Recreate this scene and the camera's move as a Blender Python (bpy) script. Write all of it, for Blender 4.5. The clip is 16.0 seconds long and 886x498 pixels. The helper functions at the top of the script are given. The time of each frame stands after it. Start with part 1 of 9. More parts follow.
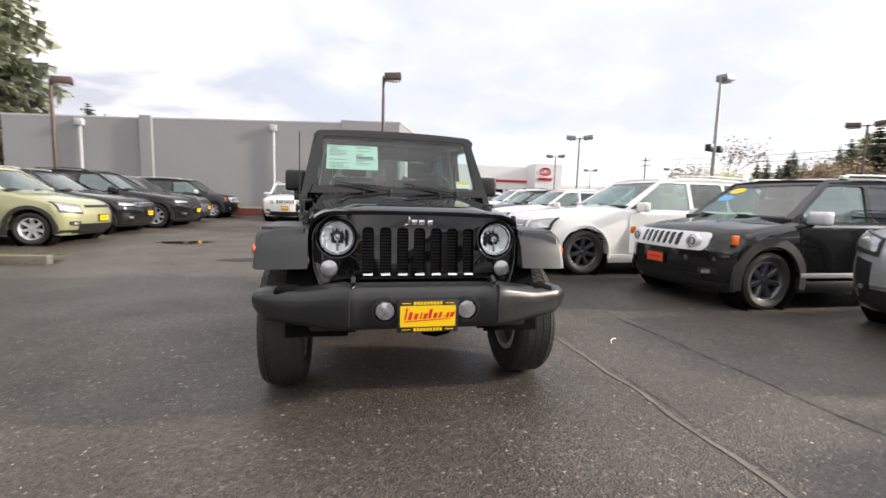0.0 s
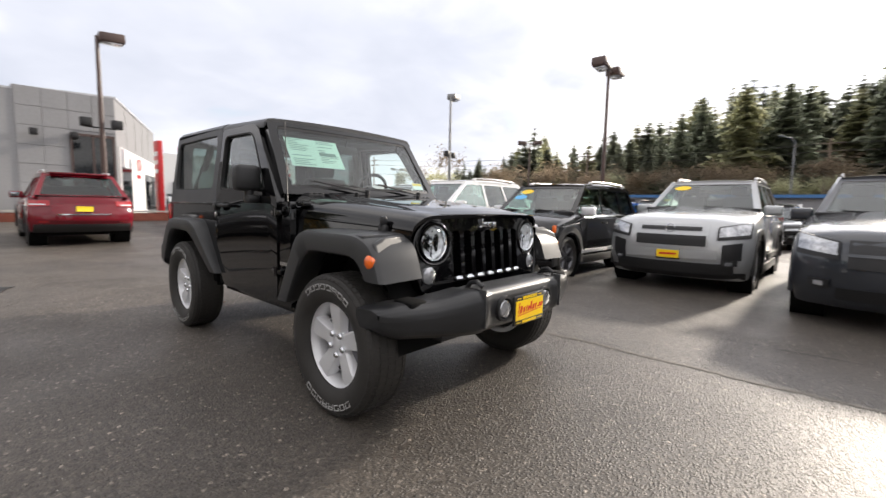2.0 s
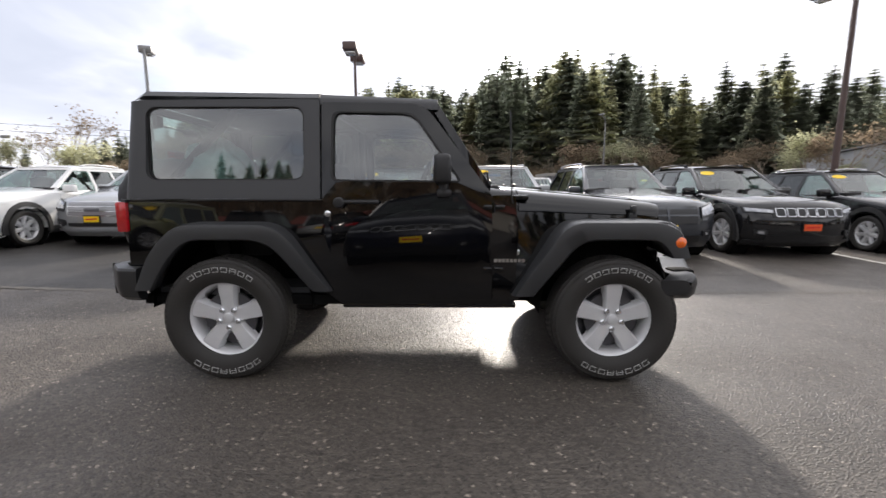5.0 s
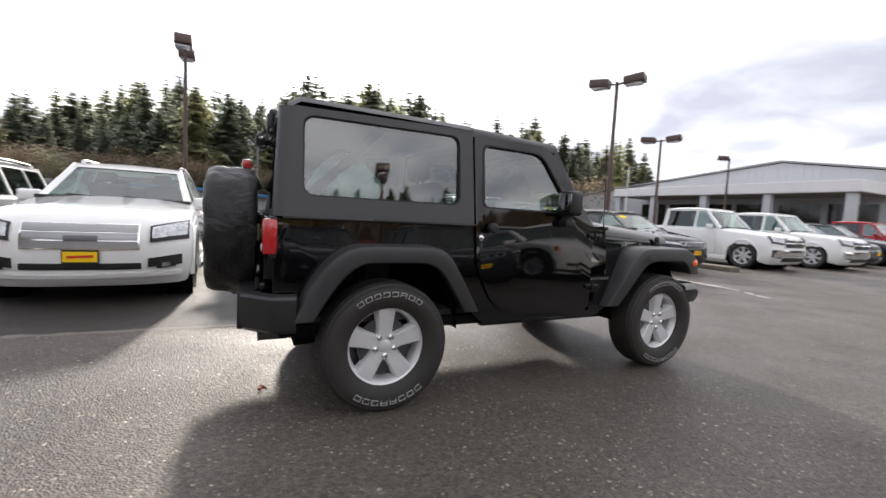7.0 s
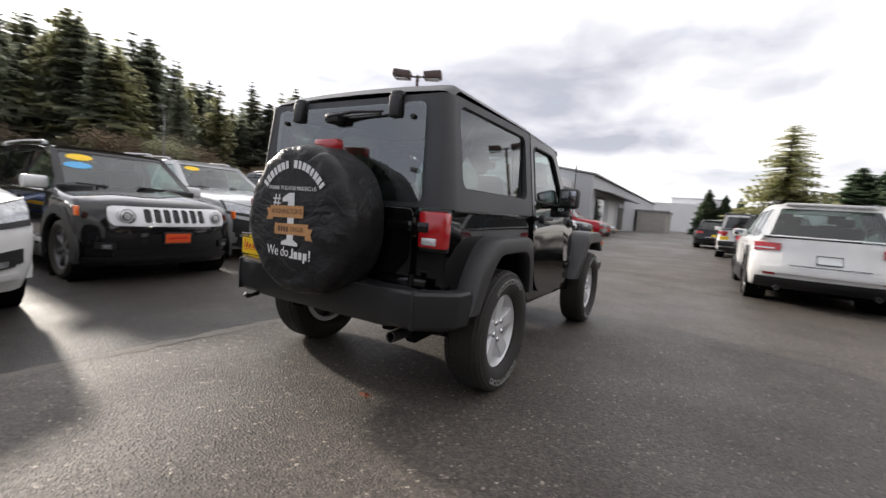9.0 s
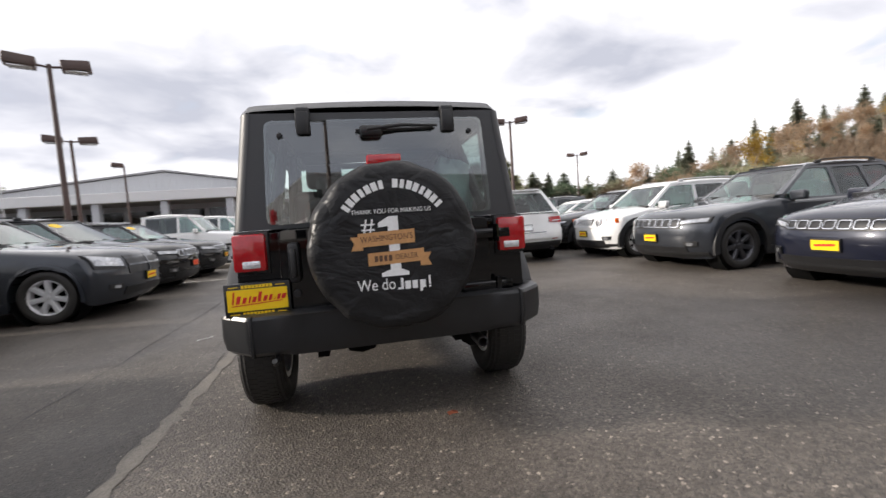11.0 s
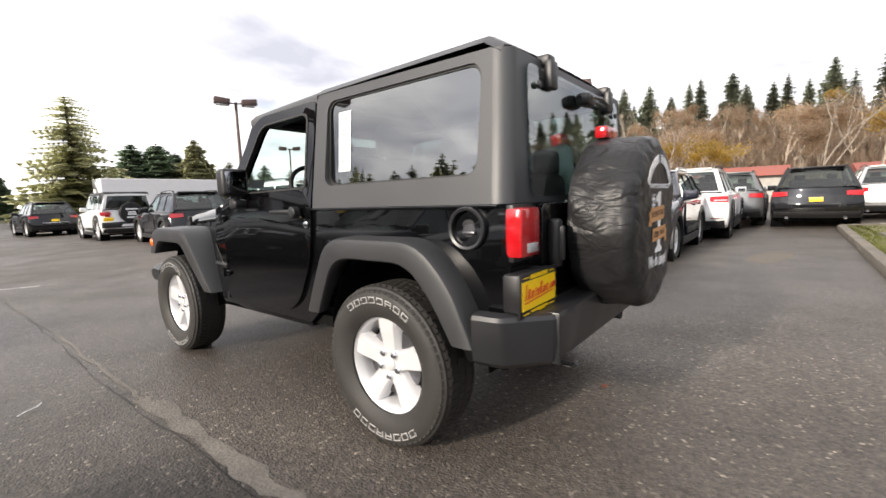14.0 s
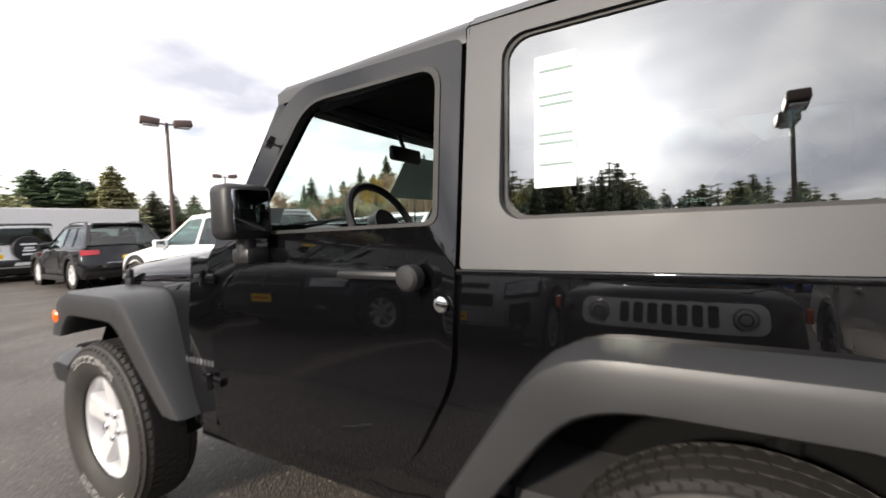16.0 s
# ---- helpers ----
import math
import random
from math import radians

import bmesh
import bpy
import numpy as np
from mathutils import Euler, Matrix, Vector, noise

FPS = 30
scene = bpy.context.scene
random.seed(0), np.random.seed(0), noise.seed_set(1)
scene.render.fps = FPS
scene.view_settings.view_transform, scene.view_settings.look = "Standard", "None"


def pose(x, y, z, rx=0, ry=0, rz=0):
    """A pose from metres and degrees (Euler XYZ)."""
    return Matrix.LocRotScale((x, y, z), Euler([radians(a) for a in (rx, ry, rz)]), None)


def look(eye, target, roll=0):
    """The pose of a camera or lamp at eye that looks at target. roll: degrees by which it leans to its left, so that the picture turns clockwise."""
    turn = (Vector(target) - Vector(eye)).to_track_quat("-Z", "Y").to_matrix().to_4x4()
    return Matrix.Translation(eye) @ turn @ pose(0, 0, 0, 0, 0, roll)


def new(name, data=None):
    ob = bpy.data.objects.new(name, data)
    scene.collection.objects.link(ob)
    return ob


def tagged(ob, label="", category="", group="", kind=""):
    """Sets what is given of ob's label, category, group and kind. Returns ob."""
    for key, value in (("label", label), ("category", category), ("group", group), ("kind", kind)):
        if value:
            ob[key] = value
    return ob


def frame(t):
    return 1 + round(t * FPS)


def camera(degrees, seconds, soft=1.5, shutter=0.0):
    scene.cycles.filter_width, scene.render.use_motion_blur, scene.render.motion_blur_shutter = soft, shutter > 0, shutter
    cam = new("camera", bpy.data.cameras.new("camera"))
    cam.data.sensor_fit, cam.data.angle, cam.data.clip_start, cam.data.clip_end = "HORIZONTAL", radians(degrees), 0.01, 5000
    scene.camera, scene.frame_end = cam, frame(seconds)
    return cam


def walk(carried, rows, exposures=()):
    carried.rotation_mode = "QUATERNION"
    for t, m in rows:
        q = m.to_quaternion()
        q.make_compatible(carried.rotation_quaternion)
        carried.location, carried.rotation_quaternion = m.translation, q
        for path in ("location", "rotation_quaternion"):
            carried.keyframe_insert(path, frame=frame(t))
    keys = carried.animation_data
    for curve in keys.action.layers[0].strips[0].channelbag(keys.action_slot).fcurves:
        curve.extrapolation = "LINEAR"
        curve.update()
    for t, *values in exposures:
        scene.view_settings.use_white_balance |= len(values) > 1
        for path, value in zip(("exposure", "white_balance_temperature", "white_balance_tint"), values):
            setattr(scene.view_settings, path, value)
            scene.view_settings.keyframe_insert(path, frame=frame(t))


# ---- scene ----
cam = camera(92.0, 16.0, soft=1.5, shutter=0.4)
PATH = [
    (0, (-0.385, -4.031, 1.167), (0.034, -2.087, 0.951), 1.7),
    (0.5, (-0.783, -3.884, 1.156), (-0.126, -2.012, 0.903), 2.3),
    (1, (-1.241, -3.721, 1.149), (-0.322, -1.966, 0.878), 2.5),
    (1.5, (-1.681, -3.493, 1.146), (-0.477, -1.915, 0.902), 2.0),
    (2, (-2.129, -3.171, 1.157), (-0.661, -1.827, 0.956), 1.2),
    (2.5, (-2.537, -2.805, 1.16), (-0.888, -1.693, 0.95), 1.2),
    (3, (-2.87, -2.35, 1.169), (-1.086, -1.467, 0.968), 0.6),
    (3.5, (-3.134, -1.866, 1.176), (-1.261, -1.193, 0.978), -0.8),
    (4, (-3.332, -1.315, 1.176), (-1.391, -0.873, 0.983), 0.8),
    (4.2, (-3.413, -1.097, 1.191), (-1.459, -0.734, 0.968), 0.8),
    (6.3, (-3.454, 1.319, 1.22), (-1.539, 0.777, 1.025), 1.6),
    (6.5, (-3.411, 1.531, 1.201), (-1.518, 0.909, 1.031), 2.5),
    (7, (-3.224, 2.059, 1.187), (-1.443, 1.163, 1.032), 2.9),
    (7.5, (-3.014, 2.589, 1.181), (-1.37, 1.46, 1.042), 3.4),
    (8, (-2.741, 3.067, 1.167), (-1.243, 1.746, 1.068), 4.3),
    (8.5, (-2.378, 3.479, 1.161), (-1.077, 1.969, 1.003), 3.8),
    (9, (-1.899, 3.743, 1.141), (-0.875, 2.035, 0.957), 4.3),
    (9.5, (-1.41, 4.017, 1.142), (-0.708, 2.154, 0.954), 3.2),
    (10, (-0.862, 4.163, 1.147), (-0.469, 2.208, 0.999), 4.3),
    (10.2, (-0.65, 4.241, 1.148), (-0.446, 2.257, 0.999), 1.9),
    (12.3, (1.345, 3.876, 1.128), (0.38, 2.131, 0.971), -0.6),
    (12.5, (1.503, 3.76, 1.143), (0.454, 2.067, 0.96), 0.4),
    (13, (1.81, 3.391, 1.172), (0.559, 1.861, 0.867), 0.7),
    (13.5, (2.077, 3.023, 1.173), (0.617, 1.68, 0.924), -0.3),
    (14, (2.208, 2.658, 1.169), (0.654, 1.421, 0.936), -2.0),
    (14.5, (2.242, 2.239, 1.162), (0.597, 1.13, 0.906), -1.1),
    (15, (2.182, 1.855, 1.178), (0.483, 0.824, 0.948), -1.4),
    (15.5, (1.961, 1.483, 1.203), (0.309, 0.367, 1.041), -1.1),
    (16, (1.722, 1.113, 1.248), (-0.001, 0.103, 1.144), -2.2),
]
walk(cam, [(t, look(eye, target, roll)) for t, eye, target, roll in PATH],
     [(0, 1.40, 7000, 12), (1.5, 1.35, 7000, 12), (2.5, 1.20, 6900, 12), (4.0, 1.00, 6700, 12), (6.3, 1.47, 6700, 12), (7.0, 1.35, 6700, 12), (8.0, 1.25, 6700, 12), (9.0, 1.02, 6800, 12), (10.0, 1.15, 6800, 12), (12.5, 1.20, 6900, 12), (13.5, 1.36, 6950, 12), (14.5, 1.50, 7000, 12), (16.0, 1.45, 7000, 12)])


# world, sun
SUN_AZ, SUN_EL = radians(-9), radians(21)


def build_world():
    w = bpy.data.worlds.new("sky")
    w.use_nodes = True
    scene.world = w
    nt = w.node_tree
    nt.nodes.clear()
    N, L = nt.nodes.new, nt.links.new

    def math_node(op, a, b=None, clamp=False):
        n = N("ShaderNodeMath")
        n.operation, n.use_clamp = op, clamp
        for i, v in enumerate((a, b)):
            if v is None:
                continue
            if isinstance(v, (int, float)):
                n.inputs[i].default_value = v
            else:
                L(v, n.inputs[i])
        return n.outputs[0]

    def mix(f, a, b):
        n = N("ShaderNodeMix")
        n.data_type = "RGBA"
        for i, v in ((0, f), (6, a), (7, b)):
            if isinstance(v, (int, float)):
                n.inputs[i].default_value = v
            elif isinstance(v, tuple):
                n.inputs[i].default_value = (*v, 1)
            else:
                L(v, n.inputs[i])
        return n.outputs[2]

    def ramp(v, stops):
        n = N("ShaderNodeValToRGB")
        e = n.color_ramp.elements
        e[0].position, e[1].position = stops[0][0], stops[-1][0]
        e[0].color, e[1].color = [(*([s[1]] * 3), 1) for s in (stops[0], stops[-1])]
        for p, s in stops[1:-1]:
            e.new(p).color = (s, s, s, 1)
        L(v, n.inputs[0])
        return n.outputs[0]

    co = N("ShaderNodeTexCoord").outputs["Generated"]
    sep = N("ShaderNodeSeparateXYZ")
    L(co, sep.inputs[0])
    # cloud layer: the direction is projected on a flat deck
    up = math_node("MAXIMUM", sep.outputs[2], 0.0)
    deck = math_node("ADD", up, 0.22)
    px, py = math_node("DIVIDE", sep.outputs[0], deck), math_node("DIVIDE", sep.outputs[1], deck)
    comb = N("ShaderNodeCombineXYZ")
    L(px, comb.inputs[0])
    L(py, comb.inputs[1])
    comb.inputs[2].default_value = 3.7

    def noise_tex(scale, detail, rough, dist=0.0):
        n = N("ShaderNodeTexNoise")
        n.inputs["Scale"].default_value, n.inputs["Detail"].default_value = scale, detail
        n.inputs["Roughness"].default_value, n.inputs["Distortion"].default_value = rough, dist
        L(comb.outputs[0], n.inputs["Vector"])
        return n.outputs[0]

    big, fine = noise_tex(0.95, 6, 0.48, 0.5), noise_tex(2.6, 6, 0.46, 0.4)
    cover = math_node("ADD", math_node("MULTIPLY", big, 0.64), math_node("MULTIPLY", fine, 0.36))
    # nearness to the sun's place
    sd = Vector((math.cos(SUN_AZ) * math.cos(SUN_EL), math.sin(SUN_AZ) * math.cos(SUN_EL), math.sin(SUN_EL)))
    dot = N("ShaderNodeVectorMath")
    dot.operation = "DOT_PRODUCT"
    L(co, dot.inputs[0])
    dot.inputs[1].default_value = sd
    near = math_node("MAXIMUM", dot.outputs["Value"], 0.0)
    glow = math_node("ADD", math_node("ADD", math_node("MULTIPLY", math_node("POWER", near, 9.0), 1.3), math_node("ADD", math_node("MULTIPLY", math_node("POWER", near, 60.0), 1.5), math_node("MULTIPLY", math_node("POWER", near, 420.0), 3.5))), 1.0)
    # cloud colours: thick grey-blue to thin white
    thick = ramp(cover, [(0.38, 0.0), (0.49, 0.34), (0.58, 0.70), (0.70, 1.0)])
    cloud = mix(thick, CLOUD_THICK, CLOUD_THIN)
    # the distant rain bank in the north-east
    bank = N("ShaderNodeVectorMath")
    bank.operation = "DOT_PRODUCT"
    L(co, bank.inputs[0])
    bank.inputs[1].default_value = (math.cos(radians(66)) * 0.98, math.sin(radians(66)) * 0.98, 0.20)
    rag = math_node("ADD", bank.outputs["Value"], math_node("MULTIPLY", math_node("SUBTRACT", cover, 0.5), -0.35))
    cloud = mix(math_node("MULTIPLY", ramp(rag, [(0.74, 0.0), (0.93, 1.0)]), 0.80), cloud, (0.30, 0.335, 0.41))
    lit = N("ShaderNodeVectorMath")
    lit.operation = "MULTIPLY"
    L(cloud, lit.inputs[0])
    gl = N("ShaderNodeCombineXYZ")
    for i in range(3):
        L(glow, gl.inputs[i])
    L(gl.outputs[0], lit.inputs[1])
    # pale band above the horizon
    hz = ramp(sep.outputs[2], [(0.0, 1.0), (0.05, 0.55), (0.16, 0.0)])
    hazed = mix(math_node("MULTIPLY", hz, 0.5), lit.outputs[0], (0.86, 0.88, 0.90))
    sky = N("ShaderNodeTexSky")
    sky.sky_type, sky.sun_disc = "NISHITA", False
    sky.sun_elevation, sky.sun_rotation = SUN_EL, radians(90) - SUN_AZ
    sky_dim = N("ShaderNodeVectorMath")
    sky_dim.operation = "SCALE"
    L(sky.outputs[0], sky_dim.inputs[0])
    sky_dim.inputs[3].default_value = 0.10
    gap = ramp(fine, [(0.22, 1.0), (0.36, 0.0)])
    final = mix(math_node("MULTIPLY", gap, 0.35), hazed, sky_dim.outputs[0])
    bg = N("ShaderNodeBackground")
    L(final, bg.inputs[0])
    bg.inputs[1].default_value = SKY_STRENGTH
    out = N("ShaderNodeOutputWorld")
    L(bg.outputs[0], out.inputs[0])
    sun = new("sun", bpy.data.lights.new("sun", "SUN"))
    sun.data.energy, sun.data.angle, sun.data.color = SUN_POWER, radians(SUN_WIDE), (1.0, 0.94, 0.85)
    sun.matrix_world = look(sd * 60, (0, 0, 0))


CLOUD_THICK, CLOUD_THIN = (0.27, 0.29, 0.345), (0.80, 0.81, 0.835)
SKY_STRENGTH, SUN_POWER, SUN_WIDE = 1.0, 2.0, 3.4
build_world()


# ---------------------------------------------------------------- materials
def shader(name):
    m = bpy.data.materials.new(name)
    m.use_nodes = True
    nt = m.node_tree
    return m, nt, nt.nodes["Principled BSDF"]


def surface(name, colour, rough=0.5, metal=0.0, vary=0.12, scale=6.0, grain=60.0, bump=0.1, depth=0.002, coat=0.0, spec=0.5, rvary=0.12, island=0.0, emit=0.0):
    """A plain surface with variation at two scales, in object space (metres)."""
    m, nt, b = shader(name)
    N, L = nt.nodes.new, nt.links.new
    co = N("ShaderNodeTexCoord").outputs["Object"]
    n1, n2 = N("ShaderNodeTexNoise"), N("ShaderNodeTexNoise")
    for n, s, d in ((n1, scale, 4), (n2, grain, 3)):
        n.inputs["Scale"].default_value, n.inputs["Detail"].default_value = s, d
        L(co, n.inputs["Vector"])
    add = N("ShaderNodeMath")
    add.operation = "ADD"
    L(n1.outputs[0], add.inputs[0])
    L(n2.outputs[0], add.inputs[1])
    mr = N("ShaderNodeMapRange")
    mr.inputs[1].default_value, mr.inputs[2].default_value = 0.6, 1.4
    mr.inputs[3].default_value, mr.inputs[4].default_value = 1 - vary, 1 + vary
    L(add.outputs[0], mr.inputs[0])
    fac = mr.outputs[0]
    if island:
        rnd = N("ShaderNodeObjectInfo").outputs["Random"]
        r2 = N("ShaderNodeMapRange")
        r2.inputs[3].default_value, r2.inputs[4].default_value = 1 - island, 1 + island
        L(rnd, r2.inputs[0])
        mu = N("ShaderNodeMath")
        mu.operation = "MULTIPLY"
        L(fac, mu.inputs[0])
        L(r2.outputs[0], mu.inputs[1])
        fac = mu.outputs[0]
    sc = N("ShaderNodeVectorMath")
    sc.operation = "SCALE"
    sc.inputs[0].default_value = colour
    L(fac, sc.inputs[3])
    L(sc.outputs[0], b.inputs["Base Color"])
    rr = N("ShaderNodeMapRange")
    rr.inputs[1].default_value, rr.inputs[2].default_value = 0.3, 0.7
    rr.inputs[3].default_value, rr.inputs[4].default_value = max(0.01, rough * (1 - rvary)), min(1, rough * (1 + rvary))
    L(n1.outputs[0], rr.inputs[0])
    L(rr.outputs[0], b.inputs["Roughness"])
    b.inputs["Metallic"].default_value = metal
    b.inputs["Specular IOR Level"].default_value = spec
    b.inputs["Coat Weight"].default_value = coat
    b.inputs["Coat Roughness"].default_value = 0.03
    if bump:
        bp = N("ShaderNodeBump")
        bp.inputs["Strength"].default_value, bp.inputs["Distance"].default_value = bump, depth
        L(n2.outputs[0], bp.inputs["Height"])
        L(bp.outputs[0], b.inputs["Normal"])
    if emit:
        b.inputs["Emission Color"].default_value = (*colour, 1)
        b.inputs["Emission Strength"].default_value = emit
    return m


def paint(name, colour, metal=0.0, rough=0.35, flake=0.0):
    """Clear-coated car paint with a thin film of dried drops."""
    m = surface(name, colour, rough, metal, 0.05, 3.0, 300.0, 0.0, coat=1.0, spec=0.0 if not metal else 0.3, rvary=0.2)
    nt = m.node_tree
    b = nt.nodes["Principled BSDF"]
    N, L = nt.nodes.new, nt.links.new
    co = N("ShaderNodeTexCoord").outputs["Object"]
    v = N("ShaderNodeTexVoronoi")
    v.inputs["Scale"].default_value = 55.0
    L(co, v.inputs["Vector"])
    mr = N("ShaderNodeMapRange")
    mr.inputs[1].default_value, mr.inputs[2].default_value, mr.inputs[3].default_value, mr.inputs[4].default_value = 0.05, 0.22, 1.0, 0.0
    L(v.outputs["Distance"], mr.inputs[0])
    bp = N("ShaderNodeBump")
    bp.inputs["Strength"].default_value, bp.inputs["Distance"].default_value = 0.015, 0.0005
    L(mr.outputs[0], bp.inputs["Height"])
    L(bp.outputs[0], b.inputs["Coat Normal"])
    b.inputs["Coat IOR"].default_value = 1.52
    n = N("ShaderNodeTexNoise")
    n.inputs["Scale"].default_value = 2.5
    L(co, n.inputs["Vector"])
    r = N("ShaderNodeMapRange")
    r.inputs[1].default_value, r.inputs[2].default_value, r.inputs[3].default_value, r.inputs[4].default_value = 0.35, 0.7, 0.012, 0.04
    L(n.outputs[0], r.inputs[0])
    L(r.outputs[0], b.inputs["Coat Roughness"])
    return m


def glazing(name, tint, gloss=1.0, ior=1.5):
    """A thin pane: tinted see-through with the mirror gloss of glass."""
    m = bpy.data.materials.new(name)
    m.use_nodes = True
    nt = m.node_tree
    nt.nodes.clear()
    N, L = nt.nodes.new, nt.links.new
    tr, gl, mx, fr, out = N("ShaderNodeBsdfTransparent"), N("ShaderNodeBsdfGlossy"), N("ShaderNodeMixShader"), N("ShaderNodeLayerWeight"), N("ShaderNodeOutputMaterial")
    tr.inputs[0].default_value = (*tint, 1)
    fr.inputs[0].default_value = 0.5
    gl.inputs["Roughness"].default_value = 0.0
    gl.inputs["Color"].default_value = (0.95, 0.97, 0.97, 1)
    f0 = ((ior - 1) / (ior + 1)) ** 2 * gloss
    pw = N("ShaderNodeMath")
    pw.operation = "POWER"
    pw.inputs[1].default_value = 5.0
    L(fr.outputs["Facing"], pw.inputs[0])
    mu = N("ShaderNodeMapRange")
    mu.inputs[3].default_value, mu.inputs[4].default_value = f0, 1.0
    L(pw.outputs[0], mu.inputs[0])
    L(mu.outputs[0], mx.inputs[0])
    L(tr.outputs[0], mx.inputs[1])
    L(gl.outputs[0], mx.inputs[2])
    L(mx.outputs[0], out.inputs[0])
    return m


BLACK_PAINT = paint("black_clearcoat", (0.0025, 0.0025, 0.003))
PLASTIC = surface("textured_dark_plastic", (0.017, 0.0175, 0.019), 0.36, vary=0.15, scale=5, grain=420, bump=0.25, depth=0.0006)
FLARE = surface("grey_flare_plastic", (0.027, 0.0278, 0.0295), 0.42, vary=0.12, scale=4, grain=500, bump=0.2, depth=0.0005)
TOP = surface("textured_hardtop", (0.041, 0.042, 0.045), 0.46, vary=0.10, scale=3, grain=600, bump=0.3, depth=0.0006)
BLACK = surface("black_plastic", (0.012, 0.012, 0.013), 0.45, vary=0.2, grain=200, bump=0.1, depth=0.0005)
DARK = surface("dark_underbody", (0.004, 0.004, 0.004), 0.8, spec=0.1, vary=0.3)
RUBBER = surface("tyre_rubber", (0.021, 0.019, 0.017), 0.66, vary=0.35, scale=9, grain=150, bump=0.2, depth=0.001)
SEAL = surface("rubber_seal", (0.010, 0.010, 0.010), 0.6)
ALLOY = surface("silver_alloy", (0.66, 0.66, 0.67), 0.36, 0.35, vary=0.06, scale=12, grain=200, bump=0.03)
CHROME = surface("chrome", (0.75, 0.76, 0.78), 0.10, 1.0, vary=0.04, bump=0.0)
DARK_ALLOY = surface("dark_alloy", (0.12, 0.12, 0.13), 0.35, 0.8, vary=0.1)
CLOTH = surface("seat_cloth", (0.03, 0.03, 0.032), 0.9, vary=0.25, grain=500, bump=0.3, depth=0.001)
GLASS = glazing("clear_tinted_glass", (0.64, 0.76, 0.73), 2.0)
SIDE_GLASS = glazing("side_glass", (0.38, 0.47, 0.45), 4.0)
# SIDE_GLASS darkened for the sunward side, so the cabin behind looks unlit
SUN_SIDE_GLASS = glazing("sun_side_glass", (0.17, 0.21, 0.20), 5.6)
REAR_GLASS = glazing("rear_glass", (0.56, 0.66, 0.63), 4.6)
PRIVACY = glazing("privacy_glass", (0.40, 0.44, 0.44), 1.7)
CLEAR = glazing("pane_inner_face", (0.98, 0.99, 0.99), 0.0)
CAR_GLASS = glazing("car_glass", (0.62, 0.80, 0.74), 3.4)
RED_LENS = surface("red_lens", (0.42, 0.008, 0.012), 0.12, vary=0.25, scale=30, grain=160, bump=0.2, coat=1.0)
WHITE_LENS = surface("clear_lens", (0.75, 0.76, 0.78), 0.12, 0.55, vary=0.35, scale=45, grain=160, bump=0.6, depth=0.004, coat=1.0)
HEAD_LENS = surface("smoky_headlight_lens", (0.40, 0.41, 0.43), 0.12, 0.65, vary=0.5, scale=14, grain=30, bump=0.25, depth=0.006, coat=1.0)
SATIN = surface("satin_grey_grille", (0.30, 0.30, 0.31), 0.35, 0.8, vary=0.1)
AMBER = surface("amber_lens", (0.85, 0.14, 0.01), 0.2, vary=0.15, scale=40, coat=1.0)
YELLOW = surface("yellow_plate", (0.92, 0.60, 0.01), 0.4, vary=0.05, scale=20)
REDINK = surface("red_ink", (0.62, 0.02, 0.015), 0.5)
ORANGE_PLATE = surface("orange_plate", (0.75, 0.10, 0.02), 0.4, vary=0.06)
LETTER = surface("grey_white_rubber", (0.36, 0.36, 0.35), 0.7, vary=0.3, scale=30)
WHITE_INK = surface("white_ink", (0.80, 0.80, 0.80), 0.6, vary=0.08, scale=30)
TAN_INK = surface("tan_ink", (0.52, 0.27, 0.11), 0.7, vary=0.15, scale=20)
BROWN_INK = surface("brown_ink", (0.10, 0.05, 0.03), 0.7)
PAPER = surface("pale_green_paper", (0.66, 0.84, 0.76), 0.7, vary=0.05)
PAPER_WHITE = surface("white_paper", (0.80, 0.83, 0.82), 0.7, vary=0.04)
INK = surface("grey_ink", (0.22, 0.30, 0.28), 0.8)


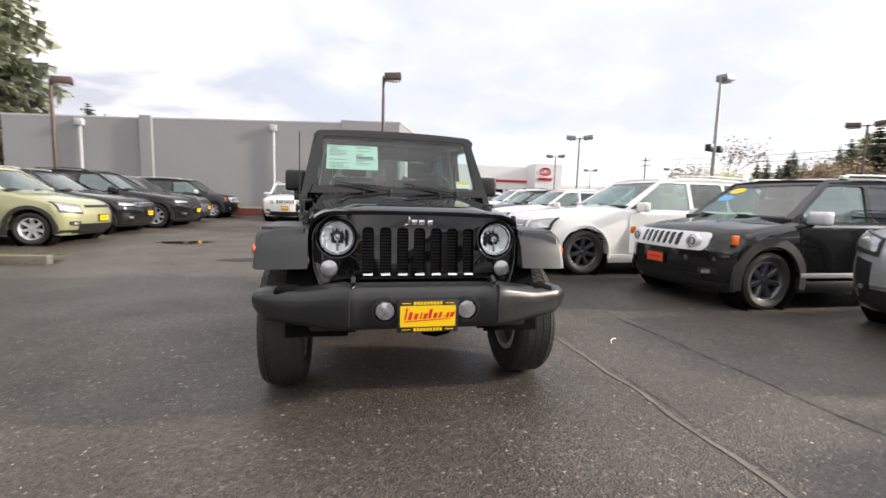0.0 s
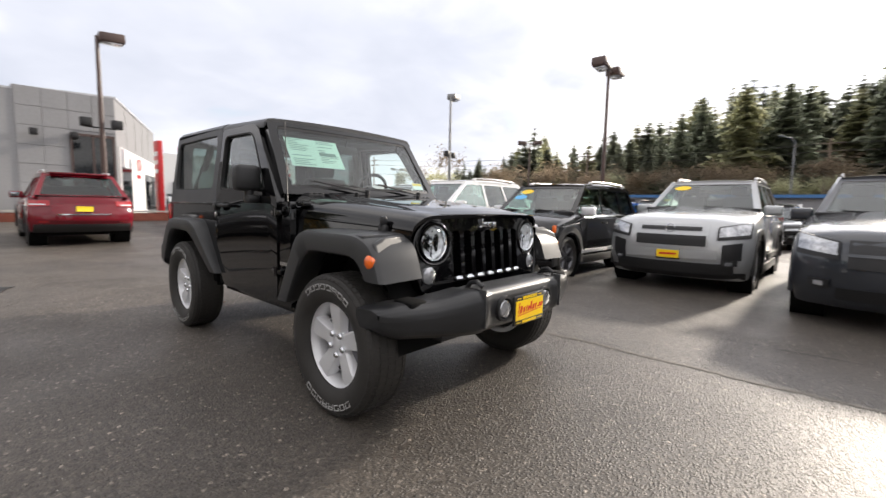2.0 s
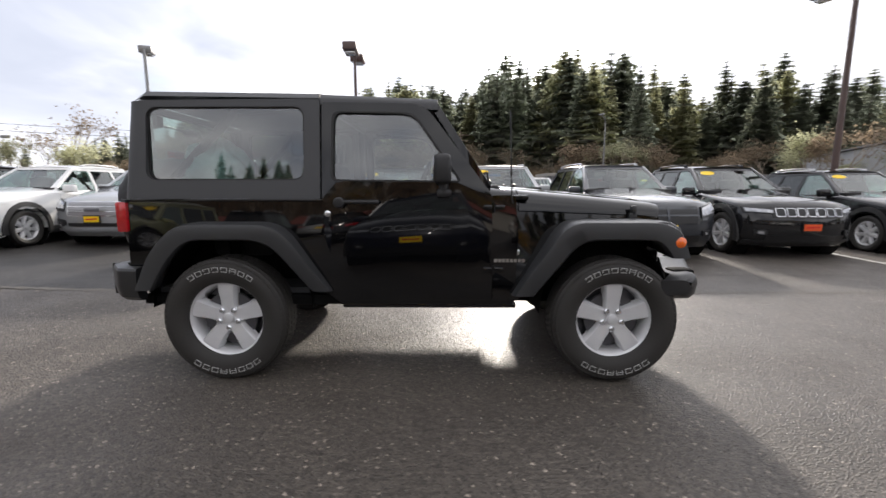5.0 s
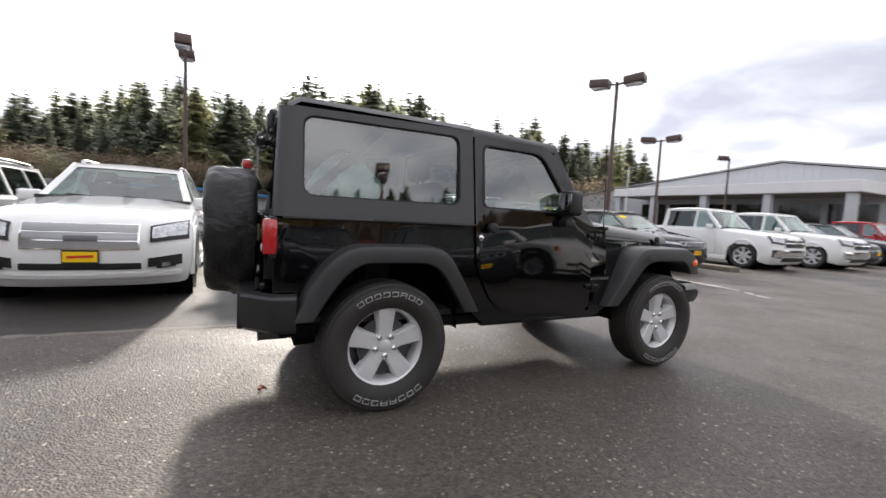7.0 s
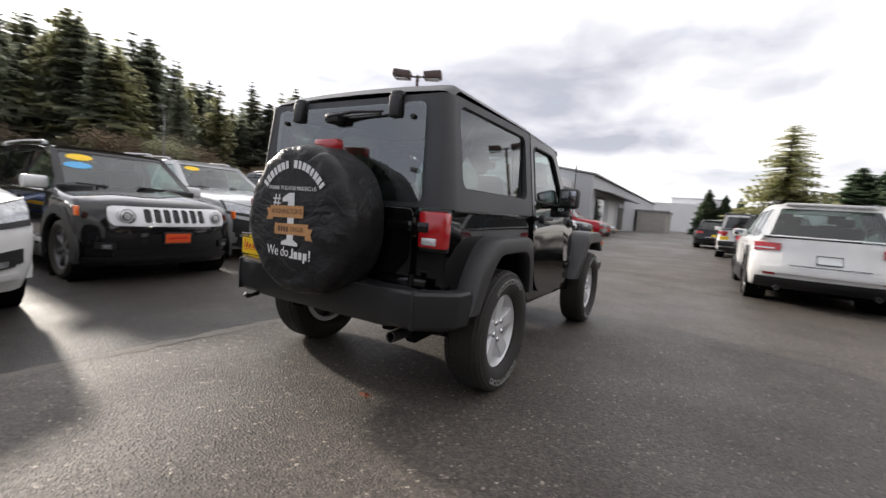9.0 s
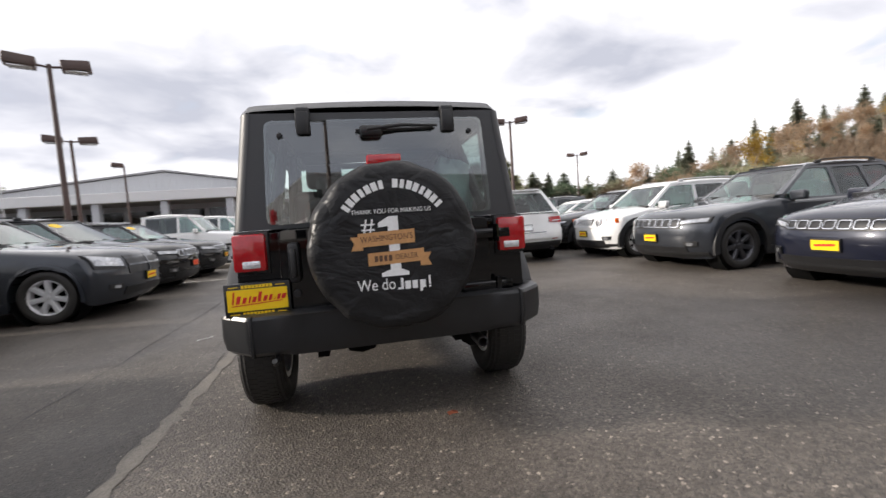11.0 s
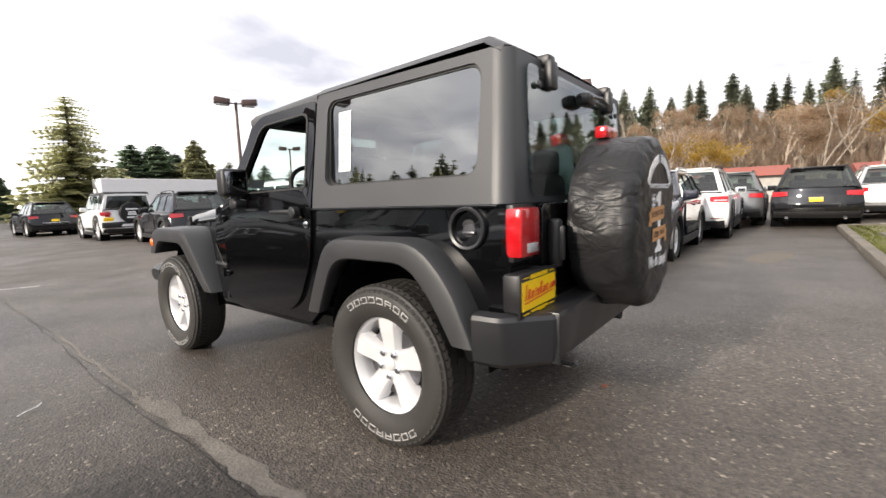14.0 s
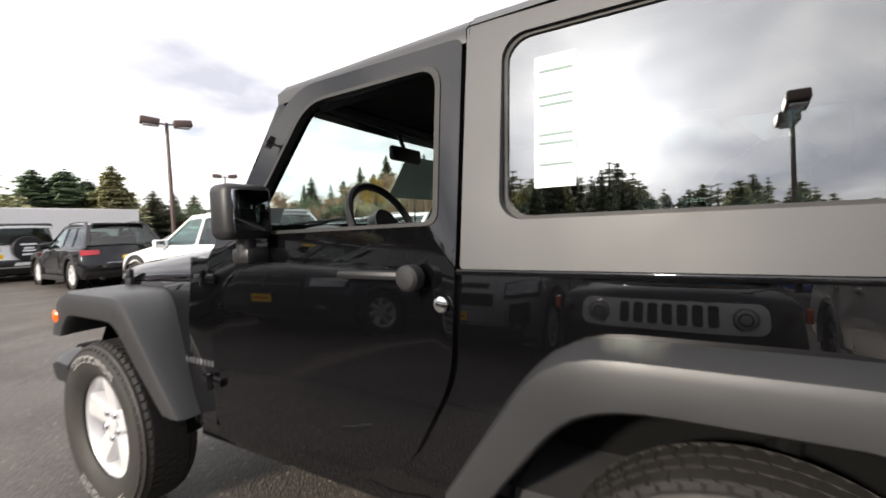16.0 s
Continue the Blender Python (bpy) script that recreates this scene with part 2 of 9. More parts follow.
def vinyl():
    """Thin black vinyl with creased folds."""
    m = surface("black_vinyl", (0.015, 0.015, 0.016), 0.42, vary=0.3, scale=8, grain=260, bump=0.0, spec=0.3)
    nt = m.node_tree
    b = nt.nodes["Principled BSDF"]
    N, L = nt.nodes.new, nt.links.new
    co = N("ShaderNodeTexCoord").outputs["Object"]
    total = None
    for scale, amp, turn, thin in ((4.6, 1.0, 0.5, (0.8, 0.8, 1.3)), (11.0, 0.26, -0.6, (1, 1, 1.6))):
        mp, n = N("ShaderNodeMapping"), N("ShaderNodeTexNoise")
        mp.inputs["Rotation"].default_value, mp.inputs["Scale"].default_value = (turn, turn * 0.8, 0.3), thin
        L(co, mp.inputs[0])
        L(mp.outputs[0], n.inputs["Vector"])
        n.inputs["Scale"].default_value, n.inputs["Detail"].default_value, n.inputs["Distortion"].default_value = scale, 2, 1.6
        d, a, k = N("ShaderNodeMath"), N("ShaderNodeMath"), N("ShaderNodeMath")
        d.operation, a.operation, k.operation = "SUBTRACT", "ABSOLUTE", "MULTIPLY"
        d.inputs[1].default_value, k.inputs[1].default_value = 0.5, amp
        L(n.outputs[0], d.inputs[0])
        L(d.outputs[0], a.inputs[0])
        L(a.outputs[0], k.inputs[0])
        if total is None:
            total = k.outputs[0]
        else:
            q = N("ShaderNodeMath")
            L(total, q.inputs[0])
            L(k.outputs[0], q.inputs[1])
            total = q.outputs[0]
    bp = N("ShaderNodeBump")
    bp.inputs["Strength"].default_value, bp.inputs["Distance"].default_value = 0.55, 0.040
    L(total, bp.inputs["Height"])
    L(bp.outputs[0], b.inputs["Normal"])
    return m


VINYL = vinyl()
BAG = surface("pale_plastic_film", (0.62, 0.76, 0.73), 0.30, vary=0.2, scale=10, grain=30, bump=0.8, depth=0.01)
MIRROR = surface("mirror_glass", (0.30, 0.31, 0.33), 0.03, 1.0, vary=0.0, bump=0.0)


# ---------------------------------------------------------------- mesh helpers
def mesh_of(bm, name, smooth=35.0):
    bmesh.ops.recalc_face_normals(bm, faces=bm.faces)
    me = bpy.data.meshes.new(name)
    bm.to_mesh(me)
    bm.free()
    if smooth:
        me.shade_smooth()
        me.set_sharp_from_angle(angle=radians(smooth))
    return me


def thing(name, label, category, group="", kind="", at=None):
    ob = tagged(new(name), label, category, group, kind)
    if at is not None:
        ob.matrix_basis = at
    return ob


def part(name, bm, material, parent, label="", bevel=0.0, smooth=35.0, segs=2):
    """Links a bmesh as one mesh object under a thing or under a part."""
    ob = new(name, mesh_of(bm, name, smooth))
    for m in material if isinstance(material, (list, tuple)) else (material,):
        ob.data.materials.append(m)
    ob.parent = parent
    if label:
        ob["label"] = label
    if bevel:
        mod = ob.modifiers.new("edge", "BEVEL")
        mod.width, mod.segments, mod.limit_method, mod.angle_limit = bevel, segs, "ANGLE", radians(38)
    return ob


def single(name, bm, material, label, category, group="", kind="", bevel=0.0, smooth=35.0):
    ob = part(name, bm, material, None, label, bevel, smooth)
    return tagged(ob, label, category, group, kind)


def quad(bm, pts):
    return bm.faces.new([bm.verts.new(p) for p in pts])


def box(bm, x0, x1, y0, y1, z0, z1, m=None):
    v = [bm.verts.new((x, y, z)) for x in (x0, x1) for y in (y0, y1) for z in (z0, z1)]
    if m is not None:
        for q in v:
            q.co = m @ q.co
    for f in ((0, 1, 3, 2), (4, 6, 7, 5), (0, 4, 5, 1), (2, 3, 7, 6), (0, 2, 6, 4), (1, 5, 7, 3)):
        bm.faces.new([v[i] for i in f])
    return v


def rounded(bm, x0, x1, y0, y1, z0, z1, r, segs=2, m=None):
    """A box with bevelled edges, added to bm."""
    t = bmesh.new()
    box(t, x0, x1, y0, y1, z0, z1)
    bmesh.ops.bevel(t, geom=t.edges[:], offset=r, segments=segs, affect="EDGES", profile=0.5)
    join(bm, t, m)


def join(bm, other, m=None):
    if m is not None:
        other.transform(m)
    tmp = bpy.data.meshes.new("tmp")
    other.to_mesh(tmp)
    other.free()
    bm.from_mesh(tmp)
    bpy.data.meshes.remove(tmp)


def prism(bm, pts, off):
    """A polygon (3D points) pushed along off into a solid."""
    a = [bm.verts.new(p) for p in pts]
    b = [bm.verts.new(Vector(p) + Vector(off)) for p in pts]
    bm.faces.new(a)
    bm.faces.new(b[::-1])
    n = len(a)
    for i in range(n):
        bm.faces.new((a[i], b[i], b[(i + 1) % n], a[(i + 1) % n]))


def plate(bm, outer, holes, to3, off):
    """A sheet with holes: loops of 2D points, laid into space by to3, with the thickness off."""
    off = Vector(off)
    loops = []
    edges = []
    for lp in (outer, *holes):
        vs = [bm.verts.new(to3(*p)) for p in lp]
        loops.append(vs)
        for i in range(len(vs)):
            edges.append(bm.edges.new((vs[i], vs[(i + 1) % len(vs)])))
    res = bmesh.ops.triangle_fill(bm, use_beauty=True, use_dissolve=False, edges=edges)
    faces = [g for g in res["geom"] if isinstance(g, bmesh.types.BMFace)]
    twin = {v: bm.verts.new(v.co + off) for lp in loops for v in lp}
    for f in faces:
        bm.faces.new([twin[v] for v in reversed(f.verts)])
    for vs in loops:
        n = len(vs)
        for i in range(n):
            a, b = vs[i], vs[(i + 1) % n]
            bm.faces.new((a, b, twin[b], twin[a]))


def pane(bm, pts, off):
    """A glass pane: the outer face takes the first material, the rest the second."""
    before = set(bm.faces)
    prism(bm, pts, off)
    o = Vector(off)
    c0 = sum((Vector(p) for p in pts), Vector()) / len(pts)
    for f in bm.faces:
        if f not in before:
            f.material_index = 0 if (f.calc_center_median() - c0).length < o.length * 0.3 and len(f.verts) > 4 else 1


def rrect(x0, x1, y0, y1, r, n=4):
    """A rectangle's outline with round corners."""
    out = []
    for cx, cy, a in ((x1 - r, y1 - r, 0), (x0 + r, y1 - r, 90), (x0 + r, y0 + r, 180), (x1 - r, y0 + r, 270)):
        for i in range(n + 1):
            t = radians(a + 90 * i / n)
            out.append((cx + r * math.cos(t), cy + r * math.sin(t)))
    return out


def rpoly(pts, r, n=4):
    """A polygon's outline with its corners rounded by r (one number or one for each corner)."""
    out, m = [], len(pts)
    for i in range(m):
        p, a, b = Vector(pts[i]), Vector(pts[i - 1]), Vector(pts[(i + 1) % m])
        ri = r[i] if isinstance(r, (list, tuple)) else r
        da, db = (a - p), (b - p)
        d = min(ri, da.length * 0.45, db.length * 0.45)
        if d < 1e-4:
            out.append(tuple(p))
            continue
        s, e = p + da.normalized() * d, p + db.normalized() * d
        for k in range(n + 1):
            t = k / n
            q = s * (1 - t) ** 2 + p * 2 * t * (1 - t) + e * t * t
            out.append(tuple(q))
    return out


def ring(cx, cy, r, n=20):
    return [(cx + r * math.cos(2 * math.pi * i / n), cy + r * math.sin(2 * math.pi * i / n)) for i in range(n)]


def lathe(bm, prof, n=32, m=None, closed=False, caps=True):
    """Spins (radius, along) pairs round the x axis."""
    rings = []
    for r, a in prof:
        row = []
        for i in range(n):
            t = 2 * math.pi * i / n
            p = Vector((a, r * math.cos(t), r * math.sin(t)))
            row.append(bm.verts.new(m @ p if m is not None else p))
        rings.append(row)
    k = len(rings)
    for j in range(k if closed else k - 1):
        a, b = rings[j], rings[(j + 1) % k]
        for i in range(n):
            bm.faces.new((a[i], a[(i + 1) % n], b[(i + 1) % n], b[i]))
    if not closed and caps:
        for row in (rings[0], rings[-1]):
            if (row[0].co - row[n // 2].co).length > 1e-4:
                bm.faces.new(row)


def tube(bm, pts, r, n=8, r1=None):
    """A round bar along points, tapering from r to r1."""
    pts = [Vector(p) for p in pts]
    rows = []
    for i, p in enumerate(pts):
        d = (pts[min(i + 1, len(pts) - 1)] - pts[max(i - 1, 0)]).normalized()
        q = d.to_track_quat("Z", "Y")
        rad = r if r1 is None else r + (r1 - r) * i / (len(pts) - 1)
        rows.append([bm.verts.new(p + q @ Vector((rad * math.cos(2 * math.pi * k / n), rad * math.sin(2 * math.pi * k / n), 0))) for k in range(n)])
    for a, b in zip(rows, rows[1:]):
        for k in range(n):
            bm.faces.new((a[k], a[(k + 1) % n], b[(k + 1) % n], b[k]))
    bm.faces.new(rows[0][::-1])
    bm.faces.new(rows[-1])


def grid(bm, nu, nv, fn):
    """A sheet of points fn(u, v), u and v from 0 to 1."""
    vs = [[bm.verts.new(fn(i / nu, j / nv)) for j in range(nv + 1)] for i in range(nu + 1)]
    for i in range(nu):
        for j in range(nv):
            bm.faces.new((vs[i][j], vs[i + 1][j], vs[i + 1][j + 1], vs[i][j + 1]))
    return vs


def words(text, size, material, parent, m, name="lettering", extrude=0.001, label="", align="CENTER", stretch=1.0):
    """Letters of the built-in font as a mesh, standing in the local x-y plane of m."""
    cu = bpy.data.curves.new(name, "FONT")
    cu.body, cu.size, cu.extrude, cu.align_x, cu.align_y = text, size, extrude, align, "CENTER"
    tmp = bpy.data.objects.new("tmp", cu)
    scene.collection.objects.link(tmp)
    bpy.context.view_layer.update()
    me = bpy.data.meshes.new_from_object(tmp.evaluated_get(bpy.context.evaluated_depsgraph_get()))
    bpy.data.objects.remove(tmp)
    me.name = name
    me.transform(m @ Matrix.Diagonal((stretch, 1, 1, 1)))
    me.materials.clear()
    me.materials.append(material)
    ob = new(name, me)
    ob.parent = parent
    if label:
        ob["label"] = label
    return ob


def lerp(a, b, t):
    return a + (b - a) * t


def along(table, x):
    """Straight-line reading of a small table of (x, value)."""
    if x <= table[0][0]:
        return table[0][1]
    for (a, va), (b, vb) in zip(table, table[1:]):
        if x <= b:
            return va + (vb - va) * (x - a) / (b - a)
    return table[-1][1]


def ground_z(x, y):
    """The lot rises gently beyond the aisle."""
    return min(0.42, 0.013 * max(0.0, y - 1.0) ** 1.0 * min(1.0, max(0.0, y - 1.0) / 4))


# ---------------------------------------------------------------- wheels
def tyre_mesh(bm, R=0.392, W=0.255, rim=0.235, tread=True, lugs=44):
    """Tyre round the x axis, centred, outer side towards +x."""
    h = W / 2
    prof = [(rim, -h * 0.72), (rim + 0.03, -h * 0.90), (lerp(rim, R, 0.55), -h * 1.0), (R - 0.035, -h * 0.93), (R - 0.010, -h * 0.80), (R - 0.004, -h * 0.4),
            (R - 0.004, h * 0.4), (R - 0.010, h * 0.80), (R - 0.035, h * 0.93), (lerp(rim, R, 0.55), h * 1.0), (rim + 0.03, h * 0.90), (rim, h * 0.72)]
    lathe(bm, prof, 48, closed=True)


def tread_mesh(bm, R=0.392, W=0.255, lugs=62):
    """Five rings of tread blocks."""
    h = W / 2
    for row, (xa, xb) in enumerate(((-0.93, -0.60), (-0.55, -0.20), (-0.16, 0.16), (0.20, 0.55), (0.60, 0.93))):
        for i in range(lugs):
            t = 2 * math.pi * (i + 0.5 * (row % 2)) / lugs
            dt = 2 * math.pi / lugs * 0.39
            edge = row in (0, 4)
            pts = []
            for x, rr in ((xa * h, R - (0.030 if row == 0 else 0.006)), (xb * h, R - (0.030 if row == 4 else 0.006))):
                for a in (t - dt, t + dt):
                    sk = 0.03 * (x / h)
                    for top in (0, 1):
                        r = rr + (0.005 if top else -0.01)
                        pts.append(bm.verts.new((x, r * math.cos(a + sk), r * math.sin(a + sk))))
            a0, a1, b0, b1, c0, c1, d0, d1 = pts
            for f in ((a1, b1, d1, c1), (a0, a1, c1, c0), (b0, d0, d1, b1), (a0, b0, b1, a1), (c0, c1, d1, d0)):
                bm.faces.new(f)


def spoke_rim(bm, r=0.232, face=0.075, spokes=5, w0=0.062, w1=0.085, dish=0.02):
    """An alloy rim with broad flat spokes and sloping pocket walls, outer face towards +x."""
    lathe(bm, [(r, -0.10), (r + 0.004, -0.09), (r - 0.004, face - 0.02), (r + 0.003, face), (r - 0.006, face + 0.004), (r - 0.016, face - 0.004), (r - 0.030, face - 0.045), (r - 0.034, -0.10)], 48, closed=True)
    for i in range(spokes):
        t = 2 * math.pi * i / spokes + math.pi / 2
        rot = Matrix.Rotation(t, 4, "X")
        hub, end = 0.045, r - 0.012
        def P(rad, side, x):
            return rot @ Vector((x, rad, side))
        va = []
        for rad, wd, x in ((hub, w0, face - dish), (lerp(hub, end, 0.35), w0, face - dish * 0.7), (lerp(hub, end, 0.75), lerp(w0, w1, 0.6), face - dish * 0.2), (end, w1, face - 0.006)):
            va.append([bm.verts.new(P(rad, s * wd / 2 + (q if s > 0 else -q), x - d)) for s, q, d in ((-1, 0.014, 0.060), (-1, 0.004, 0.008), (-1, -0.003, 0.0), (1, -0.003, 0.0), (1, 0.004, 0.008), (1, 0.014, 0.060))])
        for a, b in zip(va, va[1:]):
            for k in range(5):
                bm.faces.new((a[k], a[k + 1], b[k + 1], b[k]))
    lathe(bm, [(0.36 * r, face - 0.06), (0.36 * r, face - dish - 0.006), (0.33 * r, face - dish + 0.001), (0.036, face - dish + 0.001), (0.034, face - dish + 0.010), (0.028, face - dish + 0.013), (0.001, face - dish + 0.013)], 30)


def off_roader_wheel(root, x, y, s):
    m = pose(x, y, 0.392, 0, 0, 0 if s > 0 else 180)
    w = new("wheel")
    w.parent, w.matrix_basis = root, m
    bm = bmesh.new()
    tyre_mesh(bm, tread=False)
    part("tyre", bm, RUBBER, w, "black all-terrain tyre with white raised lettering")
    bm = bmesh.new()
    tread_mesh(bm)
    part("tread", bm, RUBBER, w, "blocky rubber tread")["kind"] = "stuff"
    bm = bmesh.new()
    spoke_rim(bm, 0.240, 0.075, 5, 0.082, 0.106, 0.022)
    part("rim", bm, ALLOY, w, "silver five-spoke alloy rim")
    for i in range(5):
        bm = bmesh.new()
        t = 2 * math.pi * (i + 0.5) / 5 + math.pi / 2
        lathe(bm, [(0.019, 0.040), (0.019, 0.066), (0.012, 0.074), (0.001, 0.074)], 8, Matrix.Translation((0, 0.062 * math.cos(t), 0.062 * math.sin(t))))
        part("lug_nut", bm, CHROME, w)
    bm = bmesh.new()
    lathe(bm, [(0.165, 0.02), (0.165, 0.0), (0.03, 0.0)], 28)
    lathe(bm, [(0.215, -0.04), (0.06, -0.05)], 28)
    part("brake_disc", bm, DARK_ALLOY, w)
    # raised lettering blocks on the side wall, two arcs
    bm = bmesh.new()
    rng = random.Random(7)
    for a0, a1, n in ((52, 128, 8), (232, 312, 8)):
        for i in range(n):
            a, b = (radians(lerp(a0, a1, (i + q) / n)) for q in (0.12, 0.86))
            r0, r1, st, dw = 0.310, 0.341, 0.0042, 0.0125
            mid = (r0 + r1) / 2
            kind = rng.randrange(4)
            bars = [(a, b, r1 - st, r1), (a, a + dw, r0, r1), (b - dw, b, r0 if kind else mid, r1)]
            bars += [(a, b, r0, r0 + st)] if kind < 3 else [(a, b, mid - st / 2, mid + st / 2)]
            for p, q, ra, rb in bars:
                pts = [(0.1275 - abs(rr - 0.337) * 0.12, rr * math.cos(tt), rr * math.sin(tt)) for tt, rr in ((p, ra), (q, ra), (q, rb), (p, rb))]
                prism(bm, pts, (0.0030, 0, 0))
    part("raised_lettering", bm, LETTER, w, "white outlined raised tyre lettering")["kind"] = "stuff"
    return w


# ---------------------------------------------------------------- the black two-door off-roader
def side_x(z):
    """Half width of the cabin side at height z: upright below the belt, leaning in above it."""
    return 0.785 if z < 1.14 else 0.785 - (z - 1.14) * 0.135


def build_off_roader():
    root = thing("off_road_car", "black two-door off-road car with grey hardtop and flares", "car")

    def P(name, bm, mat, label="", bevel=0.0, parent=None, smooth=35.0):
        return part(name, bm, mat, parent or root, label, bevel, smooth)

    for s in (1, -1):
        for y in (-1.212, 1.212):
            off_roader_wheel(root, s * 0.775, y, s)

    # --- tub: side walls with rear arches, floor, rear panel
    tub = [(-0.60, 0.47), (0.50, 0.47), (0.60, 0.55), (0.84, 0.88), (0.97, 0.935), (1.40, 0.935), (1.55, 0.83), (1.66, 0.58), (1.82, 0.58), (1.84, 0.70), (1.84, 1.125), (-0.60, 1.165), (-0.62, 0.9)]
    for s in (1, -1):
        bm = bmesh.new()
        plate(bm, rpoly(tub, 0.02), [], lambda y, z, s=s: (s * (0.772 + 0.014 * math.sin((z - 0.47) / 0.66 * 3.14)), y, z), (-s * 0.04, 0, 0))
        P("body_side", bm, BLACK_PAINT, "gloss black painted steel body side", 0.006)
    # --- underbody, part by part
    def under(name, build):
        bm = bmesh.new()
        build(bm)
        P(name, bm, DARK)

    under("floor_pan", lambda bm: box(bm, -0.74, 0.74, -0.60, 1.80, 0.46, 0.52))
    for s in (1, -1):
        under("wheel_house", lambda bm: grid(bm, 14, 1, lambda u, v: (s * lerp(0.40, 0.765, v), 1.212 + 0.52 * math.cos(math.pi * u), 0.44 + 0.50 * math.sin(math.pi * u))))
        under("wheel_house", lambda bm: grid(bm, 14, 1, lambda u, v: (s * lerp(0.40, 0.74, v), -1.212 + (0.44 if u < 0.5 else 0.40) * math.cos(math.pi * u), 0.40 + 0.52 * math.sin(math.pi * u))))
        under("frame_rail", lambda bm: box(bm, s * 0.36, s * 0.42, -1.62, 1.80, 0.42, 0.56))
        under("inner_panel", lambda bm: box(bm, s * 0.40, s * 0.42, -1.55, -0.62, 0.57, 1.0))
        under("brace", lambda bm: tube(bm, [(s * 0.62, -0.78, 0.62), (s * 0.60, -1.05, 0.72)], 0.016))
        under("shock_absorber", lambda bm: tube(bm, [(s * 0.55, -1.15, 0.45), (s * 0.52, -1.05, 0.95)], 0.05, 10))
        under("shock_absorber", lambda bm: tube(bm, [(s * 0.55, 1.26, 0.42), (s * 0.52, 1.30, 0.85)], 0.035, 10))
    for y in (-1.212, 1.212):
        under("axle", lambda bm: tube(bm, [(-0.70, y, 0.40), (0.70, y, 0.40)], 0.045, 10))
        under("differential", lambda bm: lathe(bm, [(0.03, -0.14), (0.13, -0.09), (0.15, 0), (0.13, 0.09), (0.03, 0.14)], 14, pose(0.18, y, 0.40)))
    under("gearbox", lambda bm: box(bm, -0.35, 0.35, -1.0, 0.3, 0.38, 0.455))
    # solid block added so daylight doesn't show through the rear arches
    under("rear_arch_block", lambda bm: box(bm, -0.42, 0.42, 0.62, 1.78, 0.525, 0.95))
    # filler box under the hood, added to keep the front arches dark
    under("front_arch_block", lambda bm: box(bm, -0.57, 0.57, -1.53, -0.64, 0.62, 1.03))
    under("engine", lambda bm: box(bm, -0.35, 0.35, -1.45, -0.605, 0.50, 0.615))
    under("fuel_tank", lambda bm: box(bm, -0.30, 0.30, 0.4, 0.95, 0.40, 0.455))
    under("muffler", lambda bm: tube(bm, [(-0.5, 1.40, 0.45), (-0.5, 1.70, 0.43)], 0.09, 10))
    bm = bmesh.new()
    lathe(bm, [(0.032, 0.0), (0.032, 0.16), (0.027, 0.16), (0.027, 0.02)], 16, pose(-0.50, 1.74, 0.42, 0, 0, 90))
    P("exhaust_tip", bm, DARK_ALLOY)
    for s in (1, -1):
        bm = bmesh.new()
        rounded(bm, min(s * 0.70, s * 0.765), max(s * 0.70, s * 0.765), -0.62, 0.50, 0.440, 0.478, 0.012)
        P("sill", bm, BLACK_PAINT)

    # --- front clip: hood, fender sides, cowl
    def hw(y):
        """Half width of the hood at y."""
        return along([(-1.60, 0.606), (-1.2, 0.652), (-0.40, 0.742)], y)

    def hood_top(y):
        return along([(-1.60, 1.108), (-1.54, 1.122), (-1.40, 1.136), (-1.0, 1.174), (-0.40, 1.228)], y)

    def seam_z(y):
        """Height of the joint between hood and fender side."""
        return along([(-1.60, 1.020), (-1.46, 1.032), (-0.40, 1.076)], y)

    def hood_pt(u, y, drop=0.0):
        """A point of the hood's cross-section: u from -1 to 1, the flanks rolled down to the joint."""
        au, sg = abs(u), 1 if u >= 0 else -1
        flat = 0.60
        zc, zs, w = hood_top(y) - drop, seam_z(y), hw(y)
        if au <= flat:
            x = au / flat * 0.76
            swell = 0.014 * min(1.0, max(0.0, (y + 1.57) / 0.12)) * min(1.0, max(0.0, (0.66 - x) / 0.05))
            return Vector((sg * x * w, y, zc + swell - 0.010 * x * x))
        a = (au - flat) / (1 - flat) * math.pi / 2
        return Vector((sg * w * (0.76 + 0.24 * math.sin(a)), y + 0.03 * (1 - math.cos(a)) * min(1.0, max(0.0, (-1.40 - y) / 0.19)), zs + (zc - 0.0058 - zs) * math.cos(a)))

    def hood_sheet(bm, ys):
        rows = []
        for k, y in enumerate(ys):
            rows.append([bm.verts.new(hood_pt(-1 + 2 * i / 40, y)) for i in range(41)])
        for a, b in zip(rows, rows[1:]):
            for i in range(40):
                bm.faces.new((a[i], a[i + 1], b[i + 1], b[i]))
        return rows

    bm = bmesh.new()
    rows = hood_sheet(bm, [-1.590 + 0.960 * (i / 26) ** 1.3 for i in range(27)])
    # folded front lip and rear edge
    for row, dy, dz in ((rows[0], 0.004, -0.020), (rows[-1], 0.002, -0.02)):
        low = [bm.verts.new(v.co + Vector((-0.008 * v.co.x, dy, dz))) for v in row]
        for a in range(len(row) - 1):
            bm.faces.new((row[a], row[a + 1], low[a + 1], low[a]))
    hood = P("hood", bm, BLACK_PAINT, "gloss black hood with raised centre", smooth=50)
    bm = bmesh.new()
    hood_sheet(bm, [-0.622, -0.55, -0.48, -0.41])
    P("cowl_panel", bm, BLACK_PAINT, "gloss black cowl behind the hood", smooth=50)
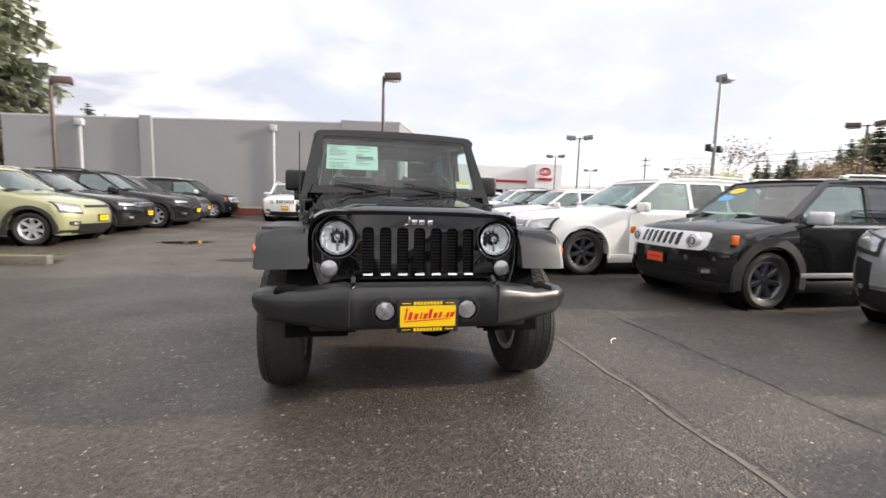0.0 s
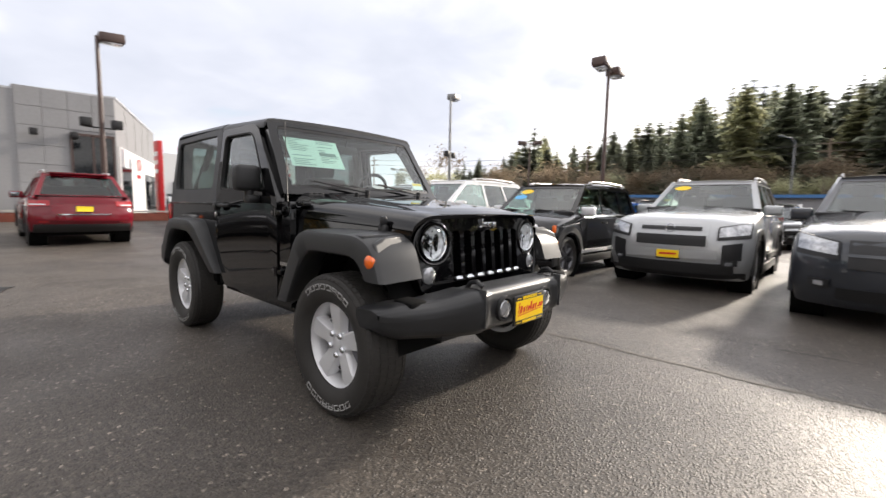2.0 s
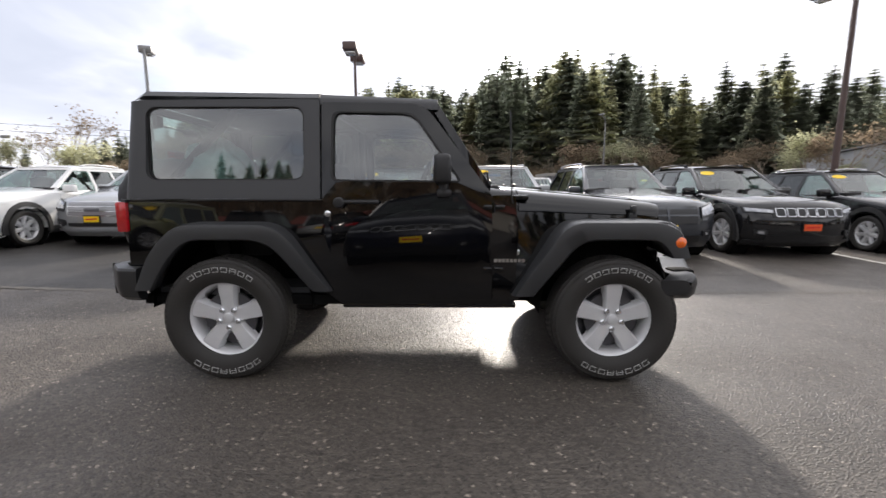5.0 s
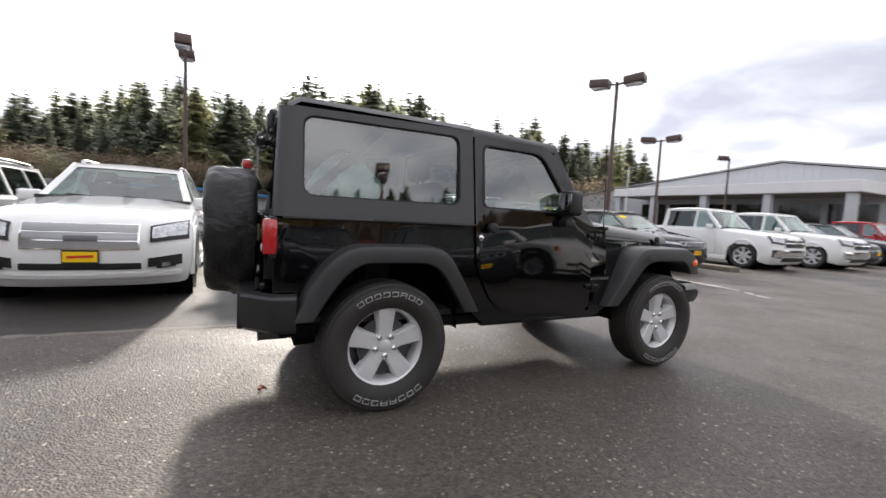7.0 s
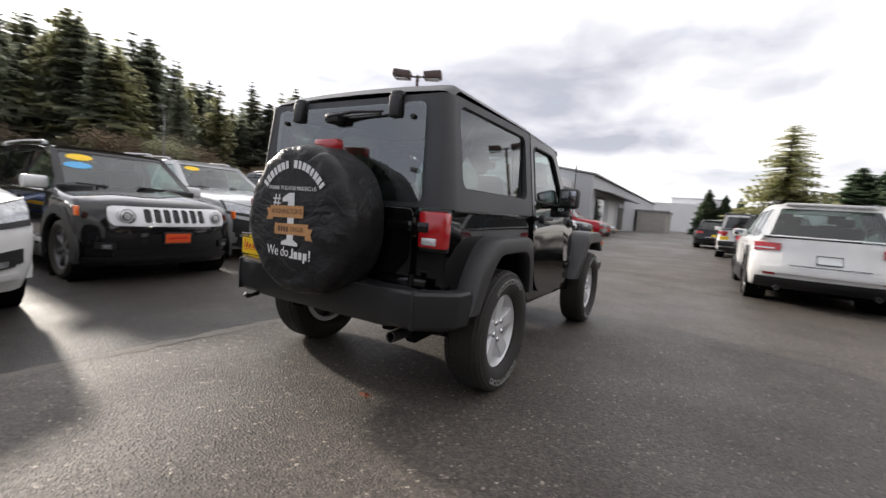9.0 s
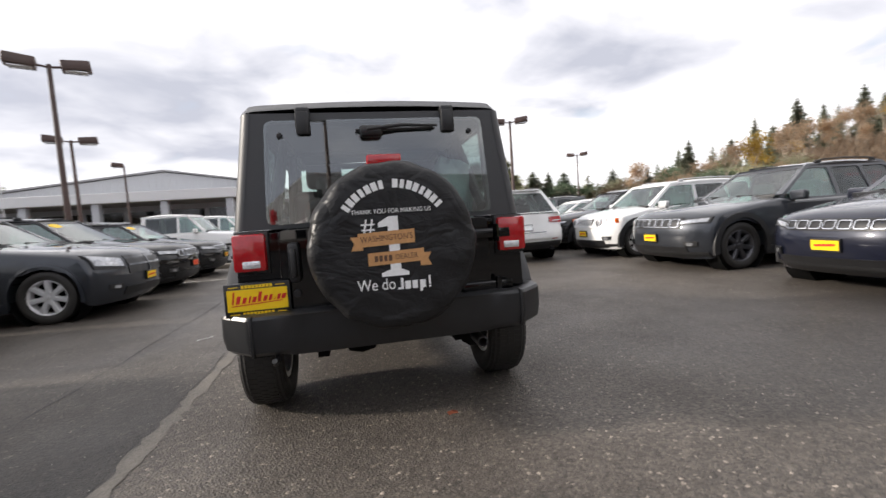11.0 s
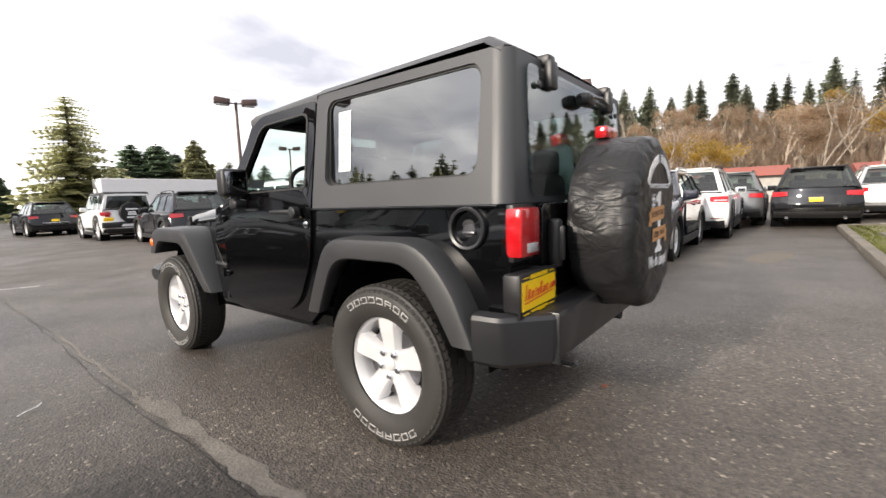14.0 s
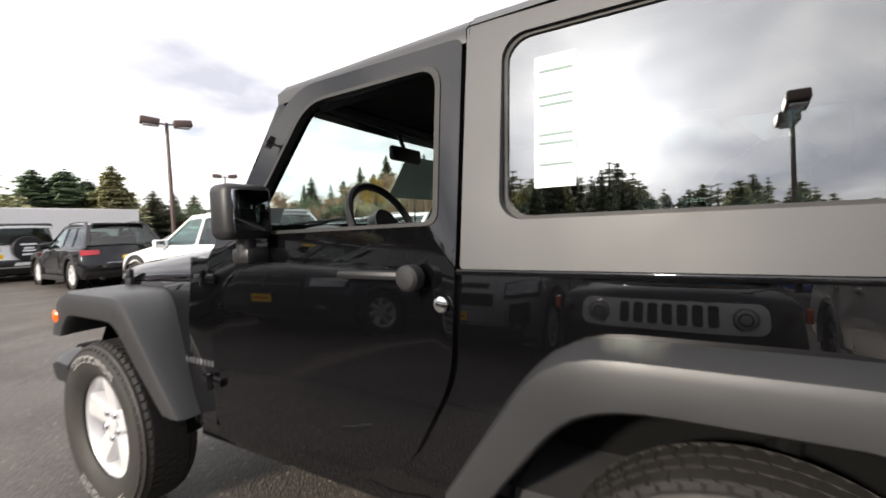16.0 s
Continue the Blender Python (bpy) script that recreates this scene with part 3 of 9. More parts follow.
    for s in (1, -1):
        bm = bmesh.new()
        x = s * 0.650
        rounded(bm, x - 0.018, x + 0.018, -1.405, -1.35, 0.985, 1.050, 0.010)
        rounded(bm, x - 0.014, x + 0.014, -1.40, -1.36, 1.04, 1.095, 0.010)
        tube(bm, [(x, -1.37, 1.0), (x + s * 0.012, -1.385, 1.06)], 0.012, 8)
        P("hood_latch", bm, BLACK, parent=hood)
        bm = bmesh.new()
        for yy in (-0.62, -0.66):
            rounded(bm, s * 0.70 - 0.025, s * 0.70 + 0.025, yy - 0.03, yy + 0.03, 1.135, 1.165, 0.006)
        P("hood_hinge", bm, BLACK_PAINT, parent=hood)
        bm = bmesh.new()
        lathe(bm, [(0.008, 0), (0.014, 0.01), (0.014, 0.03), (0.001, 0.034)], 10, pose(s * 0.3, -0.66, 1.205, 0, -90, 0))
        P("washer_nozzle", bm, BLACK, parent=hood)
    def fender_x(y, z):
        """Half width over the fender sides, which lean in towards the hood."""
        foot = along([(-1.565, 0.66), (-0.95, 0.755), (-0.462, 0.792)], y)
        return lerp(hw(y) + 0.004, foot, min(1.0, max(0.0, (seam_z(y) - z) / 0.50)))

    for s in (1, -1):
        bm = bmesh.new()

        def fender(u, v, s=s):
            y = lerp(-1.565, -0.462, u)
            lowest = along([(-1.565, 0.90), (-0.97, 0.90), (-0.64, 0.50), (-0.462, 0.50)], y)
            z = lerp(seam_z(y) - 0.006, lowest, v)
            return (s * fender_x(y, z), y, z)
        top = grid(bm, 22, 6, fender)
        inner = [bm.verts.new(c[0].co + Vector((-s * 0.02, 0, 0))) for c in top]
        for a in range(len(top) - 1):
            bm.faces.new((top[a][0], top[a + 1][0], inner[a + 1], inner[a]))
        P("fender_side", bm, BLACK_PAINT, "gloss black fender side", smooth=50)
    bm = bmesh.new()
    prism(bm, [(-0.60, -0.53, 1.13), (-0.60, -0.36, 1.15), (-0.60, -0.36, 1.228), (-0.60, -0.53, 1.216)], (1.20, 0, 0))
    for i in range(26):
        x = -0.59 + i * 0.046
        box(bm, x, x + 0.028, -0.515, -0.42, 1.218, 1.228)
    P("cowl", bm, BLACK, "black slatted cowl", 0.004)

    # --- grille
    gy = -1.625

    def gface(x, z):
        return (x, gy + 0.045 * (abs(x) / 0.62) ** 3 + (z - 0.66) * 0.10, z)

    def face_y(x, z):
        return gface(x, z)[1]

    outer = rpoly([(-0.555, 0.672), (0.555, 0.672), (0.598, 0.80), (0.603, 1.00), (0.470, 1.104), (0.0, 1.108), (-0.470, 1.104), (-0.603, 1.00), (-0.598, 0.80)], [0.05, 0.05, 0.05, 0.085, 0.085, 0.0, 0.085, 0.085, 0.05], 6)
    slots = []
    for i in range(7):
        x = (i - 3) * 0.0975
        slots.append(rpoly([(x - 0.033, 0.735), (x + 0.033, 0.735), (x + 0.033, 1.018), (x - 0.033, 1.018)], 0.03, 4))
    lamps = [ring(s * 0.463, 0.955, 0.108, 32) for s in (1, -1)]
    sigs = [ring(s * 0.506, 0.782, 0.050, 20) for s in (1, -1)]
    bm = bmesh.new()
    plate(bm, outer, slots + lamps + sigs, gface, (0, 0.06, 0))
    grille = P("grille", bm, BLACK_PAINT, "gloss black grille with seven slots", 0.010)
    bm = bmesh.new()
    tube(bm, [Vector(gface(x * 0.992, z)) + Vector((0, -0.004, 0)) for x, z in outer + outer[:1]], 0.009, 8)
    P("grille_rim", bm, BLACK_PAINT, "raised rim round the grille", parent=grille, smooth=60)
    for i in range(7):
        x = (i - 3) * 0.0975
        bm = bmesh.new()
        lathe(bm, [(0.0005, -0.030), (0.014, -0.026), (0.016, 0), (0.014, 0.026), (0.0005, 0.030)], 10, pose(x, face_y(x, 0.748) - 0.002, 0.748))
        P("slot_trim", bm, CHROME, "bright trim at the slot's foot", parent=grille)
        bm = bmesh.new()
        for k in range(15):
            box(bm, x - 0.034, x + 0.034, gy + 0.085, gy + 0.10, 0.755 + k * 0.018, 0.764 + k * 0.018)
        P("mesh_insert", bm, BLACK, parent=grille)
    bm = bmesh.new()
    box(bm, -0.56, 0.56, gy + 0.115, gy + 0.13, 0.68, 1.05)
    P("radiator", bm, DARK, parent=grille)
    for s in (1, -1):
        hx, hz = s * 0.463, 0.955
        hy = face_y(hx, hz)
        lamp = bmesh.new()
        lathe(lamp, [(0.098, 0.0), (0.095, -0.012), (0.089, -0.004), (0.087, 0.03)], 32, pose(hx, hy + 0.002, hz, 0, 0, 90), caps=False)
        hl = P("headlight", lamp, CHROME, "round headlight with chrome ring", parent=grille)
        bm = bmesh.new()
        tube(bm, [(hx + 0.116 * math.cos(a), face_y(hx + 0.116 * math.cos(a), hz + 0.116 * math.sin(a)) - 0.004, hz + 0.116 * math.sin(a)) for a in (2 * math.pi * i / 36 for i in range(37))], 0.007, 6)
        part("headlight_bezel", bm, BLACK_PAINT, hl, "black ring round the headlight", smooth=60)
        bm = bmesh.new()
        lathe(bm, [(0.110, 0.0), (0.106, 0.03), (0.097, 0.035)], 32, pose(hx, hy, hz, 0, 0, 90), caps=False)
        part("headlight_bowl", bm, BLACK, hl)
        bm = bmesh.new()
        lathe(bm, [(0.088, 0.0), (0.082, -0.010), (0.06, -0.020), (0.03, -0.026), (0.001, -0.028)], 32, pose(hx, hy + 0.006, hz, 0, 0, 90))
        part("headlight_lens", bm, LAMP_GLASS, hl, "clear lens", smooth=60)
        # stepped reflector: wedges round the bulb, each at its own tilt
        bm = bmesh.new()
        rng = random.Random(11)
        for k in range(16):
            a0, a1 = 2 * math.pi * k / 16, 2 * math.pi * (k + 1) / 16
            for r0, r1, d0, d1 in ((0.018, 0.044, 0.060, 0.046), (0.044, 0.068, 0.048, 0.030), (0.068, 0.087, 0.030, 0.012)):
                t = rng.uniform(-0.008, 0.008)
                quad(bm, [(hx + r * math.cos(a), hy + d + t * w, hz + r * math.sin(a)) for r, a, d, w in ((r0, a0, d0, 1), (r1, a0, d1, -1), (r1, a1, d1, 1), (r0, a1, d0, -1))])
        part("reflector", bm, REFLECTOR, hl, "faceted bright reflector", smooth=0)
        bm = bmesh.new()
        lathe(bm, [(0.016, 0.05), (0.018, 0.0), (0.012, -0.008), (0.001, -0.010)], 14, pose(hx, hy + 0.02, hz, 0, 0, 90))
        box(bm, hx - 0.006, hx + 0.006, hy + 0.02, hy + 0.03, hz - 0.08, hz - 0.01)
        part("bulb_shield", bm, CHROME, hl)
        bm = bmesh.new()
        lathe(bm, [(0.050, 0.01), (0.047, -0.006), (0.03, -0.014), (0.001, -0.017)], 22, pose(s * 0.506, face_y(0.506, 0.782) + 0.002, 0.782, 0, 0, 90))
        P("turn_signal", bm, HEAD_LENS, "round clear turn signal", parent=grille)
    bm = bmesh.new()
    for x, w, h0, h1 in ((-0.062, 0.010, -0.022, 0.026), (-0.078, 0.020, -0.026, -0.016), (-0.032, 0.034, -0.022, 0.008), (0.010, 0.034, -0.022, 0.008), (0.050, 0.010, -0.034, 0.008), (0.062, 0.026, -0.022, 0.008)):
        rounded(bm, x - w / 2, x + w / 2, -1.602, -1.580, 1.056 + h0, 1.056 + h1, 0.003)
    P("grille_badge", bm, CHROME, "small bright badge shapes", parent=grille)

    # --- front bumper: centre section, end caps swept back
    bm = bmesh.new()
    def bump_pt(u, v):
        x = lerp(-0.898, 0.898, u)
        ax = abs(x)
        front = -1.888 + (0.0 if ax < 0.40 else (ax - 0.40) * 0.36)
        prof = [(0.20, 0.718), (0.075, 0.726), (0.036, 0.719), (0.014, 0.700), (0.004, 0.670), (0.0, 0.63), (0.002, 0.58), (0.014, 0.525), (0.05, 0.495), (0.20, 0.49)]
        k = v * (len(prof) - 1)
        i = min(int(k), len(prof) - 2)
        d, z = (lerp(prof[i][j], prof[i + 1][j], k - i) for j in (0, 1))
        rise = 0.0 if ax < 0.395 else (0.010 - 0.045 * min(1.0, (ax - 0.395) / 0.25)) * min(1.0, max(0.0, (z - 0.58) / 0.13))
        lift = 0.0 if ax < 0.5 or z > 0.62 else (ax - 0.5) * 0.09
        mid = 0.012 if ax < 0.355 else 0.0
        t = max(0.0, (ax - 0.80) / 0.098)
        z = 0.615 + (z - 0.615) * (1 - 0.30 * t * t)
        return (x, front + d * (1 if ax < 0.80 else 0.9) + mid + 0.055 * t * t, z + rise + lift)
    sheet = grid(bm, 60, 27, bump_pt)
    for col in (sheet[0], sheet[-1]):
        bm.faces.new(col if col is sheet[0] else col[::-1])
    fb = P("front_bumper", bm, PLASTIC, "dark grey moulded front bumper", smooth=40)
    bm = bmesh.new()
    rounded(bm, -0.60, 0.60, -1.78, -1.68, 0.475, 0.53, 0.02)
    P("lower_valance", bm, BLACK, parent=fb)
    for s in (1, -1):
        bm = bmesh.new()
        lathe(bm, [(0.072, 0.02), (0.070, -0.012), (0.058, -0.014), (0.052, 0.012)], 26, pose(s * 0.215, -1.878, 0.608, 0, 0, 90))
        fl = P("fog_light", bm, BLACK, "round fog light in a black ring", parent=fb)
        bm = bmesh.new()
        lathe(bm, [(0.052, 0.0), (0.045, -0.010), (0.02, -0.016), (0.001, -0.017)], 24, pose(s * 0.215, -1.882, 0.608, 0, 0, 90))
        part("fog_lens", bm, HEAD_LENS, fl)
        bm = bmesh.new()
        tube(bm, [(s * 0.375, -1.73, 0.70), (s * 0.375, -1.77, 0.755), (s * 0.375, -1.81, 0.765), (s * 0.375, -1.845, 0.745), (s * 0.375, -1.842, 0.715)], 0.013, 8)
        rounded(bm, s * 0.375 - 0.045, s * 0.375 + 0.045, -1.83, -1.75, 0.715, 0.728, 0.005)
        P("tow_hook", bm, BLACK, "black tow hook", parent=fb)
        bm = bmesh.new()
        rounded(bm, s * 0.395 - 0.004, s * 0.395 + 0.004, -1.891, -1.75, 0.53, 0.732, 0.004)
        P("bumper_seam", bm, FLARE, parent=fb)
        # frame horn seen behind the bumper end
        bm = bmesh.new()
        rounded(bm, min(s * 0.66, s * 0.78), max(s * 0.66, s * 0.78), -1.74, -1.60, 0.56, 0.70, 0.02)
        P("bumper_bracket", bm, DARK, parent=fb)

    # --- fender flares
    def flare(name, s, outer, inner, x_in, x_out, slim):
        """A wrap-round arch: outer and inner side lines (y, z), its first leg slimmer by slim at the foot."""
        bm = bmesh.new()
        n = len(outer)
        rows = []
        full = x_out
        for i, ((yo, zo), (yi, zi)) in enumerate(zip(outer, inner)):
            x_out = full - slim * max(0.0, 1 - i / (0.36 * n)) ** 1.3
            rows.append([bm.verts.new(p) for p in (
                (s * x_in, yo, zo), (s * (x_out - 0.035), yo, zo - 0.004), (s * (x_out - 0.008), lerp(yo, yi, 0.10), lerp(zo, zi, 0.10)), (s * x_out, lerp(yo, yi, 0.30), lerp(zo, zi, 0.30)),
                (s * (x_out - 0.004), lerp(yo, yi, 0.92), lerp(zo, zi, 0.92)), (s * (x_out - 0.016), yi, zi), (s * (x_out - 0.06), yi, zi + 0.004), (s * x_in, lerp(yo, yi, 0.7), lerp(zo, zi, 0.7)))])
        for a, b in zip(rows, rows[1:]):
            for k in range(8):
                bm.faces.new((a[k], a[(k + 1) % 8], b[(k + 1) % 8], b[k]))
        bm.faces.new(rows[0])
        bm.faces.new(rows[-1][::-1])
        return P(name, bm, FLARE, "grey textured plastic fender flare", smooth=45)

    def smooth_line(pts, n=26, r=0.10):
        q = rpoly(pts, [0] + [r] * (len(pts) - 2) + [0], 5)
        # even steps
        ds = [0]
        for a, b in zip(q, q[1:]):
            ds.append(ds[-1] + math.dist(a, b))
        out = []
        for i in range(n + 1):
            d = ds[-1] * i / n
            k = next((j for j in range(len(ds) - 1) if ds[j + 1] >= d), len(ds) - 2)
            t = (d - ds[k]) / max(1e-6, ds[k + 1] - ds[k])
            out.append((lerp(q[k][0], q[k + 1][0], t), lerp(q[k][1], q[k + 1][1], t)))
        return out

    for s in (1, -1):
        fo = smooth_line([(-0.585, 0.545), (-0.90, 1.015), (-1.46, 1.015), (-1.59, 0.965), (-1.652, 0.79)], 30, 0.10)
        fi = smooth_line([(-0.715, 0.545), (-0.985, 0.895), (-1.43, 0.895), (-1.495, 0.845), (-1.530, 0.79)], 30, 0.10)
        fl = flare("front_flare", s, fo, fi, 0.62, 0.900, 0.030)
        # front face of the flare that fills in towards the grille
        bm = bmesh.new()
        prism(bm, [(s * 0.61, -1.60, 0.805), (s * 0.872, -1.642, 0.805), (s * 0.872, -1.582, 0.97), (s * 0.79, -1.57, 1.0), (s * 0.64, -1.54, 1.005)], (0, 0.03, 0))
        part("flare_front", bm, FLARE, fl, "", 0.012)
        bm = bmesh.new()
        rounded(bm, min(s * 0.60, s * 0.878), max(s * 0.60, s * 0.878), -1.50, -1.0, 0.985, 1.008, 0.010)
        part("flare_top", bm, FLARE, fl)
        bm = bmesh.new()
        lathe(bm, [(0.034, -0.01), (0.033, 0.012), (0.024, 0.020), (0.001, 0.023)], 18, pose(s * 0.886, -1.572, 0.885, 0, 0, 0 if s > 0 else 180))
        part("side_marker", bm, AMBER, fl, "round amber side marker")
        ro = smooth_line([(0.555, 0.565), (0.850, 1.002), (1.475, 1.002), (1.650, 0.83), (1.755, 0.585)], 30, 0.13)
        ri = smooth_line([(0.675, 0.565), (0.920, 0.895), (1.405, 0.895), (1.535, 0.76), (1.640, 0.585)], 30, 0.13)
        flare("rear_flare", s, ro, ri, 0.76, 0.912, 0.075)

    # --- doors
    def lean(y, z, s, off=0.0):
        return (s * (side_x(z) + off), y, z)

    for s in (1, -1):
        op = rpoly([(-0.27, 1.243), (0.545, 1.252), (0.54, 1.682), (0.03, 1.672)], [0.04, 0.04, 0.06, 0.08], 5)
        bm = bmesh.new()
        out = rpoly([(-0.455, 0.52), (0.30, 0.515), (0.44, 0.60), (0.585, 0.86), (0.600, 1.16), (0.602, 1.735), (-0.03, 1.725), (-0.40, 1.235), (-0.455, 1.17)], [0.05, 0.06, 0.08, 0.08, 0.02, 0.03, 0.10, 0.03, 0.02], 5)
        plate(bm, out, [op], lambda y, z, s=s: lean(y, z, s, 0.006 + 0.012 * math.sin(min(1, max(0, (z - 0.5) / 0.68)) * 3.14)), (-s * 0.055, 0, 0))
        d = P("door", bm, BLACK_PAINT, "gloss black door with the window lowered" if s > 0 else "gloss black door with raised window", 0.005)
        bm = bmesh.new()
        ins = [(lerp(y, 0.2, 0.045), lerp(z, 1.46, 0.05)) for y, z in op]
        plate(bm, op, [ins], lambda y, z, s=s: lean(y, z, s, 0.009), (-s * 0.03, 0, 0))
        part("window_seal", bm, SEAL, d)
        if s < 0:
            bm = bmesh.new()
            pane(bm, [lean(y, z, s, -0.014) for y, z in ins], (-s * 0.004, 0, 0))
            g = part("door_window", bm, [SIDE_GLASS, CLEAR], d, "raised tinted side window", smooth=0)
        bm = bmesh.new()
        x = s * 0.806
        rounded(bm, min(x, x + s * 0.035), max(x, x + s * 0.035), 0.24, 0.46, 1.112, 1.138, 0.012)
        lathe(bm, [(0.034, 0), (0.034, 0.035), (0.026, 0.042), (0.001, 0.044)], 18, pose(x, 0.485, 1.120, 0, 0, 0 if s > 0 else 180))
        part("door_handle", bm, BLACK, d, "black door handle with push button")
        bm = bmesh.new()
        lathe(bm, [(0.020, 0), (0.020, 0.008), (0.012, 0.012), (0.001, 0.012)], 16, pose(s * 0.800, 0.563, 1.052, 0, 0, 0 if s > 0 else 180))
        part("lock", bm, CHROME, d, "round bright lock")
        for z in (0.70, 1.09):
            bm = bmesh.new()
            rounded(bm, min(s * 0.782, s * 0.808), max(s * 0.782, s * 0.808), -0.530, -0.40, z - 0.017, z + 0.017, 0.007)
            tube(bm, [(s * 0.808, -0.462, z - 0.030), (s * 0.808, -0.462, z + 0.030)], 0.011, 8)
            part("hinge", bm, BLACK_PAINT, d)
        # mirror
        bm = bmesh.new()
        rounded(bm, min(s * 0.765, s * 0.935), max(s * 0.765, s * 0.935), -0.200, -0.095, 1.232, 1.408, 0.028, 3)
        mir = P("mirror", bm, BLACK, "black door mirror on a short arm")
        bm = bmesh.new()
        rounded(bm, min(s * 0.786, s * 0.916), max(s * 0.786, s * 0.916), -0.100, -0.091, 1.252, 1.388, 0.004)
        part("mirror_glass", bm, MIRROR, mir)
        bm = bmesh.new()
        rounded(bm, min(s * 0.775, s * 0.865), max(s * 0.775, s * 0.865), -0.200, -0.110, 1.150, 1.205, 0.016)
        tube(bm, [(s * 0.838, -0.152, 1.175), (s * 0.838, -0.152, 1.25)], 0.030, 12)
        part("mirror_arm", bm, BLACK, mir)
        # badges on the fender's rear
        bm = bmesh.new()
        rounded(bm, min(s * 0.755, s * 0.780), max(s * 0.755, s * 0.780), -0.630, -0.470, 0.79, 0.825, 0.003)
        bd = P("sport_badge", bm, CHROME, "silver trim badge with black letters")
        words("SPORT", 0.030, BLACK, bd, Matrix.Translation((s * 0.7805, -0.550, 0.8075)) @ Matrix(((0, 0, s, 0), (s, 0, 0, 0), (0, 1, 0, 0), (0, 0, 0, 1))), "badge_letters", 0.0008, stretch=1.5)
        bm = bmesh.new()
        for i in range(8):
            yy = -0.665 + i * 0.025
            box(bm, s * 0.755, s * 0.7825, yy, yy + 0.019, 0.745, 0.767)
        P("fender_badge", bm, CHROME, "row of small bright badge shapes")["kind"] = "stuff"
        bm = bmesh.new()
        lathe(bm, [(0.022, 0), (0.020, 0.008), (0.001, 0.010)], 14, pose(s * 0.732, -0.545, 1.030, 0, 0, 0 if s > 0 else 180))
        P("round_badge", bm, CHROME)

    # --- windscreen
    def ws(x, t, off=0.0):
        """A point of the windscreen plane: t from 0 at the foot to 1 at the top."""
        y, z = lerp(-0.455, -0.105, t), lerp(1.215, 1.745, t)
        n = Vector((0, -0.835, 0.55))
        curve = 0.03 * (1 - (x / 0.7) ** 2)
        return Vector((x, y - curve, z)) + n * off

    bm = bmesh.new()
    out = rpoly([(-0.735, 0.0), (0.735, 0.0), (0.685, 1.0), (-0.685, 1.0)], [0.02, 0.02, 0.05, 0.05])
    hole = rpoly([(-0.665, 0.09), (0.665, 0.09), (0.625, 0.935), (-0.625, 0.935)], 0.05)
    def dense(lp):
        o = []
        for a, b in zip(lp, lp[1:] + lp[:1]):
            n = max(1, int(abs(a[0] - b[0]) / 0.12))
            o += [(lerp(a[0], b[0], i / n), lerp(a[1], b[1], i / n)) for i in range(n)]
        return o
    plate(bm, dense(out), [dense(hole)], lambda x, t: ws(x, t), (0, 0.05, -0.01))
    wf = P("windscreen_frame", bm, BLACK_PAINT, "gloss black windscreen frame", 0.008)
    bm = bmesh.new()
    grid(bm, 16, 2, lambda u, v: ws(lerp(-lerp(0.672, 0.632, v), lerp(0.672, 0.632, v), u), lerp(0.08, 0.945, v), -0.008))
    glass = P("windscreen", bm, GLASS, "clear windscreen glass", parent=wf)
    bm = bmesh.new()
    for lo, hi, xa, xb in ((0.90, 0.94, -0.63, 0.63), (0.085, 0.13, -0.665, 0.665)):
        grid(bm, 12, 1, lambda u, v: ws(lerp(xa, xb, u), lerp(lo, hi, v), -0.0045))
    P("glass_border", bm, BLACK, parent=wf)
    # price sheet stuck inside the glass
    bm = bmesh.new()
    grid(bm, 6, 2, lambda u, v: ws(lerp(-0.593, -0.168, u), lerp(0.40, 0.80, v), -0.014))
    sheet = tagged(P("price_sheet", bm, PAPER, "pale green printed price sheet inside the glass", parent=root), "", "")
    bm = bmesh.new()
    rng = random.Random(3)
    for i in range(15):
        t = 0.775 - i * 0.025
        for x0, x1 in ((-0.57, -0.40), (-0.35, -0.18)):
            if rng.random() < 0.8:
                xe = lerp(x0, x1, rng.uniform(0.3, 1))
                quad(bm, [ws(x0, t, -0.0125), ws(xe, t, -0.0125), ws(xe, t + 0.009, -0.0125), ws(x0, t + 0.009, -0.0125)])
    quad(bm, [ws(-0.35, 0.57, -0.0125), ws(-0.21, 0.57, -0.0125), ws(-0.21, 0.62, -0.0125), ws(-0.35, 0.62, -0.0125)])
    part("print", bm, INK, sheet)["kind"] = "stuff"
    bm = bmesh.new()
    grid(bm, 2, 1, lambda u, v: ws(lerp(0.50, 0.625, u), lerp(0.16, 0.27, v), -0.013))
    sh = P("small_sticker", bm, PAPER_WHITE, "white and yellow service sticker")
    bm = bmesh.new()
    grid(bm, 2, 1, lambda u, v: ws(lerp(0.505, 0.62, u), lerp(0.225, 0.265, v), -0.012))
    part("sticker_band", bm, YELLOW, sh)
    for x0 in (-0.50, 0.06):
        bm = bmesh.new()
        a, b = ws(x0 + 0.42, 0.03, 0.025), ws(x0, 0.155, 0.030)
        tube(bm, [a, (a * 0.4 + b * 0.6), b], 0.008, 6)
        tube(bm, [ws(x0 - 0.02, 0.165, 0.016), ws(x0 + 0.36, 0.11, 0.018)], 0.006, 6)
        lathe(bm, [(0.018, 0), (0.018, 0.03), (0.001, 0.034)], 10, Matrix.Translation(a) @ pose(0, 0, -0.01, 0, -90, 0))
        P("wiper", bm, BLACK, "black wiper arm")
    bm = bmesh.new()
    tube(bm, [(-0.755, -0.60, 1.06), (-0.775, -0.575, 1.14), (-0.775, -0.555, 1.67)], 0.0045, 6)
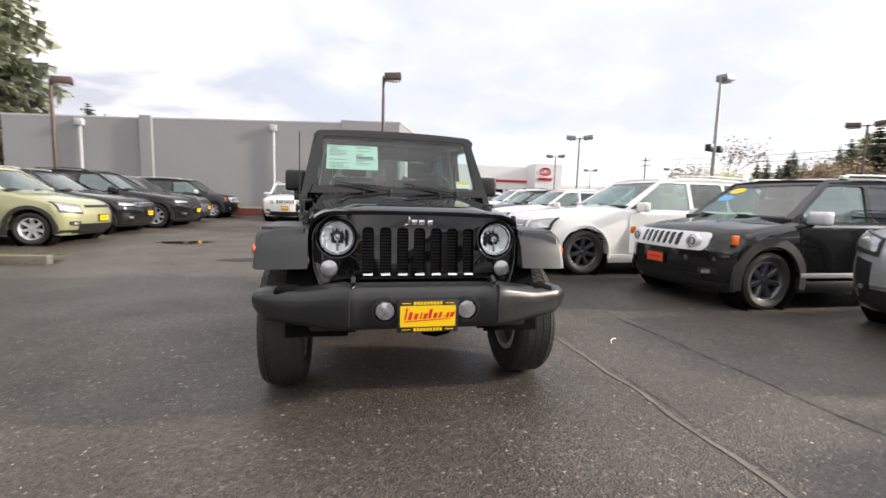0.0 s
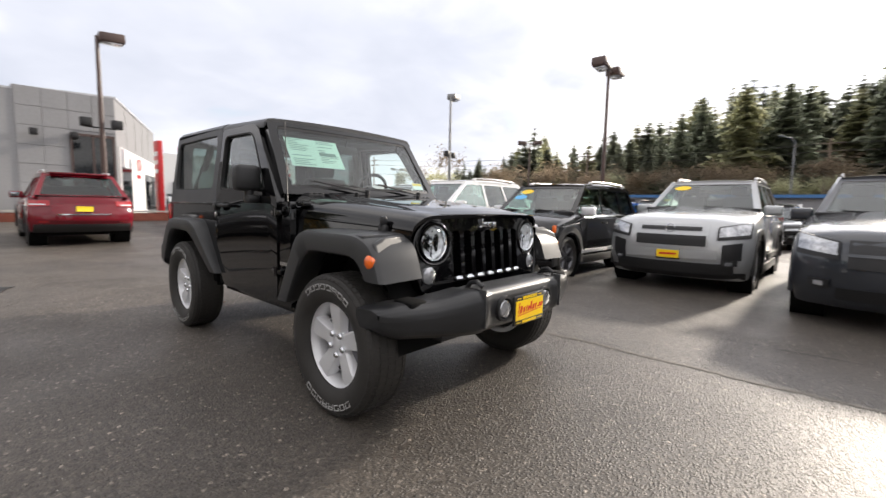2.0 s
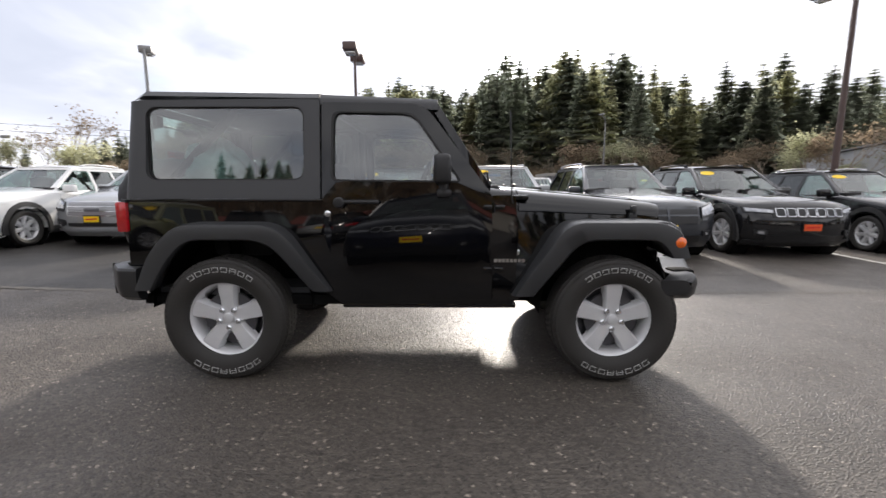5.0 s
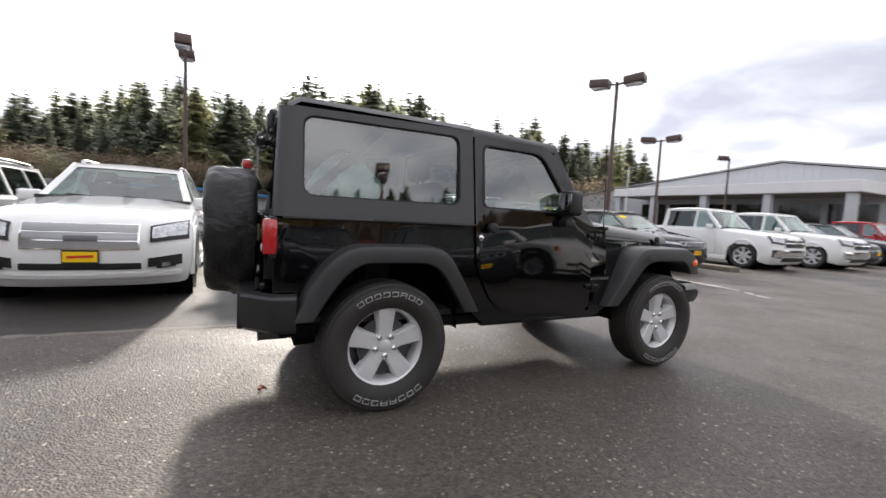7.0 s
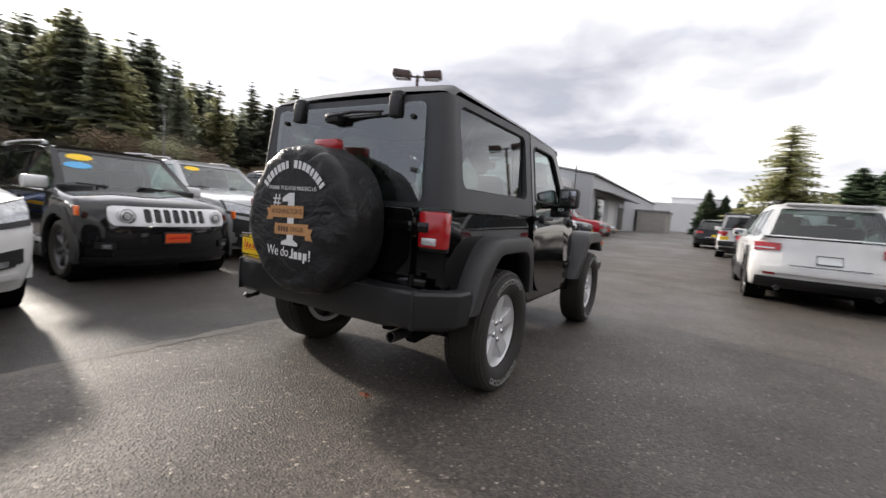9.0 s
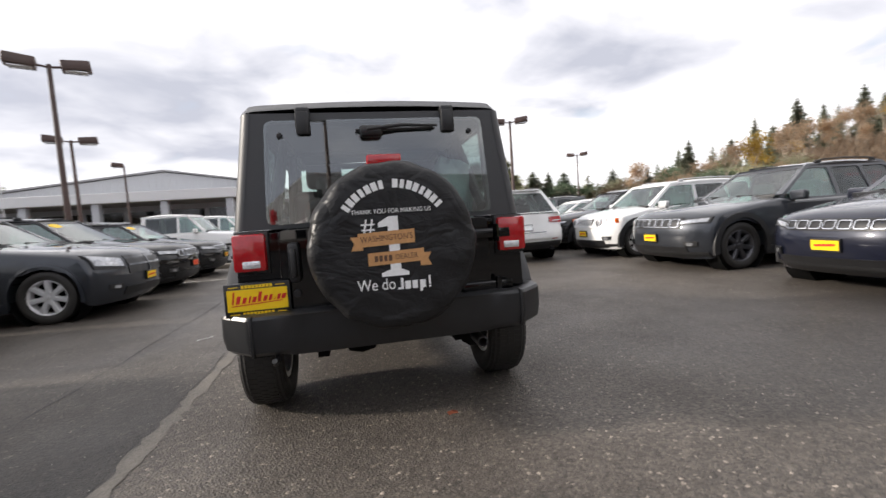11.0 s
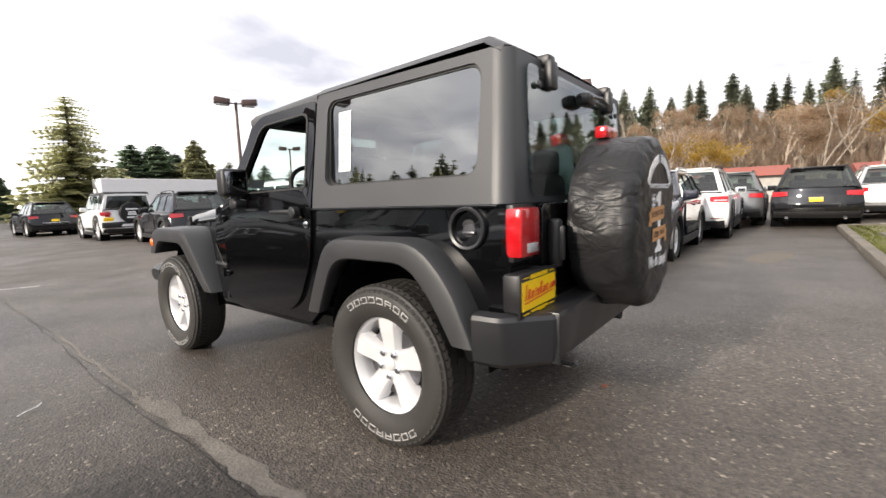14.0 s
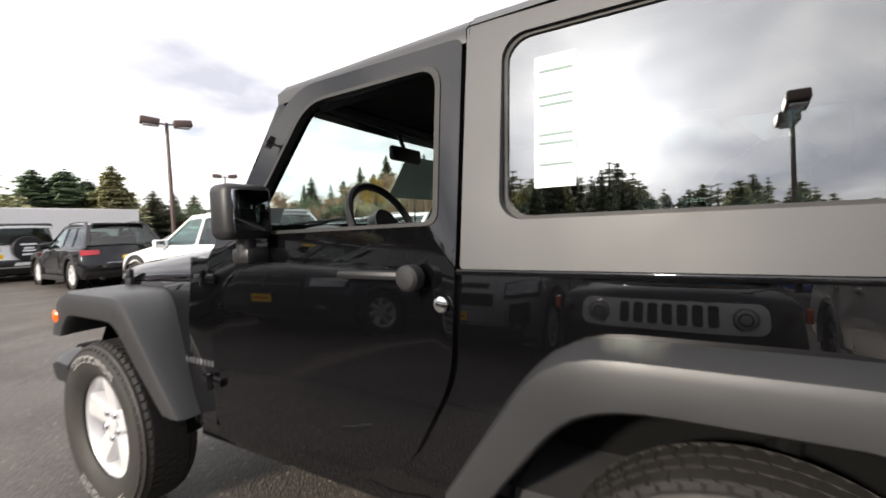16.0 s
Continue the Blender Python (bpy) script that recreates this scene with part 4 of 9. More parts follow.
    lathe(bm, [(0.018, 0), (0.012, 0.03), (0.006, 0.06)], 10, pose(-0.755, -0.60, 1.05, 0, -90, 0))
    P("antenna", bm, BLACK, "thin black whip antenna")

    # --- hardtop
    def roof_pt(u, v, y0, y1, za, zb, w):
        x = u * 2 - 1
        y = lerp(y0, y1, v)
        e = abs(x)
        z = lerp(za, zb, v) + 0.022 * (1 - e ** 2) - (0.036 * max(0, (e - 0.92) / 0.08) ** 2)
        return (x * w, y, z)
    bm = bmesh.new()
    top = grid(bm, 40, 10, lambda u, v: roof_pt(u, v, -0.115, 0.612, 1.757, 1.790, 0.708))
    for side in ([c[0] for c in top], [c[-1] for c in top], top[0], top[-1]):
        low = [bm.verts.new(v.co + Vector((0, 0, -0.035))) for v in side]
        for a in range(len(side) - 1):
            bm.faces.new((side[a], side[a + 1], low[a + 1], low[a]))
    P("roof_panel", bm, TOP, "removable front roof panel", smooth=50)
    hard = bmesh.new()
    top = grid(hard, 40, 16, lambda u, v: roof_pt(u, v, 0.622, 1.780, 1.794, 1.812, 0.710) if v < 0.93 else (roof_pt(u, v, 0.622, 1.780, 1.794, 1.812, 0.710)[0], lerp(0.622, 1.780, v), roof_pt(u, v, 0.622, 1.780, 1.794, 1.812, 0.710)[2] - 0.05 * ((v - 0.93) / 0.07) ** 2))
    front = [c[0] for c in top]
    low = [hard.verts.new(v.co + Vector((0, 0, -0.035))) for v in front]
    for a in range(len(front) - 1):
        hard.faces.new((front[a], front[a + 1], low[a + 1], low[a]))
    win = rrect(0.712, 1.698, 1.258, 1.708, 0.060, 6)
    P("hardtop_roof", hard, TOP, "grey textured hardtop roof", smooth=50)
    for s in (1, -1):
        hard = bmesh.new()
        plate(hard, rpoly([(0.612, 1.142), (1.775, 1.142), (1.745, 1.750), (0.615, 1.758)], [0.01, 0.01, 0.01, 0.01]), [win], lambda y, z, s=s: (s * (side_x(z) + 0.004), y, z), (-s * 0.05, 0, 0))
        P("hardtop_side", hard, TOP, "grey textured hardtop side")
    # rounded rear corners
    for s in (1, -1):
        hard = bmesh.new()

        def corner(u, v, s=s):
            z = lerp(1.142, 1.745, v)
            x1, y0 = side_x(z) + 0.004, lerp(1.775, 1.745, v)
            r = 0.058
            a = u * math.pi / 2
            return (s * (x1 - r + r * math.cos(a)), y0 + (r + 0.015) * math.sin(a), z)
        grid(hard, 8, 6, corner)
        P("hardtop_corner", hard, TOP, smooth=60)
    hard = bmesh.new()

    def rear(x, z):
        return (x, lerp(1.845, 1.815, (z - 1.142) / 0.603), z)
    rg = rpoly([(-0.60, 1.17), (0.60, 1.17), (0.575, 1.70), (-0.575, 1.70)], 0.045, 5)
    plate(hard, rpoly([(-0.732, 1.142), (0.732, 1.142), (0.652, 1.745), (-0.652, 1.745)], 0.004), [rg], rear, (0, -0.05, 0))
    ht = P("hardtop_rear", hard, TOP, "grey textured hardtop rear frame", smooth=40)
    for s in (1, -1):
        bm = bmesh.new()
        ins = [(lerp(y, 1.205, 0.022), lerp(z, 1.483, 0.04)) for y, z in win]
        plate(bm, win, [ins], lambda y, z, s=s: (s * (side_x(z) - 0.008 - 0.050 * (1.675 - z)), y, z), (-s * 0.012, 0, 0))
        part("window_seal", bm, SEAL, ht)
        bm = bmesh.new()
        pane(bm, [(s * (side_x(z) - 0.014 - 0.050 * (1.675 - z)), y, z) for y, z in ins], (-s * 0.004, 0, 0))
        P("rear_side_window", bm, [SIDE_GLASS if s < 0 else SUN_SIDE_GLASS, CLEAR], "tinted rear side window", smooth=0)
        if s > 0:
            bm = bmesh.new()
            lo, hi = 1.33, 1.64
            prism(bm, [(s * (side_x(z) - 0.012 - 0.050 * (1.675 - z)), y, z) for y, z in ((0.79, lo), (0.885, lo), (0.885, hi), (0.79, hi))], (s * 0.001, 0, 0))
            st = P("window_label", bm, PAPER_WHITE, "white printed label on the rear side glass")
            bm = bmesh.new()
            for z in (1.38, 1.43, 1.45, 1.52, 1.54, 1.60):
                quad(bm, [(s * (side_x(z) - 0.0095 - 0.050 * (1.675 - z)), y, zz) for y, zz in ((0.80, z), (0.88, z), (0.88, z + 0.006), (0.80, z + 0.006))])
            part("print", bm, INK, st)["kind"] = "stuff"
        # belt line chrome-bright edge under the top
        bm = bmesh.new()
        rounded(bm, min(s * 0.778, s * 0.792), max(s * 0.778, s * 0.792), 0.60, 1.80, 1.126, 1.141, 0.004)
        P("belt_moulding", bm, BLACK_PAINT)
    # rear glass, hinges, wiper
    bm = bmesh.new()
    rim = [(x * 0.985, lerp(1.435, z, 0.97)) for x, z in rg]
    pane(bm, [Vector(rear(x, z)) + Vector((0, 0.012, 0)) for x, z in [(x * 1.02, lerp(1.435, z, 1.02)) for x, z in rg]], (0, -0.005, 0))
    lg = P("lift_glass", bm, [REAR_GLASS, CLEAR], "tinted lift-up rear glass", smooth=0)
    for s in (1, -1):
        bm = bmesh.new()
        x = s * 0.388
        rounded(bm, x - 0.036, x + 0.036, 1.825, 1.862, 1.625, 1.745, 0.010)
        rounded(bm, x - 0.036, x + 0.036, 1.79, 1.85, 1.725, 1.77, 0.010)
        part("glass_hinge", bm, BLACK, lg, "black glass hinge")
        bm = bmesh.new()
        lathe(bm, [(0.016, 0), (0.012, 0.012), (0.001, 0.014)], 12, pose(s * 0.51, 1.84, 1.625, 0, 0, 90))
        part("glass_stud", bm, BLACK, lg)
    bm = bmesh.new()
    rounded(bm, -0.02, 0.10, 1.835, 1.905, 1.60, 1.66, 0.02)
    tube(bm, [(0.06, 1.90, 1.635), (-0.12, 1.895, 1.655), (-0.32, 1.865, 1.655)], 0.012, 8, 0.007)
    tube(bm, [(0.12, 1.86, 1.640), (-0.30, 1.858, 1.645)], 0.007, 6)
    part("rear_wiper", bm, BLACK, lg, "black rear wiper")

    # --- tailgate and rear
    bm = bmesh.new()
    plate(bm, rpoly([(-0.775, 0.60), (0.775, 0.60), (0.775, 1.125), (-0.775, 1.125)], 0.03), [], lambda x, z: (x, 1.845 - 0.0 * z, z), (0, -0.05, 0))
    P("rear_panel", bm, BLACK_PAINT, bevel=0.012)
    bm = bmesh.new()
    plate(bm, rpoly([(-0.58, 0.655), (0.56, 0.655), (0.56, 1.135), (-0.58, 1.135)], 0.04), [], lambda x, z: (x, 1.878, z), (0, -0.045, 0))
    tg = P("tailgate", bm, BLACK_PAINT, "gloss black side-hinged tailgate", 0.01)
    bm = bmesh.new()
    rounded(bm, 0.455, 0.515, 1.875, 1.93, 0.86, 1.07, 0.02)
    rounded(bm, 0.47, 0.50, 1.91, 1.945, 0.89, 1.04, 0.012)
    lathe(bm, [(0.022, 0), (0.020, 0.02), (0.001, 0.022)], 12, pose(0.485, 1.878, 0.80, 0, 0, 90))
    part("tailgate_handle", bm, BLACK, tg, "black tailgate handle")
    for z in (0.74, 1.04):
        bm = bmesh.new()
        rounded(bm, -0.70, -0.40, 1.873, 1.905, z - 0.028, z + 0.028, 0.010)
        tube(bm, [(-0.615, 1.905, z - 0.05), (-0.615, 1.905, z + 0.05)], 0.018, 8)
        part("tailgate_hinge", bm, BLACK_PAINT, tg)
    for s in (1, -1):
        bm = bmesh.new()
        xa, xb = (0.615, 0.772) if s > 0 else (-0.785, -0.625)
        rounded(bm, xa + (0.006 if s > 0 else -0.010), xb - (0.006 if s < 0 else -0.010), 1.826, 1.900, 0.932, 1.126, 0.016, 2)
        tl = P("tail_light", bm, RED_LENS, "red tail light with a clear reverse lens")
        bm = bmesh.new()
        rounded(bm, xa + 0.035, xb - 0.035, 1.896, 1.905, 0.950, 0.988, 0.004)
        part("reverse_lens", bm, WHITE_LENS, tl)
        bm = bmesh.new()
        rounded(bm, xa - 0.004, xb + 0.004, 1.830, 1.862, 0.915, 1.138, 0.006)
        part("lamp_housing", bm, BLACK, tl)
    # rear bumper: one moulding swept round the plan line
    half = rpoly([(0.0, 2.010), (0.72, 2.010), (0.880, 1.860), (0.893, 1.735)], [0, 0.02, 0.03, 0], 3)
    line = []
    for a, b in zip(half, half[1:]):
        n = max(1, int(math.dist(a, b) / 0.06))
        line += [(lerp(a[0], b[0], i / n), lerp(a[1], b[1], i / n)) for i in range(n)]
    line.append(half[-1])
    line = [(-x, y) for x, y in line[:0:-1]] + line
    bm = bmesh.new()
    rows = []
    for i, (x, y) in enumerate(line):
        a, b = line[max(0, i - 1)], line[min(len(line) - 1, i + 1)]
        d = Vector((b[0] - a[0], b[1] - a[1], 0)).normalized()
        nrm = Vector((-d.y, d.x, 0))
        mid = 1.0 - min(1.0, max(0.0, (abs(x) - 0.50) / 0.08))
        deep = lerp(0.26, 0.075, min(1.0, max(0.0, (abs(x) - 0.52) / 0.12)))
        lift = max(0.0, (2.0 - y)) * 0.06
        rows.append([bm.verts.new(Vector((x, y, z)) + nrm * o) for o, z in ((-deep, 0.722), (-0.040, 0.724 - 0.006 * mid), (-0.010, 0.718 - 0.008 * mid), (-0.002 - 0.012 * mid, 0.702), (-0.014 * mid, 0.60), (-0.012 - 0.012 * mid, 0.535), (-0.040, 0.512 - 0.012 * mid), (-deep, 0.512 - 0.012 * mid))])
    for a, b in zip(rows, rows[1:]):
        for k in range(8):
            bm.faces.new((a[k], a[(k + 1) % 8], b[(k + 1) % 8], b[k]))
    bm.faces.new(rows[0])
    bm.faces.new(rows[-1][::-1])
    rb = P("rear_bumper", bm, PLASTIC, "dark grey moulded rear bumper", smooth=24)
    for s in (1, -1):
        bm = bmesh.new()
        rounded(bm, min(s * 0.695, s * 0.712), max(s * 0.695, s * 0.712), 1.90, 2.016, 0.52, 0.724, 0.005)
        part("bumper_rib", bm, PLASTIC, rb)
    bm = bmesh.new()
    tube(bm, [(0.60, 1.90, 0.53), (0.60, 1.95, 0.488), (0.60, 2.02, 0.480), (0.60, 2.04, 0.50)], 0.014, 8)
    part("rear_tow_hook", bm, BLACK, rb)

    # number-plate places with the dealer's yellow cards
    def dealer_plate(m, name="dealer_plate"):
        bm = bmesh.new()
        rounded(bm, -0.160, 0.160, -0.006, 0.006, -0.085, 0.085, 0.005, 2, m)
        pl = P(name, bm, BLACK, "yellow dealer card in a black frame")
        bm = bmesh.new()
        box(bm, -0.145, 0.145, -0.0085, -0.006, -0.055, 0.055, m)
        part("card", bm, YELLOW, pl, "yellow card with red script marks")
        bm = bmesh.new()
        for i, (x, h, w) in enumerate(((-0.118, 0.062, 0.012), (-0.095, 0.040, 0.022), (-0.066, 0.030, 0.022), (-0.040, 0.034, 0.012), (-0.018, 0.028, 0.022), (0.008, 0.050, 0.020), (0.034, 0.028, 0.022), (0.060, 0.030, 0.018), (0.080, 0.012, 0.008), (0.100, 0.026, 0.018), (0.124, 0.026, 0.024))):
            sk = 0.010
            z0 = -0.018 + 0.0012 * i
            pts = [(x - w / 2, -0.0085, z0), (x + w / 2 - 0.004, -0.0085, z0), (x + w / 2 + sk - 0.004, -0.0085, z0 + h), (x - w / 2 + sk, -0.0085, z0 + h)]
            prism(bm, [m @ Vector(p) for p in pts], m.to_3x3() @ Vector((0, -0.0012, 0)))
        prism(bm, [m @ Vector(p) for p in ((-0.125, -0.0085, -0.030), (0.12, -0.0085, -0.016), (0.12, -0.0085, -0.012), (-0.125, -0.0085, -0.025))], m.to_3x3() @ Vector((0, -0.0012, 0)))
        part("script_mark", bm, REDINK, pl)
        bm = bmesh.new()
        for z in (0.068, -0.070):
            for i in range(9):
                x = -0.075 + i * 0.017
                box(bm, x, x + 0.013, -0.0075, -0.006, z - 0.008, z + 0.008, m)
            box(bm, -0.135, -0.09, -0.0075, -0.006, z - 0.002, z + 0.002, m)
            box(bm, 0.09, 0.135, -0.0075, -0.006, z - 0.002, z + 0.002, m)
        part("frame_print", bm, YELLOW, pl)["kind"] = "stuff"
        return pl
    dealer_plate(pose(0.005, -1.900, 0.582))
    dealer_plate(pose(0.676, 1.912, 0.795, 0, 0, 180))
    bm = bmesh.new()
    rounded(bm, 0.53, 0.815, 1.83, 1.906, 0.725, 0.875, 0.012)
    P("plate_bracket", bm, BLACK)
    # fuel filler
    bm = bmesh.new()
    lathe(bm, [(0.089, -0.02), (0.089, 0.010), (0.084, 0.015), (0.074, 0.011), (0.069, -0.036), (0.001, -0.038)], 34, pose(0.786, 1.655, 1.045))
    ff = P("fuel_filler", bm, PLASTIC, "round grey fuel filler bezel")
    bm = bmesh.new()
    lathe(bm, [(0.043, -0.036), (0.043, -0.016), (0.036, -0.010), (0.001, -0.008)], 20, pose(0.786, 1.655, 1.045))
    part("fuel_cap", bm, BLACK, ff, "black screw cap with a bright grip")
    bm = bmesh.new()
    rounded(bm, 0.772, 0.792, 1.630, 1.692, 1.020, 1.034, 0.005)
    lathe(bm, [(0.030, -0.008), (0.026, -0.004), (0.001, -0.003)], 18, pose(0.786, 1.660, 1.036))
    part("cap_grip", bm, DARK_ALLOY, ff)

    # --- spare wheel under a vinyl cover
    cx, cz, R = -0.018, 1.025, 0.412
    bm = bmesh.new()
    prof = [(R - 0.05, 1.90), (R - 0.004, 1.915), (R, 1.94), (R + 0.002, 2.04), (R - 0.006, 2.14), (R - 0.025, 2.178), (R - 0.06, 2.192), (R - 0.16, 2.198), (0.12, 2.200), (0.001, 2.200)]
    n = 128
    fine = []
    for (ra, ya), (rb_, yb) in zip(prof, prof[1:]):
        k = 9 if abs(ya - yb) > 0.06 or abs(ra - rb_) > 0.06 else 2
        fine += [(lerp(ra, rb_, i / k), lerp(ya, yb, i / k)) for i in range(k)]
    fine.append(prof[-1])
    rows = []
    for r, y in fine:
        row = []
        for i in range(n):
            t = 2 * math.pi * i / n
            p = Vector((math.cos(t) * r, y, math.sin(t) * r))
            q = Vector((p.x * 5, y * 7, p.z * 5))
            edge = min(1.0, max(0.0, (r - 0.22) / 0.12))
            w = (0.007 * noise.noise(Vector((t * 2.6, y * 13 + math.sin(t * 3) * 1.2, r * 5))) * 0.6 + 0.012 * noise.noise(Vector((p.x * 9, y * 9, p.z * 9))) + 0.005 * abs(noise.noise(Vector((math.cos(t) * 7, y * 12, math.sin(t) * 7)))) + 0.002 * noise.noise(Vector((t * 5, y * 20 + t * 3, 3.0)))) * edge
            rr = r + (w if y < 2.185 else 0)
            yy = y + (w * 0.8 if y >= 2.13 else 0)
            row.append(bm.verts.new((cx + math.cos(t) * rr, yy, cz + math.sin(t) * rr)))
        rows.append(row)
    for a, b in zip(rows, rows[1:]):
        for i in range(n):
            bm.faces.new((a[i], a[(i + 1) % n], b[(i + 1) % n], b[i]))
    bm.faces.new(rows[0])
    cover = P("spare_wheel_cover", bm, VINYL, "wrinkled black vinyl spare wheel cover with printed lettering", smooth=60)
    face = Matrix.Translation((0, 2.2025, 0)) @ Matrix(((-1, 0, 0, 0), (0, 0, 1, 0), (0, 1, 0, 0), (0, 0, 0, 1)))

    def put(text, x, z, size, mat=WHITE_INK, rot=0.0, stretch=1.0, name="printed_text"):
        return words(text, size, mat, cover, face @ Matrix.Translation((-x, z, 0)) @ Matrix.Rotation(radians(rot), 4, "Z"), name, 0.0006, stretch=stretch)
    # arc of the dealer's name: plain blocks
    bm = bmesh.new()
    for i in range(16):
        if i == 7:
            continue
        a = radians(lerp(142, 38, i / 15))
        mm = face @ Matrix.Translation((-cx + 0.275 * math.cos(a), cz + 0.02 + 0.275 * math.sin(a), 0)) @ Matrix.Rotation(a - math.pi / 2, 4, "Z")
        w = 0.013 if i % 3 else 0.010
        box(bm, -w, w, -0.020, 0.020, -0.0005, 0.0008, mm)
    part("name_arc", bm, WHITE_INK, cover, "arc of white name blocks")["kind"] = "stuff"
    put("THANK YOU FOR MAKING US", -0.01, 1.192, 0.030, stretch=0.92)
    put("#", 0.105, 1.125, 0.105)
    bm = bmesh.new()
    one = [(-0.058, 0.885), (0.072, 0.885), (0.072, 0.902), (0.036, 0.918), (0.036, 1.168), (-0.006, 1.168), (-0.058, 1.140), (-0.058, 1.118), (-0.014, 1.122), (-0.014, 0.918), (-0.058, 0.902)]
    one = [(-0.055 * 0 + x, z) for x, z in one]
    plate(bm, one, [], lambda x, z: face @ Vector((x + 0.0, z, -0.0003)), face.to_3x3() @ Vector((0, 0, 0.0009)))
    part("numeral_one", bm, WHITE_INK, cover, "large white numeral one")
    for i, (xa, xb, za, zb) in enumerate(((-0.155, 0.110, 1.030, 1.095), (-0.115, 0.150, 0.940, 1.000))):
        bm = bmesh.new()
        plate(bm, [(xa, za), (xb, za + 0.008), (xb, zb + 0.008), (xa, zb)], [], lambda x, z: face @ Vector((x, z, 0.0006)), face.to_3x3() @ Vector((0, 0, 0.0008)))
        tail = [(xa - 0.035, za - 0.014), (xa + 0.02, za - 0.014), (xa + 0.02, za + 0.05), (xa - 0.035, za + 0.05), (xa - 0.018, za + 0.018)] if i == 0 else [(xb - 0.02, za - 0.016), (xb + 0.035, za - 0.016), (xb + 0.018, za + 0.016), (xb + 0.035, za + 0.046), (xb - 0.02, za + 0.046)]
        plate(bm, tail, [], lambda x, z: face @ Vector((x, z, 0.0002)), face.to_3x3() @ Vector((0, 0, 0.0004)))
        part("ribbon", bm, TAN_INK, cover, "tan printed ribbon")
    put("WASHINGTON'S", 0.022, 1.067, 0.040, BROWN_INK, 1.5, 0.82).location.y = 0.0016
    bm = bmesh.new()
    for i in range(4):
        box(bm, -0.085 + i * 0.022, -0.070 + i * 0.022, 0.958, 0.986, 0.0012, 0.0022, face)
    part("brand_mark", bm, BROWN_INK, cover)["kind"] = "stuff"
    put("DEALER", -0.065, 0.975, 0.036, BROWN_INK, 1.5, 0.85).location.y = 0.0016
    put("We do", 0.085, 0.847, 0.078, stretch=0.80)
    bm = bmesh.new()
    for x, z0, z1, w in ((0.035, 0.818, 0.872, 0.012), (0.024, 0.818, 0.828, 0.020), (0.062, 0.818, 0.856, 0.026), (0.096, 0.818, 0.856, 0.026), (0.126, 0.802, 0.856, 0.012), (0.140, 0.818, 0.856, 0.016), (0.168, 0.832, 0.874, 0.010), (0.168, 0.818, 0.826, 0.010)):
        box(bm, x - w / 2, x + w / 2, z0, z1, -0.0003, 0.0008, face)
    part("brand_mark", bm, WHITE_INK, cover)["kind"] = "stuff"
    bm = bmesh.new()
    tube(bm, [(0, 1.87, 1.30), (0, 1.92, 1.40), (0, 1.955, 1.455)], 0.022, 10)
    rounded(bm, -0.20, 0.20, 1.87, 1.93, 0.90, 1.15, 0.03)
    P("spare_carrier", bm, BLACK)
    bm = bmesh.new()
    rounded(bm, -0.100, 0.080, 1.925, 1.985, 1.432, 1.492, 0.012)
    P("third_brake_light", bm, RED_LENS, "red high brake light on a stalk")

    # --- inside
    bm = bmesh.new()
    def dash(u, v):
        x = lerp(-0.70, 0.70, u)
        prof = [(-0.40, 1.20), (-0.28, 1.225), (-0.10, 1.20), (-0.02, 1.16), (0.0, 1.08), (-0.04, 0.85), (-0.10, 0.75)]
        k = v * 6
        i = min(int(k), 5)
        y, z = (lerp(prof[i][j], prof[i + 1][j], k - i) for j in (0, 1))
        hump = 0.05 * math.exp(-((x - 0.36) / 0.20) ** 2) if i in (1, 2) else 0
        return (x, y, z + hump)
    grid(bm, 28, 18, dash)
    P("dashboard", bm, BLACK, "black dashboard")
    bm = bmesh.new()
    m = pose(0.36, 0.05, 1.255, 0, 0, 0) @ Matrix.Rotation(radians(90 + 25), 4, "X")
    pts = [m @ Vector((0.185 * math.cos(a), 0.185 * math.sin(a), 0)) for a in (2 * math.pi * i / 32 for i in range(33))]
    tube(bm, pts, 0.016, 8)
    for a in (0, 180, 270):
        tube(bm, [m @ Vector((0, 0, 0.02)), m @ Vector((0.18 * math.cos(radians(a)), 0.18 * math.sin(radians(a)), 0))], 0.016, 6)
    lathe(bm, [(0.07, -0.02), (0.07, 0.03), (0.001, 0.04)], 18, m @ Matrix.Rotation(radians(-90), 4, "Y"))
    tube(bm, [m @ Vector((0, 0, 0)), (0.36, -0.10, 1.08)], 0.03, 8)
    P("steering_wheel", bm, BLACK, "black steering wheel")
    bm = bmesh.new()
    rounded(bm, -0.12, 0.12, -0.10, -0.07, 1.565, 1.635, 0.014)
    tube(bm, [(0, -0.09, 1.62), (0, -0.12, 1.70)], 0.010, 6)
    P("interior_mirror", bm, BLACK)
    bm = bmesh.new()
    for x in (0.62,):
        lathe(bm, [(0.045, 0), (0.045, 0.02), (0.036, 0.024), (0.034, 0.012), (0.001, 0.01)], 18, pose(x, -0.16, 1.205, 0, 0, 90))
    P("air_vent", bm, CHROME)
    for x in (-0.36, 0.36):
        bm = bmesh.new()
        rounded(bm, x - 0.25, x + 0.25, 0.20, 0.72, 0.72, 0.92, 0.06, 3)
        rounded(bm, x - 0.24, x + 0.24, 0.62, 0.78, 0.85, 1.42, 0.06, 3, Matrix.Translation((x, 0.7, 0.85)) @ Matrix.Rotation(radians(-12), 4, "X") @ Matrix.Translation((-x, -0.7, -0.85)))
        rounded(bm, x - 0.13, x + 0.13, 0.80, 0.90, 1.42, 1.60, 0.04, 3)
        tube(bm, [(x - 0.05, 0.82, 1.38), (x - 0.05, 0.85, 1.47)], 0.008)
